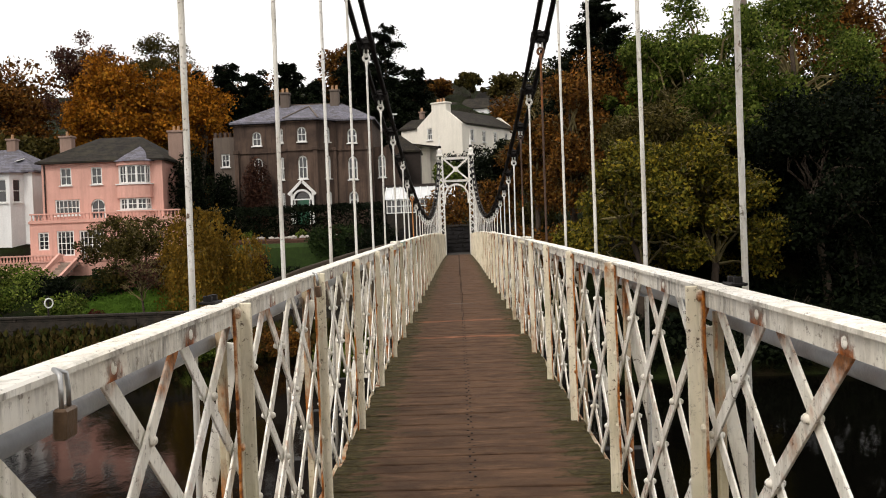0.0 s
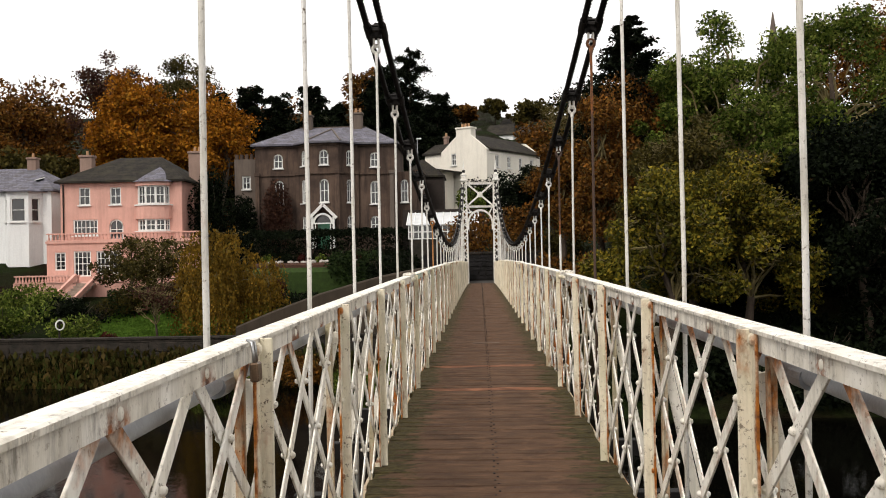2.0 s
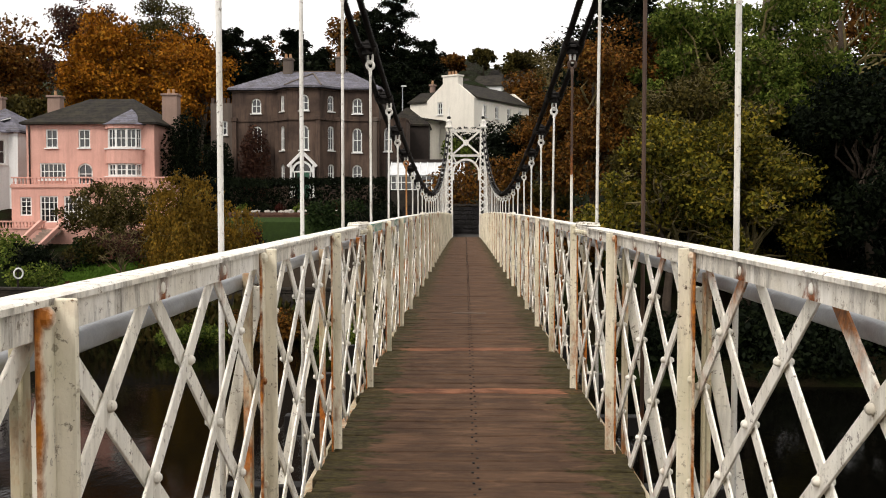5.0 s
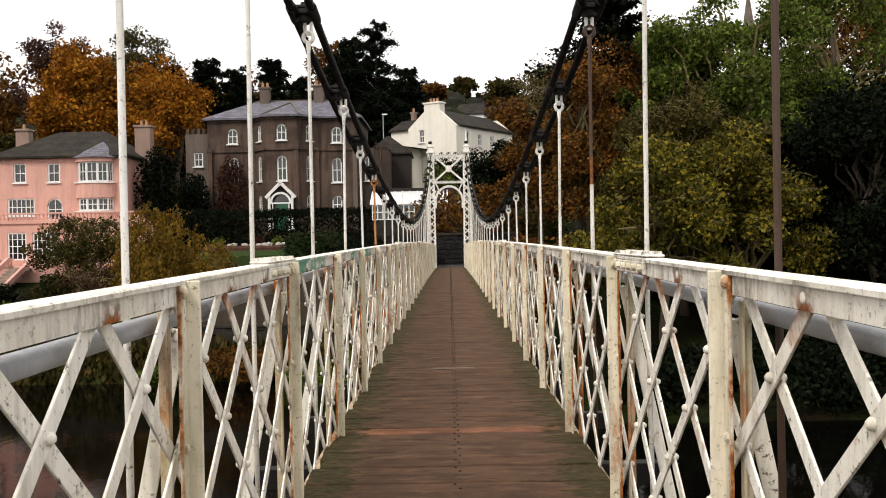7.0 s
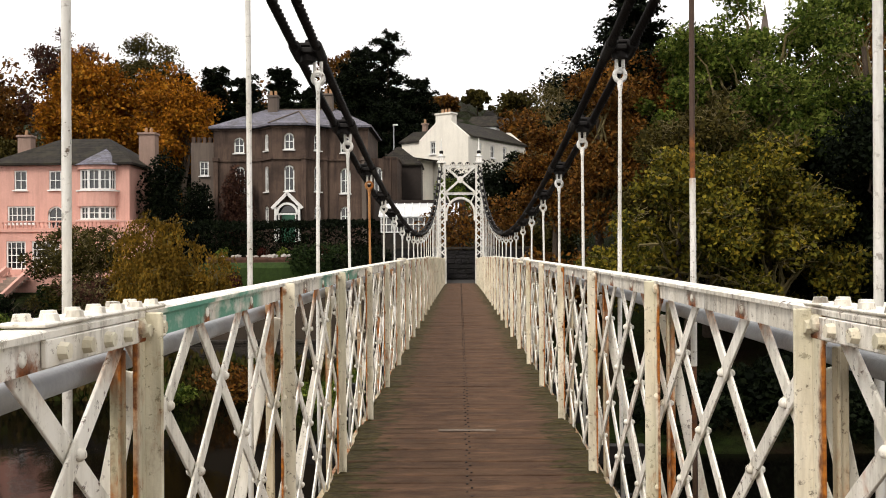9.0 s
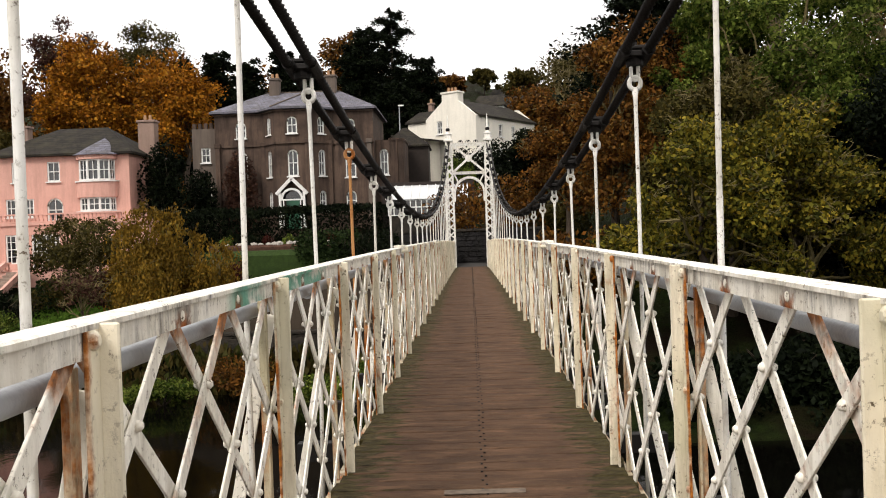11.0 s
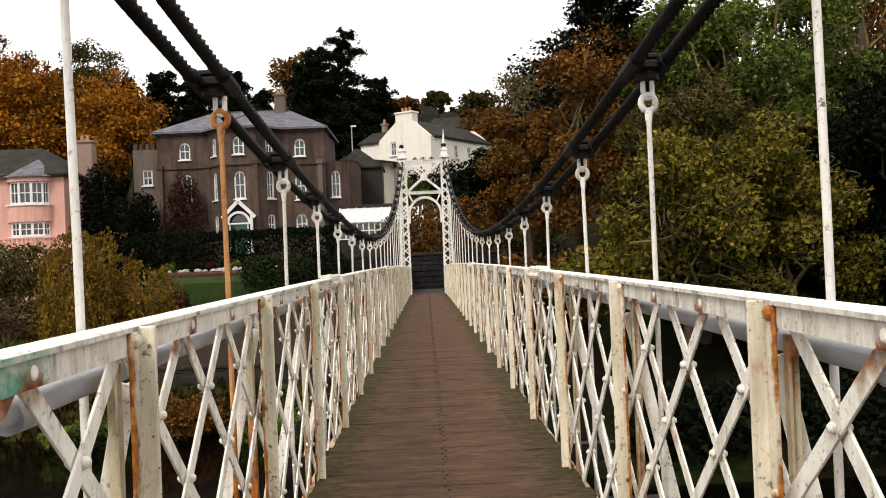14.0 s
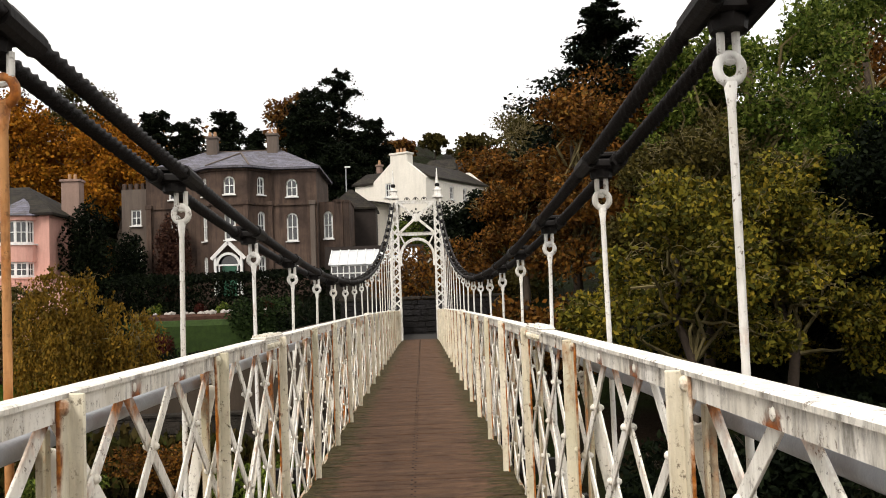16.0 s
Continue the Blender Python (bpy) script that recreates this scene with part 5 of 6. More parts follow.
shrub("shrub", "brown ivy slope above the end wall", 5.0, 61.0, 2.4, 3.4, L_OLIVE, 98, 3500, 0.18, base=0.4)


def grass_stuff(label, n, region, size, mat, seed, hgt):
    nrng = np.random.RandomState(seed)
    x = nrng.uniform(region[0], region[1], n)
    y = nrng.uniform(region[2], region[3], n)
    z = np.array([ground_z(a, b) for a, b in zip(x, y)])
    p = np.stack([x, y, z + nrng.uniform(0, hgt, n)], 1)
    v, f = leaves_np(nrng, p, size, 0, np.array([0.0, 0.0, 1.0]))
    tagged(part_me("grass", mesh_np("grass", v, f), mat), label, "grass", kind="stuff")


grass_stuff("rough brown grass and weeds on the river bank", 26000, (-45, -2, 46.8, 49.6), 0.35, L_GRASS, 110, 0.5)
grass_stuff("short green garden lawn grass", 60000, (-24, -5, 54.5, 68), 0.17, L_LAWN, 111, 0.06)


# ---------------------------------------------------------------- houses across the river
def render_mat(name, c, stain=0.5, c_stain=None):
    """Painted or bare render: broad damp patches, vertical weather streaks, fine grain."""
    m, nt, b = mat_nodes(name, 0.85)
    cs = c_stain or tuple(v * 0.55 for v in c)
    f = noise_fac(nt, 0.45, 7, 0.38, 0.66, coord="World", rough=0.65)
    st = noise_fac(nt, 2.6, 7, 0.44, 0.66, (1, 1, 0.10), coord="World", rough=0.7)
    g = noise_fac(nt, 9, 6, 0.35, 0.65, coord="World")
    col = mix_col(nt, scaled(nt, f, stain), c, cs)
    col = mix_col(nt, scaled(nt, st, stain), col, tuple(v * 0.8 for v in cs))
    col = mix_col(nt, scaled(nt, g, 0.25), col, tuple(v * 0.6 for v in c))
    nt.links.new(col, b.inputs["Base Color"])
    bump(nt, b, noise_fac(nt, 30, 5, 0.3, 0.7, coord="World"), 0.3, 0.01)
    return m


PINK = render_mat("pink painted render", (0.66, 0.37, 0.305), 0.35, (0.38, 0.215, 0.175))
GREY = render_mat("grey-brown cement render", (0.118, 0.078, 0.058), 0.9, (0.030, 0.020, 0.016))
PALE_GREY = render_mat("patched pale grey render", (0.145, 0.115, 0.093), 0.7, (0.09, 0.07, 0.06))
CREAM = render_mat("cream white render", (0.78, 0.74, 0.65), 0.2)
WHITEWASH = render_mat("white render", (0.76, 0.77, 0.76), 0.2)
CHIM = render_mat("pink-grey chimney render", (0.30, 0.205, 0.165), 0.5)
TRIM = plain_mat("white window paint", (0.78, 0.78, 0.75), 0.5, 0, 0.15, 4)
GREEN_DOOR = plain_mat("dark green door paint", (0.03, 0.14, 0.08), 0.4, 0, 0.3, 4)
POT = plain_mat("terracotta chimney pot", (0.42, 0.24, 0.13), 0.8, 0, 0.3, 6)
DARKWOOD = plain_mat("dark stained timber", (0.03, 0.022, 0.018), 0.7, 0, 0.3, 4)
STONE = plain_mat("dark river-wall stone", (0.040, 0.032, 0.025), 0.9, 0, 0.5, 2.5, 14, 0.7, 0.04, (0.015, 0.014, 0.011))
# Near-black tones stand in for the shade behind the far tower.
SHADE_STONE = plain_mat("shade-darkened wall stone", (0.012, 0.011, 0.010), 0.9, 0, 0.5, 2.5, 14, 0.7, 0.04, (0.021, 0.019, 0.020))
PALE_STONE = plain_mat("pale step stone", (0.36, 0.27, 0.22), 0.85, 0, 0.4, 3, 14, 0.5, 0.02)


def slate_mat(name, c):
    m, nt, b = mat_nodes(name, 0.75)
    b.inputs["Specular IOR Level"].default_value = 0.06
    ge = nt.nodes.new("ShaderNodeNewGeometry")
    br = nt.nodes.new("ShaderNodeTexBrick")
    br.inputs["Scale"].default_value = 1.0
    br.inputs["Brick Width"].default_value = 0.32
    br.inputs["Row Height"].default_value = 0.16
    br.inputs["Mortar Size"].default_value = 0.012
    br.inputs["Color1"].default_value = (*c, 1)
    br.inputs["Color2"].default_value = (*(v * 0.7 for v in c), 1)
    br.inputs["Mortar"].default_value = (*(v * 0.35 for v in c), 1)
    mp = nt.nodes.new("ShaderNodeMapping")
    mp.inputs["Rotation"].default_value = (radians(90), 0, 0)
    nt.links.new(ge.outputs["Position"], mp.inputs["Vector"])
    nt.links.new(mp.outputs["Vector"], br.inputs["Vector"])
    mo = noise_fac(nt, 1.4, 6, 0.45, 0.65, coord="World")
    col = mix_col(nt, scaled(nt, mo, 0.5), br.outputs["Color"], (0.055, 0.05, 0.032))
    nt.links.new(col, b.inputs["Base Color"])
    bump(nt, b, br.outputs["Fac"], 0.3, -0.02)
    return m


SLATE_BLUE = slate_mat("blue-grey slate", (0.17, 0.165, 0.20))
SLATE_DARK = slate_mat("mossy dark slate", (0.029, 0.025, 0.022))
m, nt, b = mat_nodes("window glass", 0.04)
b.inputs["Base Color"].default_value = (0.02, 0.022, 0.026, 1)
b.inputs["Specular IOR Level"].default_value = 0.8
GLASS = m


def wall_holes(w, z0, z1, thick, holes):
    """A wall slab in its own x-z plane, front at y = 0, with rectangular openings through it."""
    bm = bmesh.new()
    xs = sorted({0.0, w, *[h[0] for h in holes], *[h[1] for h in holes]})
    zs = sorted({z0, z1, *[h[2] for h in holes], *[h[3] for h in holes]})
    def solid(i, j):
        if i < 0 or j < 0 or i >= len(xs) - 1 or j >= len(zs) - 1:
            return False
        cx, cz = (xs[i] + xs[i + 1]) / 2, (zs[j] + zs[j + 1]) / 2
        return not any(h[0] < cx < h[1] and h[2] < cz < h[3] for h in holes)
    def quad(*p):
        bm.faces.new([bm.verts.new(q) for q in p])
    for i in range(len(xs) - 1):
        for j in range(len(zs) - 1):
            if not solid(i, j):
                continue
            a, b_, c, d = xs[i], xs[i + 1], zs[j], zs[j + 1]
            quad((a, 0, c), (b_, 0, c), (b_, 0, d), (a, 0, d))
            quad((a, thick, d), (b_, thick, d), (b_, thick, c), (a, thick, c))
            if not solid(i - 1, j):
                quad((a, thick, c), (a, 0, c), (a, 0, d), (a, thick, d))
            if not solid(i + 1, j):
                quad((b_, 0, c), (b_, thick, c), (b_, thick, d), (b_, 0, d))
            if not solid(i, j - 1):
                quad((a, 0, c), (a, thick, c), (b_, thick, c), (b_, 0, c))
            if not solid(i, j + 1):
                quad((a, 0, d), (b_, 0, d), (b_, thick, d), (a, thick, d))
    bmesh.ops.remove_doubles(bm, verts=bm.verts, dist=0.0005)
    return bm


def window_into(parent, m, w, h, cols=2, rows=2, arch=False, wallmat=None, trim=None, sill=True, door=None):
    """A window in an opening whose lower left corner is the origin of m: frame and glazing bars, pane, sill."""
    bm = bmesh.new()
    fw = 0.095
    y = 0.10
    if arch:
        box(bm, (fw / 2, y, h / 2), (fw, 0.08, h))
        box(bm, (w - fw / 2, y, h / 2), (fw, 0.08, h))
        box(bm, (w / 2, y, fw / 2), (w - 2 * fw, 0.08, fw))
    else:
        loops = [[bm.verts.new((p, yy, q)) for p, q in ((i, i), (w - i, i), (w - i, h - i), (i, h - i))] for i, yy in ((0, y - 0.04), (fw, y - 0.04), (fw, y + 0.04), (0, y + 0.04))]
        for k in range(4):
            o, n = loops[k], loops[(k + 1) % 4]
            for i in range(4):
                bm.faces.new((o[i], o[(i + 1) % 4], n[(i + 1) % 4], n[i]))
    bars = [((w * i / cols, y, h / 2), (0.05, 0.05, h - fw)) for i in range(1, cols)]
    bars += [((w / 2, y + 0.004, h * j / rows), (w - 2 * fw, 0.06 if j == rows // 2 else 0.045, 0.05 if j == rows // 2 else 0.03)) for j in range(1, rows)]
    r = w / 2
    if arch:
        for i in range(10):
            a0, a1 = math.pi * i / 10, math.pi * (i + 1) / 10
            beam(bm, (r + (r - fw / 2) * math.cos(a0), y, h - r + (r - fw / 2) * math.sin(a0)), (r + (r - fw / 2) * math.cos(a1), y, h - r + (r - fw / 2) * math.sin(a1)), fw, 0.08, (0, 1, 0))
    win = part("window", bm, trim or TRIM, parent, "", loc=m)
    for c, sz in bars:
        bm = bmesh.new()
        box(bm, c, sz)
        part("glazing_bar", bm, trim or TRIM, win)
    bm = bmesh.new()
    box(bm, (w / 2, y + 0.05, h / 2), (w - 0.02, 0.012, h - 0.02))
    part("pane", bm, GLASS, win, "dark reflecting glass")
    if sill:
        bm = bmesh.new()
        box(bm, (w / 2, -0.03, -0.04), (w + 0.16, 0.20, 0.08), bevel=0.01)
        part("sill", bm, trim or TRIM, win)
    if arch:
        # spandrels that turn the square opening into a round head
        bm = bmesh.new()
        for s in (0, 1):
            for dy in (0.002, 0.13):
                vs = [bm.verts.new((s * w, dy, h))]
                for i in range(7):
                    a = math.pi / 2 * i / 6
                    vs.append(bm.verts.new((r + (r if s else -r) * math.cos(a), dy, h - r + r * math.sin(a))))
                bm.faces.new(vs)
        part("arch_head", bm, wallmat, win)
    return win


def local(x, y, ang=0):
    return pose(x, y, 0, 0, 0, ang)


def hip_roof(x0, x1, y0, y1, ze, zr, rx0, rx1, thick=0.14):
    bm = bmesh.new()
    ym = (y0 + y1) / 2
    e = [bm.verts.new(p) for p in ((x0, y0, ze), (x1, y0, ze), (x1, y1, ze), (x0, y1, ze))]
    l = [bm.verts.new(p) for p in ((x0, y0, ze - thick), (x1, y0, ze - thick), (x1, y1, ze - thick), (x0, y1, ze - thick))]
    a, b_ = bm.verts.new((rx0, ym, zr)), bm.verts.new((rx1, ym, zr))
    bm.faces.new((e[0], e[1], b_, a))
    bm.faces.new((e[1], e[2], b_))
    bm.faces.new((e[2], e[3], a, b_))
    bm.faces.new((e[3], e[0], a))
    for i in range(4):
        bm.faces.new((l[i], l[(i + 1) % 4], e[(i + 1) % 4], e[i]))
    bm.faces.new(l[::-1])
    return bm


def chimney_part(parent, x, y, z0, z1, w, d, mat, pots=2):
    bm = bmesh.new()
    box(bm, (x, y, (z0 + z1) / 2), (w, d, z1 - z0), bevel=0.02)
    box(bm, (x, y, z1 - 0.08), (w + 0.16, d + 0.16, 0.16), bevel=0.02)
    c = part("chimney", bm, mat, parent)
    for i in range(pots):
        bm = bmesh.new()
        px = x + (i - (pots - 1) / 2) * 0.36
        rod(bm, (px, y, z1), (px, y, z1 + 0.38), 0.13, 8, 0.10)
        part("chimney_pot", bm, POT, c)


def balustrade(parent, a, b, z, hgt, mat, n):
    """A run of turned balusters between plinth and coping."""
    a, b = Vector((*a, z)), Vector((*b, z))
    bm = bmesh.new()
    up = Vector((0, 0, 1))
    beam(bm, a + up * 0.04, b + up * 0.04, 0.24, 0.08, (0, 0, 1))
    beam(bm, a + up * (hgt - 0.05), b + up * (hgt - 0.05), 0.26, 0.10, (0, 0, 1))
    r = part("balustrade", bm, mat, parent)
    for i in range(n):
        p = a.lerp(b, (i + 0.5) / n)
        bm = bmesh.new()
        tube(bm, [p + up * 0.08, p + up * 0.2, p + up * (hgt * 0.45), p + up * (hgt - 0.2), p + up * (hgt - 0.1)], [0.07, 0.085, 0.055, 0.045, 0.06], 6)
        part("baluster", bm, mat, r)


def band(bm, outer, inner, z0, z1):
    """A wall strip bent along a line: one closed solid between two parallel lines."""
    rings = [[bm.verts.new((*o, z0)), bm.verts.new((*o, z1)), bm.verts.new((*i, z1)), bm.verts.new((*i, z0))] for o, i in zip(outer, inner)]
    for a, b in zip(rings, rings[1:]):
        for k in range(4):
            bm.faces.new((a[k], a[(k + 1) % 4], b[(k + 1) % 4], b[k]))
    bm.faces.new(rings[0][::-1])
    bm.faces.new(rings[-1])
    bmesh.ops.recalc_face_normals(bm, faces=bm.faces)


# --- pink house
def pink_house():
    h = tagged(empty("pink_house"), "pink rendered villa with slate roof, bay window and terrace", "house")
    X0, X1, Y0, Y1 = -31.7, -22.4, 72.0, 80.0
    ups = [(1.42, 2.30, 5.60, 6.95), (3.80, 4.66, 5.60, 6.92)]
    grd = [(0.95, 2.85, 3.30, 4.52), (3.72, 4.80, 2.95, 4.50)]
    part("front_wall", wall_holes(X1 - X0, -0.6, 7.30, 0.35, ups + grd), PINK, h, "", loc=local(X0, Y0))
    for x, nm in ((X0, "side_wall"), (X1 - 0.35, "side_wall")):
        bm = bmesh.new()
        box(bm, (x + 0.175, (Y0 + 0.352 + Y1) / 2, 3.35), (0.35, Y1 - Y0 - 0.352, 7.9))
        part(nm, bm, PINK, h)
    for o in ups:
        window_into(h, local(X0 + o[0], Y0) @ pose(0, 0, o[2]), o[1] - o[0], o[3] - o[2], 2, 2)
    window_into(h, local(X0 + grd[0][0], Y0) @ pose(0, 0, grd[0][2]), 1.90, 1.22, 6, 2)
    window_into(h, local(X0 + grd[1][0], Y0) @ pose(0, 0, grd[1][2]), 1.08, 1.55, 2, 2, arch=True, wallmat=PINK, sill=False)
    # round bay through two storeys
    bx, r = -24.55, 1.30
    n = 8
    for z0, z1, lbl in ((2.9, 3.55, 0), (4.45, 5.55, 0), (6.95, 7.25, 0)):
        bm = bmesh.new()
        arc = np.linspace(math.pi, 0, n + 1)
        band(bm, *[[(bx + q * math.cos(a), Y0 - q * 0.62 * math.sin(a)) for a in arc] for q in (r + 0.07, r - 0.07)], z0, z1)
        part("bay_wall", bm, PINK, h)
    for z0, z1 in ((3.56, 4.44), (5.56, 6.94)):
        pts = [(bx + (r - 0.02) * math.cos(a), Y0 - (r - 0.02) * 0.62 * math.sin(a)) for a in np.linspace(math.pi, 0, 6)]
        for p, q in zip(pts, pts[1:]):
            d = Vector((q[0] - p[0], q[1] - p[1], 0))
            window_into(h, pose(p[0], p[1], z0, 0, 0, math.degrees(math.atan2(d.y, d.x))), d.length, z1 - z0, 2, 2, sill=False)
        bm = bmesh.new()
        arc = np.linspace(math.pi, 0, n + 1)
        band(bm, *[[(bx + q * math.cos(a), Y0 - q * 0.62 * math.sin(a)) for a in arc] for q in (r + 0.18, r - 0.02)], z0 - 0.105, z0 - 0.015)
        part("bay_sill", bm, TRIM, h)
    bm = bmesh.new()
    apex = bm.verts.new((bx, Y0 + 1.6, 8.55))
    rim = [bm.verts.new((bx + 1.55 * math.cos(a), Y0 - 1.0 * math.sin(a), 7.28)) for a in np.linspace(math.pi, 0, 9)]
    rim = [bm.verts.new((bx - 1.6, Y0 + 0.4, 7.30))] + rim + [bm.verts.new((bx + 1.6, Y0 + 0.4, 7.30))]
    for p, q in zip(rim, rim[1:]):
        bm.faces.new((p, q, apex))
    r2 = bmesh.ops.extrude_face_region(bm, geom=list(bm.faces))
    bmesh.ops.translate(bm, vec=(0, 0, -0.06), verts=[v for v in r2["geom"] if isinstance(v, bmesh.types.BMVert)])
    part("bay_roof", bm, SLATE_BLUE, h)
    part("roof", hip_roof(X0 - 0.35, X1 + 0.35, Y0 - 0.35, Y1 + 0.35, 7.42, 9.55, -28.6, -25.2), SLATE_DARK, h, "dark mossy slate hip roof")
    chimney_part(h, -31.0, 75.5, 6.5, 9.75, 0.95, 0.8, CHIM, 1)
    chimney_part(h, -22.2, 75.5, 3.0, 9.85, 1.15, 0.9, CHIM, 2)
    # terrace storey below
    TX0, TX1, TY = -31.9, -20.6, 70.0
    low = [(0.60, 1.42, 0.72, 2.05), (2.0, 3.30, 0.25, 2.12), (3.70, 5.55, -0.10, 2.10)]
    part("terrace_wall", wall_holes(TX1 - TX0, -2.2, 2.85, 0.35, low), PINK, h, "", loc=local(TX0, TY))
    for x in (TX0, TX1 - 0.35):
        bm = bmesh.new()
        box(bm, (x + 0.175, TY + 1.17, 0.32), (0.35, 1.64, 5.04))
        part("terrace_side_wall", bm, PINK, h)
    bm = bmesh.new()
    box(bm, ((TX0 + TX1) / 2, TY + 1.0, 2.78), (TX1 - TX0 + 0.1, 2.2, 0.16))
    part("terrace_slab", bm, PINK, h)
    for o, c, rws in zip(low, (2, 4, 6), (4, 4, 4)):
        window_into(h, local(TX0 + o[0], TY) @ pose(0, 0, o[2]), o[1] - o[0], o[3] - o[2], c, rws, sill=False)
    balustrade(h, (TX0, TY + 0.1), (TX1, TY + 0.1), 2.87, 0.58, PINK, 42)
    # lower terrace with balustrade and a flight of steps
    bm = bmesh.new()
    box(bm, (-29.0, 68.6, -1.30), (8.2, 2.7, 2.3), bevel=0.02)
    part("lower_terrace", bm, PINK, h)
    balustrade(h, (-33.0, 67.3), (-28.3, 67.3), -0.15, 0.55, PINK, 20)
    balustrade(h, (-26.8, 67.3), (-25.0, 67.3), -0.15, 0.55, PINK, 8)
    bm = bmesh.new()
    for i in range(9):
        box(bm, (-27.75 - 0.07 * i, 67.0 - 0.30 * i, -0.28 - 0.17 * i), (1.3, 0.34, 0.17), bevel=0.01)
    part("steps", bm, PALE_STONE, h)
    for dx in (-0.8, 0.8):
        bm = bmesh.new()
        beam(bm, (-27.72 + dx, 67.15, 0.35), (-28.5 + dx, 64.4, -1.45), 0.22, 0.30, (0, 0, 1))
        part("step_parapet", bm, PINK, h)
    bm = bmesh.new()
    rod(bm, (-31.45, 71.93, 0.0), (-31.45, 71.93, 7.2), 0.055, 6)
    part("downpipe", bm, DARKWOOD, h)
    return h


pink_house()


# --- grey house
def grey_house():
    h = tagged(empty("grey_house"), "three-storey grey-brown rendered house with slate roof and porch", "house")
    X0, X1, Y0, Y1, ZB, ZE = -18.2, -6.75, 78.0, 86.5, 1.2, 10.40
    def ops(lst):
        return [(a - X0, b - X0, c, d) for a, b, c, d in lst]
    left = [(-16.68, -15.92, 8.62, 9.80), (-16.60, -15.88, 5.68, 7.62)]
    right = [(-8.80, -8.04, 8.58, 9.80), (-8.82, -8.06, 5.58, 7.48), (-8.84, -8.08, 3.2, 4.62)]
    for a, b_, hs in ((-18.2, -14.75, left), (-9.85, -6.75, right)):
        part("front_wall", wall_holes(b_ - a, ZB, ZE, 0.4, [(p - a, q - a, c, d) for p, q, c, d in hs]), GREY, h, "", loc=local(a, Y0))
        for p, q, c, d in hs:
            window_into(h, local(p, Y0) @ pose(0, 0, c), q - p, d - c, 2, 2, arch=True, wallmat=GREY)
    bm = bmesh.new()
    box(bm, (X0 + 0.2, (Y0 + 0.402 + Y1) / 2, (ZB + ZE) / 2), (0.4, Y1 - Y0 - 0.402, ZE - ZB))
    part("side_wall", bm, GREY, h)
    bm = bmesh.new()
    box(bm, (X1 - 0.2, (Y0 + 0.402 + Y1) / 2, (ZB + ZE) / 2), (0.4, Y1 - Y0 - 0.402, ZE - ZB))
    part("side_wall", bm, GREY, h)
    bm = bmesh.new()
    box(bm, ((X0 + X1) / 2, Y1 - 0.2, (ZB + ZE) / 2), (X1 - X0 - 0.802, 0.4, ZE - ZB))
    part("back_wall", bm, GREY, h)
    # canted bay
    c = [(-14.75, 78.0), (-13.55, 76.5), (-11.15, 76.5), (-9.85, 78.0)]
    for (a, b_), wins in zip(zip(c, c[1:]), (((0.72, 0.62),), ((0.85, 0.74),), ((0.85, 0.62),))):
        d = Vector((b_[0] - a[0], b_[1] - a[1], 0))
        ln = d.length
        ang = math.degrees(math.atan2(d.y, d.x))
        hs = []
        for off, w in wins:
            for z0, z1 in ((8.70, 9.92), (5.70, 7.58)):
                hs.append((off, off + w, z0, z1))
            if ln < 2.1:
                hs.append((off, off + w, 3.2, 4.65))
        part("bay_wall", wall_holes(ln, ZB, ZE, 0.35, hs), GREY, h, "", loc=local(*a, ang))
        for p, q, z0, z1 in hs:
            window_into(h, local(*a, ang) @ pose(p, 0, z0), q - p, z1 - z0, 2, 2, arch=True, wallmat=GREY)
    # string courses and pilasters
    line = [(-18.25, 77.96)] + [(-14.78, 77.96), (-13.58, 76.44), (-11.12, 76.44), (-9.82, 77.96)] + [(-6.7, 77.96)]
    for z in (8.06, 10.34):
        for a, b_ in zip(line, line[1:]):
            bm = bmesh.new()
            beam(bm, (*a, z), (*b_, z), 0.14, 0.12, (0, 0, 1))
            part("string_course", bm, GREY, h)
    for x, y in ((-18.0, 77.9), (-14.7, 77.9), (-9.9, 77.9), (-7.05, 77.9), (-11.25, 76.42)):
        bm = bmesh.new()
        box(bm, (x, y, 4.6), (0.34, 0.22, 6.8), bevel=0.02)
        box(bm, (x, y, 8.14), (0.46, 0.34, 0.30), bevel=0.03)
        part("pilaster", bm, PALE_GREY if x > -7.5 else GREY, h)
    part("roof", hip_roof(X0 - 0.3, X1 + 0.3, Y0 - 0.3, Y1 + 0.3, 10.58, 12.45, -15.2, -9.6), SLATE_BLUE, h, "blue-grey slate hip roof")
    bm = bmesh.new()
    apex = bm.verts.new((-12.35, 81.2, 12.15))
    rim = [bm.verts.new((x, y, 10.58)) for x, y in ((-15.2, 77.9), (-13.75, 76.15), (-10.95, 76.15), (-9.4, 77.9))]
    low = [bm.verts.new((v.co.x, v.co.y, 10.44)) for v in rim]
    for i in range(3):
        bm.faces.new((rim[i], rim[i + 1], apex))
        bm.faces.new((low[i], low[i + 1], rim[i + 1], rim[i]))
    bm.faces.new(low[::-1])
    part("bay_roof", bm, SLATE_BLUE, h)
    bm = bmesh.new()
    for v in ((-13.75, 76.15), (-10.95, 76.15)):
        beam(bm, (*v, 10.62), (-12.35, 81.2, 12.2), 0.12, 0.06, (0, 0, 1))
    beam(bm, (-15.2, 82.25, 12.47), (-9.6, 82.25, 12.47), 0.16, 0.08, (0, 0, 1))
    part("ridge_tiles", bm, PALE_GREY, h)
    chimney_part(h, -14.5, 82.0, 11.2, 13.5, 0.75, 0.8, PALE_GREY, 2)
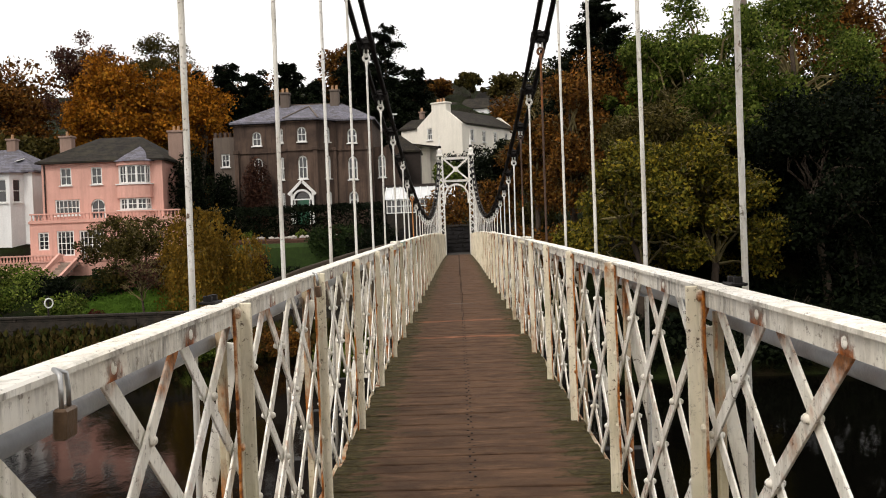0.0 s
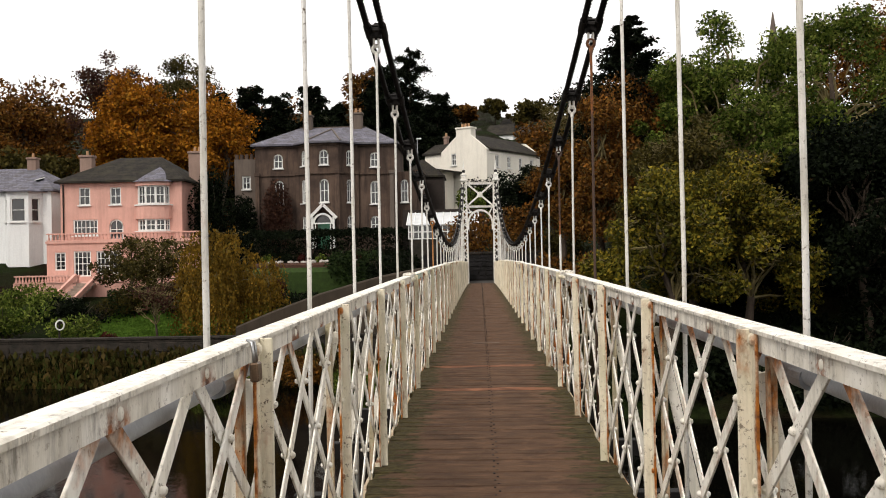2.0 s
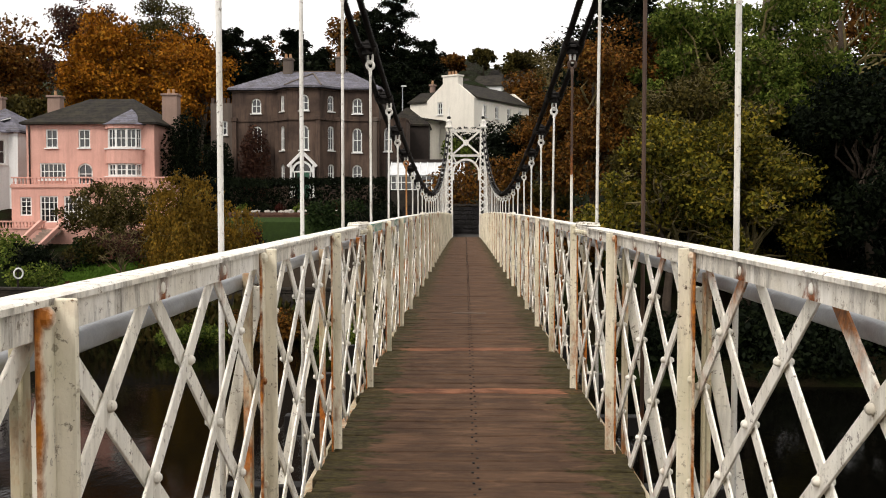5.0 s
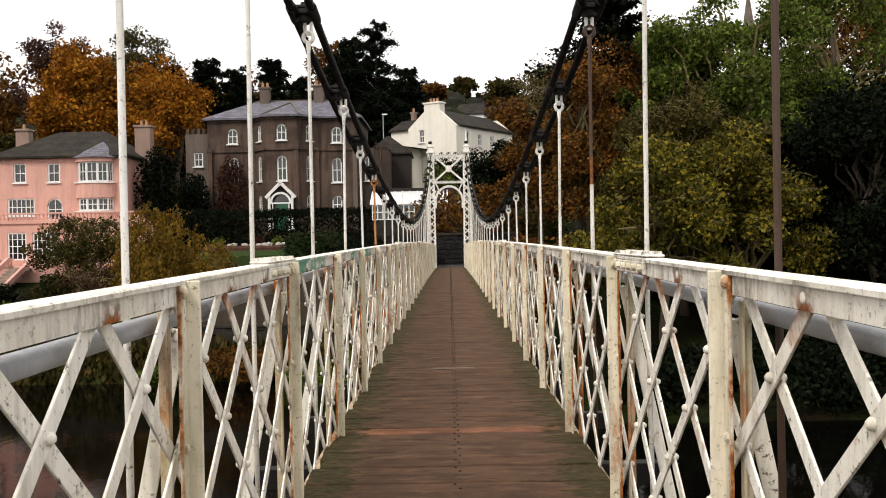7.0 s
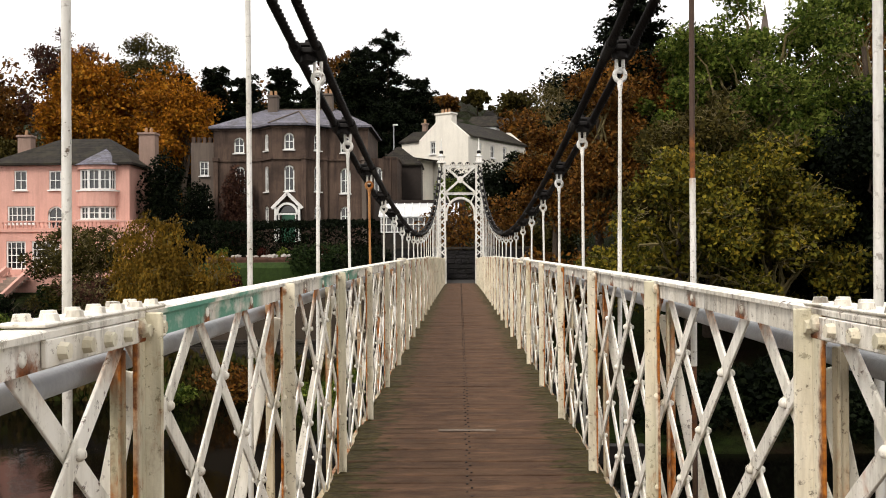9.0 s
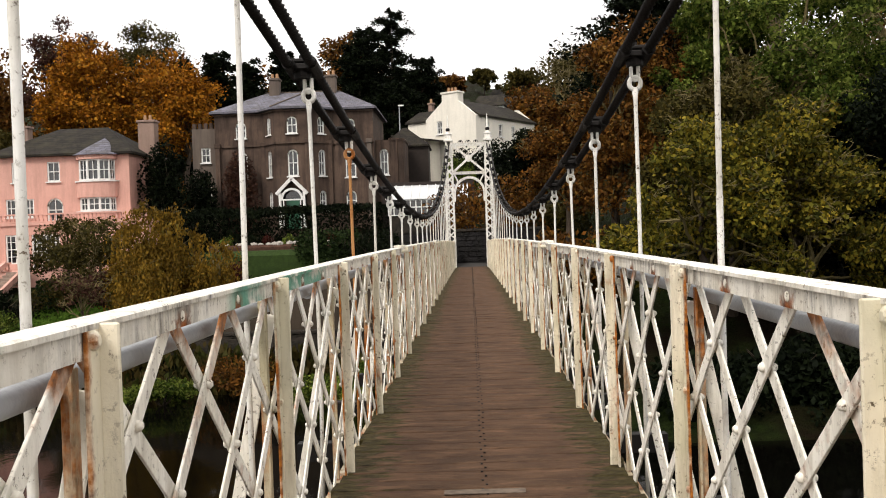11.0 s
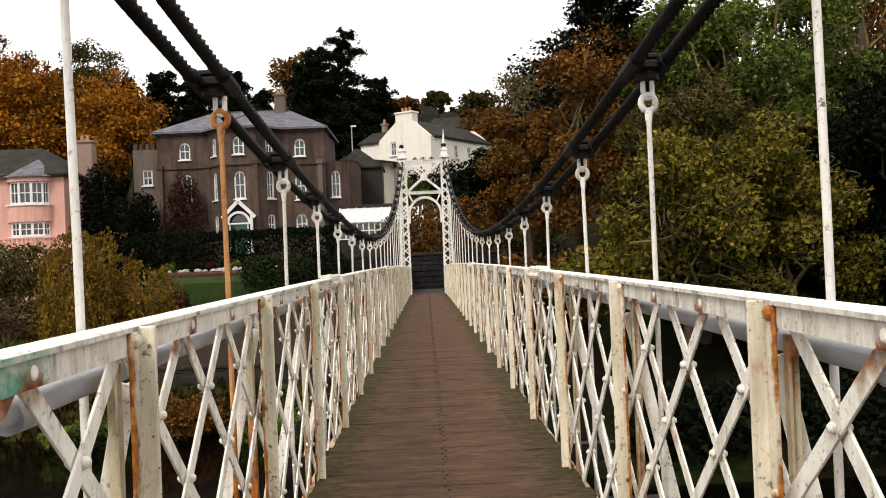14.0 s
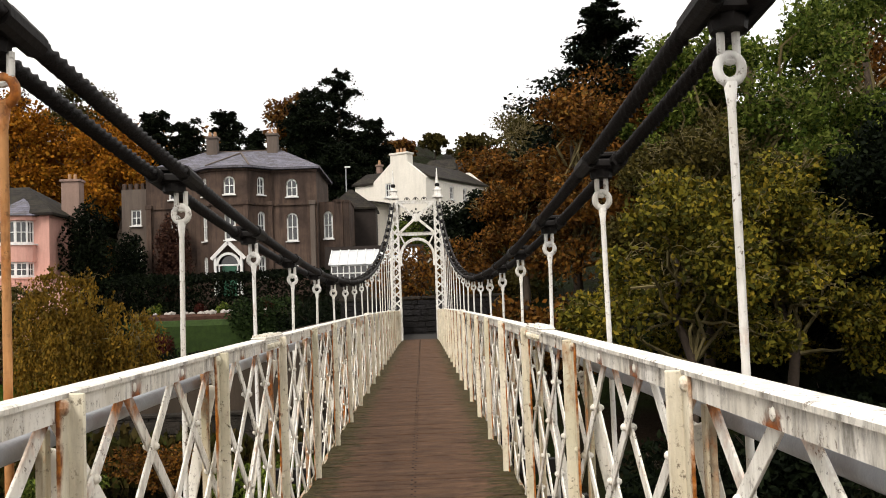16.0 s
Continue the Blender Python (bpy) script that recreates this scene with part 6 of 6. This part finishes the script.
    chimney_part(h, -10.2, 82.0, 11.2, 13.6, 0.75, 0.8, PALE_GREY, 2)
    # white porch with a green door
    bm = bmesh.new()
    for x in (-13.25, -11.55):
        box(bm, (x, 76.0, 3.3), (0.16, 0.16, 2.5))
        box(bm, (x, 76.35, 3.3), (0.10, 0.3, 2.5))
    for s in (-1, 1):
        beam(bm, (-12.4 + s * 1.1, 75.95, 4.42), (-12.4, 75.95, 5.52), 0.22, 0.14, (0, 1, 0))
        beam(bm, (-12.4 + s * 1.1, 76.25, 4.50), (-12.4, 76.25, 5.60), 0.06, 0.75, (0, 1, 0))
    for i in range(10):
        a0, a1 = math.pi * i / 10, math.pi * (i + 1) / 10
        beam(bm, (-12.4 + 0.72 * math.cos(a0), 75.97, 4.05 + 0.72 * math.sin(a0)), (-12.4 + 0.72 * math.cos(a1), 75.97, 4.05 + 0.72 * math.sin(a1)), 0.16, 0.12, (0, 1, 0))
    box(bm, (-12.4, 75.98, 4.02), (1.6, 0.10, 0.10))
    for x in (-13.0, -11.8):
        box(bm, (x, 75.99, 3.0), (0.07, 0.08, 2.0))
    p = part("porch", bm, TRIM, h, "white arched timber porch")
    bm = bmesh.new()
    box(bm, (-12.4, 76.38, 3.0), (0.95, 0.06, 2.0), bevel=0.01)
    for x in (-12.62, -12.18):
        for z in (2.6, 3.4):
            box(bm, (x, 76.345, z), (0.3, 0.03, 0.6), bevel=0.01)
    part("door", bm, GREEN_DOOR, p, "dark green panelled door")
    bm = bmesh.new()
    box(bm, (-12.4, 76.40, 4.35), (1.35, 0.02, 0.55))
    for x in (-13.12, -11.68):
        box(bm, (x, 76.40, 3.1), (0.22, 0.02, 1.8))
    part("fanlight", bm, GLASS, p)
    # castellated tower
    hs = [(0.62, 1.32, 7.05, 8.15), (0.62, 1.32, 4.6, 5.5)]
    part("tower_wall", wall_holes(1.95, ZB, 9.55, 0.35, hs), PALE_GREY, h, "", loc=local(-20.15, 79.0))
    for a, b_, z0, z1 in hs:
        window_into(h, local(-20.15 + a, 79.0) @ pose(0, 0, z0), b_ - a, z1 - z0, 2, 2)
    bm = bmesh.new()
    box(bm, (-19.97, 81.2, 5.4), (0.35, 3.68, 8.3))
    part("tower_side_wall", bm, GREY, h)
    for i in range(5):
        bm = bmesh.new()
        box(bm, (-19.98 + i * 0.42, 79.18, 9.75), (0.24, 0.36, 0.40), bevel=0.01)
        part("merlon", bm, GREY, h)
    # curved wing and dark annex
    bm = bmesh.new()
    pts = [(-6.4, 79.0), (-5.7, 79.05), (-5.2, 79.3), (-4.9, 79.8), (-4.8, 80.5), (-4.8, 84.0)]
    for a, b_ in zip(pts, pts[1:]):
        if a == pts[0]:
            continue
        beam(bm, (*a, 4.75), (*b_, 4.75), 0.3, 7.0, (0, 0, 1))
        beam(bm, (*a, 8.32), (*b_, 8.32), 0.42, 0.16, (0, 0, 1))
    part("wing_wall", bm, GREY, h)
    part("wing_front", wall_holes(1.10, ZB, 8.25, 0.3, [(0.30, 0.92, 5.72, 7.60)]), GREY, h, "", loc=local(-6.72, 78.95))
    window_into(h, local(-6.42, 78.95) @ pose(0, 0, 5.72), 0.62, 1.88, 2, 2, arch=True, wallmat=GREY)
    bm = bmesh.new()
    box(bm, (-4.2, 86.0, 4.8), (2.2, 3.0, 7.0))
    part("annex_wall", bm, DARKWOOD, h, "dark slate-hung annex wall")
    part("annex_roof", hip_roof(-6.6, -3.0, 84.3, 89.0, 8.35, 9.95, -5.2, -4.9), SLATE_DARK, h)
    return h


grey_house()


# --- white gabled house up the hill
def white_house():
    h = tagged(empty("white_house", pose(-3.6, 93.5, 0, 0, 0, -33)), "cream rendered gabled house with a big chimney", "house")
    W, L, ZB, ZE, ZA = 5.2, 10.5, 3.0, 11.3, 12.75
    hs = [(1.15, 1.75, 9.95, 11.1)]
    part("gable_wall", wall_holes(W, ZB, ZE, 0.35, hs), CREAM, h)
    window_into(h, pose(1.15, 0, 9.95), 0.6, 1.15, 2, 2)
    for y0, y1 in ((0.0, 0.35), (L - 0.35, L)):
        bm = bmesh.new()
        v = [bm.verts.new(p) for p in ((0, y0, ZE), (W, y0, ZE), (W / 2 + 0.8, y0, ZA), (W / 2 - 0.8, y0, ZA), (0, y1, ZE), (W, y1, ZE), (W / 2 + 0.8, y1, ZA), (W / 2 - 0.8, y1, ZA))]
        for f in ((0, 1, 2, 3), (7, 6, 5, 4), (0, 4, 5, 1), (1, 5, 6, 2), (2, 6, 7, 3), (3, 7, 4, 0)):
            bm.faces.new([v[i] for i in f])
        part("gable_head", bm, CREAM, h)
    side = [(1.2 + i * 2.2, 1.85 + i * 2.2, z, z + 1.15) for i in range(4) for z in (9.7, 7.6)]
    part("side_wall", wall_holes(L - 0.7, ZB, ZE, 0.35, side), CREAM, h, "", loc=pose(W, 0.35, 0, 0, 0, 90))
    for a, b_, z0, z1 in side:
        window_into(h, pose(W, 0.35, 0, 0, 0, 90) @ pose(a, 0, z0), b_ - a, z1 - z0, 2, 2)
    bm = bmesh.new()
    box(bm, (0.175, L / 2, (ZB + ZE) / 2), (0.35, L - 0.72, ZE - ZB))
    part("side_wall", bm, CREAM, h)
    bm = bmesh.new()
    for s in (-1, 1):
        a = [(W / 2 + s * (W / 2 + 0.25), y, ZE - 0.08) for y in (0.36, L - 0.36)]
        b_ = [(W / 2, y, ZA + 0.10) for y in (0.36, L - 0.36)]
        v = [bm.verts.new(p) for p in (a[0], a[1], b_[1], b_[0])]
        w = [bm.verts.new((p.co.x, p.co.y, p.co.z + 0.14)) for p in v]
        bm.faces.new(v)
        bm.faces.new(w[::-1])
        for i in range(4):
            bm.faces.new((v[i], v[(i + 1) % 4], w[(i + 1) % 4], w[i]))
    part("roof", bm, SLATE_DARK, h, "dark brown slate roof")
    chimney_part(h, W / 2, 0.45, 11.5, 13.55, 1.7, 0.85, CREAM, 3)
    bm = bmesh.new()
    box(bm, (0.2, -1.6, 6.2), (2.6, 3.0, 6.4))
    part("extension_wall", bm, CREAM, h)
    bm = bmesh.new()
    beam(bm, (-1.3, -1.7, 9.85), (2.6, -1.7, 9.2), 0.14, 3.4, (0, 1, 0))
    part("extension_roof", bm, SLATE_DARK, h)
    bm = bmesh.new()
    for i in range(4):
        box(bm, (-0.6 + i * 0.42, -3.12, 8.1), (0.06, 0.06, 1.3))
    part("railing", bm, TRIM, h)
    bm = bmesh.new()
    box(bm, (-1.2, 2.2, 7.2), (2.4, 3.2, 8.2))
    part("left_wing_wall", bm, CREAM, h)
    part("left_wing_roof", hip_roof(-2.6, 0.2, 0.4, 4.0, 11.35, 12.4, -2.3, 0.1), SLATE_DARK, h)
    chimney_part(h, -1.6, 3.2, 11.2, 13.3, 0.4, 0.4, CHIM, 1)
    return h


white_house()


def glasshouse():
    h = tagged(empty("conservatory"), "white lean-to conservatory with a pale glazed roof", "conservatory")
    x0, x1, y0 = -5.25, -0.26, 71.0
    bm = bmesh.new()
    n = 14
    for i in range(n + 1):
        x = x0 + (x1 - x0) * i / n
        box(bm, (x, y0, 3.02), (0.07, 0.07, 1.0))
    for z in (2.55, 3.05, 3.52):
        box(bm, ((x0 + x1) / 2, y0 - 0.002, z), (x1 - x0 + 0.08, 0.085, 0.07))
    part("frame", bm, TRIM, h)
    for i in range(n):
        bm = bmesh.new()
        box(bm, (x0 + (x1 - x0) * (i + 0.5) / n, y0 + 0.045, 3.03), ((x1 - x0) / n - 0.08, 0.01, 0.9))
        part("pane", bm, GLASS, h)
    pale = plain_mat("pale obscured roof glazing", (0.62, 0.64, 0.65), 0.25, 0, 0.2, 2)
    for i in range(10):
        xa = x0 - 0.15 + (x1 - x0 + 0.3) * (i + 0.5) / 10
        bm = bmesh.new()
        beam(bm, (xa, y0 - 0.1, 3.55), (xa, y0 + 2.3, 4.55), 0.03, 0.49, (1, 0, 0))
        part("roof_pane", bm, pale, h)
    for i in range(11):
        xa = x0 - 0.15 + (x1 - x0 + 0.3) * i / 10
        bm = bmesh.new()
        beam(bm, (xa, y0 - 0.12, 3.58), (xa, y0 + 2.3, 4.59), 0.06, 0.05, (1, 0, 0))
        part("roof_bar", bm, TRIM, h)
    bm = bmesh.new()
    box(bm, ((x0 + x1) / 2, y0 + 1.2, 1.6), (x1 - x0, 2.4, 1.7))
    part("base_wall", bm, STONE, h)
    bm = bmesh.new()
    box(bm, ((x0 + x1) / 2, y0 + 2.5, 3.0), (x1 - x0 + 1.2, 0.3, 3.6))
    part("back_wall", bm, DARKWOOD, h)
    return h


glasshouse()


def white_villa():
    h = tagged(empty("white_villa"), "white rendered house with a canted bay and slate roof", "house")
    X0, X1, Y0 = -45.0, -34.2, 76.0
    hs = [(7.0, 7.7, 4.75, 6.4)]
    part("front_wall", wall_holes(X1 - X0, 0.0, 7.05, 0.35, hs), WHITEWASH, h, "", loc=local(X0, Y0))
    window_into(h, local(X0 + 7.0, Y0) @ pose(0, 0, 4.75), 0.7, 1.65, 2, 2)
    bm = bmesh.new()
    box(bm, (X1 - 0.175, Y0 + 3.9, 3.5), (0.35, 7.05, 7.05))
    part("side_wall", bm, WHITEWASH, h)
    part("roof", hip_roof(X0 - 0.3, X1 + 0.3, Y0 - 0.3, Y0 + 8.3, 7.2, 9.3, -41, -37), SLATE_BLUE, h)
    c = [(-38.0, 76.0), (-37.3, 75.0), (-35.6, 75.0), (-34.9, 76.0)]
    for a, b_ in zip(c, c[1:]):
        d = Vector((b_[0] - a[0], b_[1] - a[1], 0))
        ang = math.degrees(math.atan2(d.y, d.x))
        o = (0.25, d.length - 0.25, 4.6, 6.5)
        part("bay_wall", wall_holes(d.length, 0.0, 7.0, 0.3, [o]), WHITEWASH, h, "", loc=local(*a, ang))
        window_into(h, local(*a, ang) @ pose(o[0], 0, o[2]), o[1] - o[0], o[3] - o[2], 1, 2)
    bm = bmesh.new()
    apex = bm.verts.new((-36.4, 77.6, 8.3))
    rim = [bm.verts.new((x, y, 7.05)) for x, y in ((-38.4, 76.0), (-37.5, 74.7), (-35.4, 74.7), (-34.5, 76.0))]
    for a, b_ in zip(rim, rim[1:]):
        bm.faces.new((a, b_, apex))
    r2 = bmesh.ops.extrude_face_region(bm, geom=list(bm.faces))
    bmesh.ops.translate(bm, vec=(0, 0, -0.08), verts=[v for v in r2["geom"] if isinstance(v, bmesh.types.BMVert)])
    part("bay_roof", bm, SLATE_BLUE, h)
    chimney_part(h, -37.5, 80.0, 8.0, 10.2, 0.75, 0.7, CHIM, 1)
    bm = bmesh.new()
    beam(bm, (-36.1, 77.2, 8.05), (-35.5, 77.6, 8.27), 0.6, 0.06, (0, 0, 1))
    part("skylight", bm, TRIM, h)
    return h


white_villa()


def far_house(x, y, z, w, hgt, mat, ang, label):
    h = tagged(empty("hill_house", pose(x, y, z, 0, 0, ang)), label, "house", "houses on the far hill")
    hs = [(w * (0.15 + 0.3 * i), w * (0.15 + 0.3 * i) + w * 0.12, hgt * 0.5, hgt * 0.75) for i in range(3)]
    part("wall", wall_holes(w, -4, hgt, 0.3, hs), mat, h)
    for a, b_, z0, z1 in hs:
        window_into(h, pose(a, 0, z0), b_ - a, z1 - z0, 2, 2, sill=False)
    bm = bmesh.new()
    box(bm, (w / 2, 3.0, hgt / 2 - 2), (w, 5.4, hgt + 4))
    part("body", bm, mat, h)
    part("roof", hip_roof(-0.3, w + 0.3, -0.3, 6.3, hgt + 0.1, hgt + 2.2, 0.4, w - 0.4), SLATE_DARK, h)


far_house(-4.6, 166, 19.0, 6, 2.6, CREAM, 8, "small cream house with a dark roof on the far hill")
far_house(1.2, 168, 19.8, 5.0, 2.4, WHITEWASH, -12, "small white house with a dark roof on the far hill")
far_house(-3.0, 190, 25.2, 5, 1.6, CHIM, 5, "brown roofed house on the far hill crest")
far_house(6.4, 172, 20.0, 6, 2.4, CREAM, -20, "small cream house with a dark roof on the far hill")
far_house(4.6, 192, 25.4, 4.5, 1.6, CHIM, -8, "brown roofed house on the far hill crest")


# --- church spire far behind the trees
spire = tagged(empty("church_spire", pose(58.0, 190, 0)), "grey stone church spire far behind the trees", "church")
bm = bmesh.new()
rod(bm, (0, 0, 28), (0, 0, 47.8), 3.0, 8, 0.1)
part("spire", bm, PALE_GREY, spire)
bm = bmesh.new()
box(bm, (0, 0, 20), (5.2, 5.2, 22), bevel=0.1)
part("tower", bm, PALE_GREY, spire)


# --- river wall, end wall, lamp
def stone_wall(name, label, a, b, z0, z1, thick, seed, mat=None, size=(0.75, 0.34)):
    """Coursed rubble: every stone a block of its own, mortar recessed behind."""
    r = random.Random(seed)
    a, b = Vector((*a, 0)), Vector((*b, 0))
    ln = (b - a).length
    ang = math.degrees(math.atan2(b.y - a.y, b.x - a.x))
    w = tagged(empty(name, pose(a.x, a.y, 0, 0, 0, ang)), label, "wall", kind="structure")
    bm = bmesh.new()
    box(bm, (ln / 2, thick / 2 + 0.04, (z0 + z1) / 2), (ln, thick, z1 - z0 - 0.02))
    part("mortar_core", bm, STONE, w)
    meshes = []
    for i in range(6):
        bm = bmesh.new()
        vs = box(bm, (0, 0, 0), (1, 1, 1), bevel=0.08)
        for v in bm.verts:
            v.co += Vector((r.uniform(-.04, .04), r.uniform(-.1, .1), r.uniform(-.05, .05)))
        me = bpy.data.meshes.new("stone")
        bm.to_mesh(me)
        bm.free()
        me.materials.append(mat or STONE)
        meshes.append(me)
    z = z0
    count = 0
    while z < z1 - 0.08:
        hh = min(size[1] * r.uniform(0.75, 1.2), z1 - z)
        x = -r.uniform(0, 0.3)
        while x < ln:
            ww = size[0] * r.uniform(0.55, 1.5)
            x1 = min(x + ww, ln)
            x0_ = max(x, 0)
            if x1 - x0_ > 0.1 and count < 300:
                part_me("stone", r.choice(meshes), None, w, "", Matrix.Translation(((x0_ + x1) / 2, 0.06, z + hh / 2)) @ Matrix.Diagonal((x1 - x0_ - 0.02, 0.16, hh - 0.02, 1)))
                count += 1
            x += ww
        z += hh
    bm = bmesh.new()
    n = int(ln / 1.1)
    for i in range(n):
        box(bm, (ln * (i + 0.5) / n, thick / 2, z1 + 0.06), (ln / n - 0.02, thick + 0.16, 0.12), bevel=0.015)
    part("coping", bm, STONE, w)
    return w


stone_wall("river_wall", "dark rubble stone river wall with coping", (-44, 50.0), (-3.0, 50.0), -4.7, -2.85, 0.5, 3, size=(1.1, 0.42))
stone_wall("end_wall", "stone wall in shade-dark colour across the end of the bridge", (-3.4, 54.6), (3.6, 54.6), -0.4, 1.30, 0.5, 5, SHADE_STONE, size=(0.5, 0.26))
stone_wall("abutment_wall", "dark stone bridge abutment", (-2.4, 46.4), (2.4, 46.4), -7.0, -0.45, 1.0, 6, size=(0.7, 0.34))
for sx in (-1, 1):
    bm = bmesh.new()
    box(bm, (sx * 0.98, 50.6, 0.35), (0.35, 7.0, 1.3), bevel=0.03)
    tagged(part("approach_wall", bm, SHADE_STONE), "approach wall in shade-dark colour beside the bridge end", "wall", kind="structure")
bm = bmesh.new()
box(bm, (0, 50.9, -0.30), (1.9, 7.2, 0.2))
tagged(part("path", bm, plain_mat("worn asphalt path", (0.05, 0.047, 0.044), 0.9, 0, 0.3, 3, 60, 0.4)), "dark asphalt path at the bridge end", "path", kind="structure")

lamp = tagged(empty("street_lamp", pose(3.65, 69, 2.0)), "wooden street lamp pole with a pale lamp arm", "lamp")
bm = bmesh.new()
rod(bm, (0, 0, 0), (0, 0, 4.95), 0.10, 8, 0.08)
part("pole", bm, DARKWOOD, lamp)
bm = bmesh.new()
tube(bm, [(0, 0, 3.45), (-0.3, 0, 3.5), (-0.7, 0, 3.62)], 0.03, 6)
part("arm", bm, CONDUIT, lamp)
bm = bmesh.new()
box(bm, (-0.85, 0, 3.66), (0.55, 0.18, 0.11), Euler((0, radians(8), 0)).to_matrix(), 0.02)
part("lamp_head", bm, TRIM, lamp)
lamp2 = tagged(empty("street_lamp", pose(-6.0, 95, 4.5)), "slim grey street lamp behind the grey house", "lamp")
bm = bmesh.new()
rod(bm, (0, 0, 0), (0, 0, 8.4), 0.08, 6, 0.05)
part("pole", bm, CONDUIT, lamp2)
bm = bmesh.new()
box(bm, (0.15, 0, 8.4), (0.5, 0.2, 0.12), bevel=0.02)
part("lamp_head", bm, TRIM, lamp2)


# --- ramp wall that climbs to the bridge end, planted bed, life ring
def ramp_wall():
    """A dark rendered wall whose rounded top rises towards the bridge."""
    line = [(-13.0, -2.3), (-11.0, -1.5), (-8.5, -0.62), (-6.9, -0.18), (-5.3, 0.24), (-3.6, 0.55), (-2.2, 0.75)]
    bm = bmesh.new()
    prof = [(0.0, None), (0.0, -0.10), (0.06, -0.03), (0.20, 0.0), (0.36, -0.03), (0.42, -0.10), (0.42, None)]
    rings = [[bm.verts.new((x, 50.7 + dy, -4.2 if dz is None else z + dz)) for dy, dz in prof] for x, z in line]
    n = len(prof)
    for a, b in zip(rings, rings[1:]):
        for i in range(n):
            bm.faces.new((a[i], a[(i + 1) % n], b[(i + 1) % n], b[i]))
    bm.faces.new(rings[0])
    bm.faces.new(rings[-1][::-1])
    bmesh.ops.recalc_face_normals(bm, faces=bm.faces)
    mat = render_mat("dark damp brown render", (0.055, 0.040, 0.028), 0.6, (0.022, 0.018, 0.012))
    tagged(part("ramp_wall", bm, mat), "dark brown rounded wall climbing to the bridge end", "wall", kind="structure")


ramp_wall()
bed = tagged(empty("planted_bed", pose(0, 0, 0)), "raised brown earth bed with pale stones before the hedge", "flower bed")
bm = bmesh.new()
box(bm, (-12.2, 71.0, 0.0), (9.0, 2.4, 1.9), bevel=0.15)
part("earth", bm, plain_mat("brown garden earth", (0.085, 0.042, 0.028), 0.95, 0, 0.5, 4, 20, 0.7, 0.04), bed)
bm = bmesh.new()
box(bm, (-12.4, 68.3, -0.55), (9.6, 3.2, 2.3), bevel=0.3)
part("turf", bm, plain_mat("short damp turf", (0.034, 0.062, 0.012), 0.95, 0, 0.5, 5, 40, 0.8, 0.03, (0.022, 0.040, 0.009)), bed, "damp green turf step")
r = random.Random(31)
pale_rock = plain_mat("pale garden stone", (0.46, 0.42, 0.38), 0.9, 0, 0.4, 6, 20, 0.5, 0.02)
for i in range(14):
    bm = bmesh.new()
    bmesh.ops.create_icosphere(bm, subdivisions=1, radius=r.uniform(0.14, 0.30))
    for v in bm.verts:
        v.co = Vector((v.co.x * 1.3, v.co.y, v.co.z * 0.75)) * r.uniform(0.8, 1.15)
    part("stone", bm, pale_rock, bed, "", loc=pose(-15.6 + i * 0.5 + r.uniform(-0.2, 0.2), 70.2 + r.uniform(-0.15, 0.5), 0.98, 0, 0, r.uniform(0, 180)))
for i in range(6):
    shrub("shrub", "low dark leafy plant in the garden bed", -15.6 + i * 1.25 + r.uniform(-0.3, 0.3), 71.4, 0.5, 0.75, (L_GREEN, L_DARK, L_RED)[i % 3], 400 + i, 500, 0.12, base=0.9)
ring = tagged(empty("life_ring", pose(-22.15, 50.1, -2.75, 0, 0, 40)), "white life ring hung on a dark post by the river wall", "life ring")
bm = bmesh.new()
box(bm, (0, 0.09, 0.45), (0.09, 0.07, 1.3), bevel=0.01)
box(bm, (0, 0.04, 0.82), (0.62, 0.03, 0.10), bevel=0.005)
part("post", bm, DARKWOOD, ring)
bm = bmesh.new()
tube(bm, [(0.21 * math.cos(a), -0.02, 0.72 + 0.25 * math.sin(a)) for a in np.linspace(0, 2 * math.pi, 20, endpoint=False)], 0.042, 8, True)
part("ring", bm, TRIM, ring, "white ring", smooth=True)
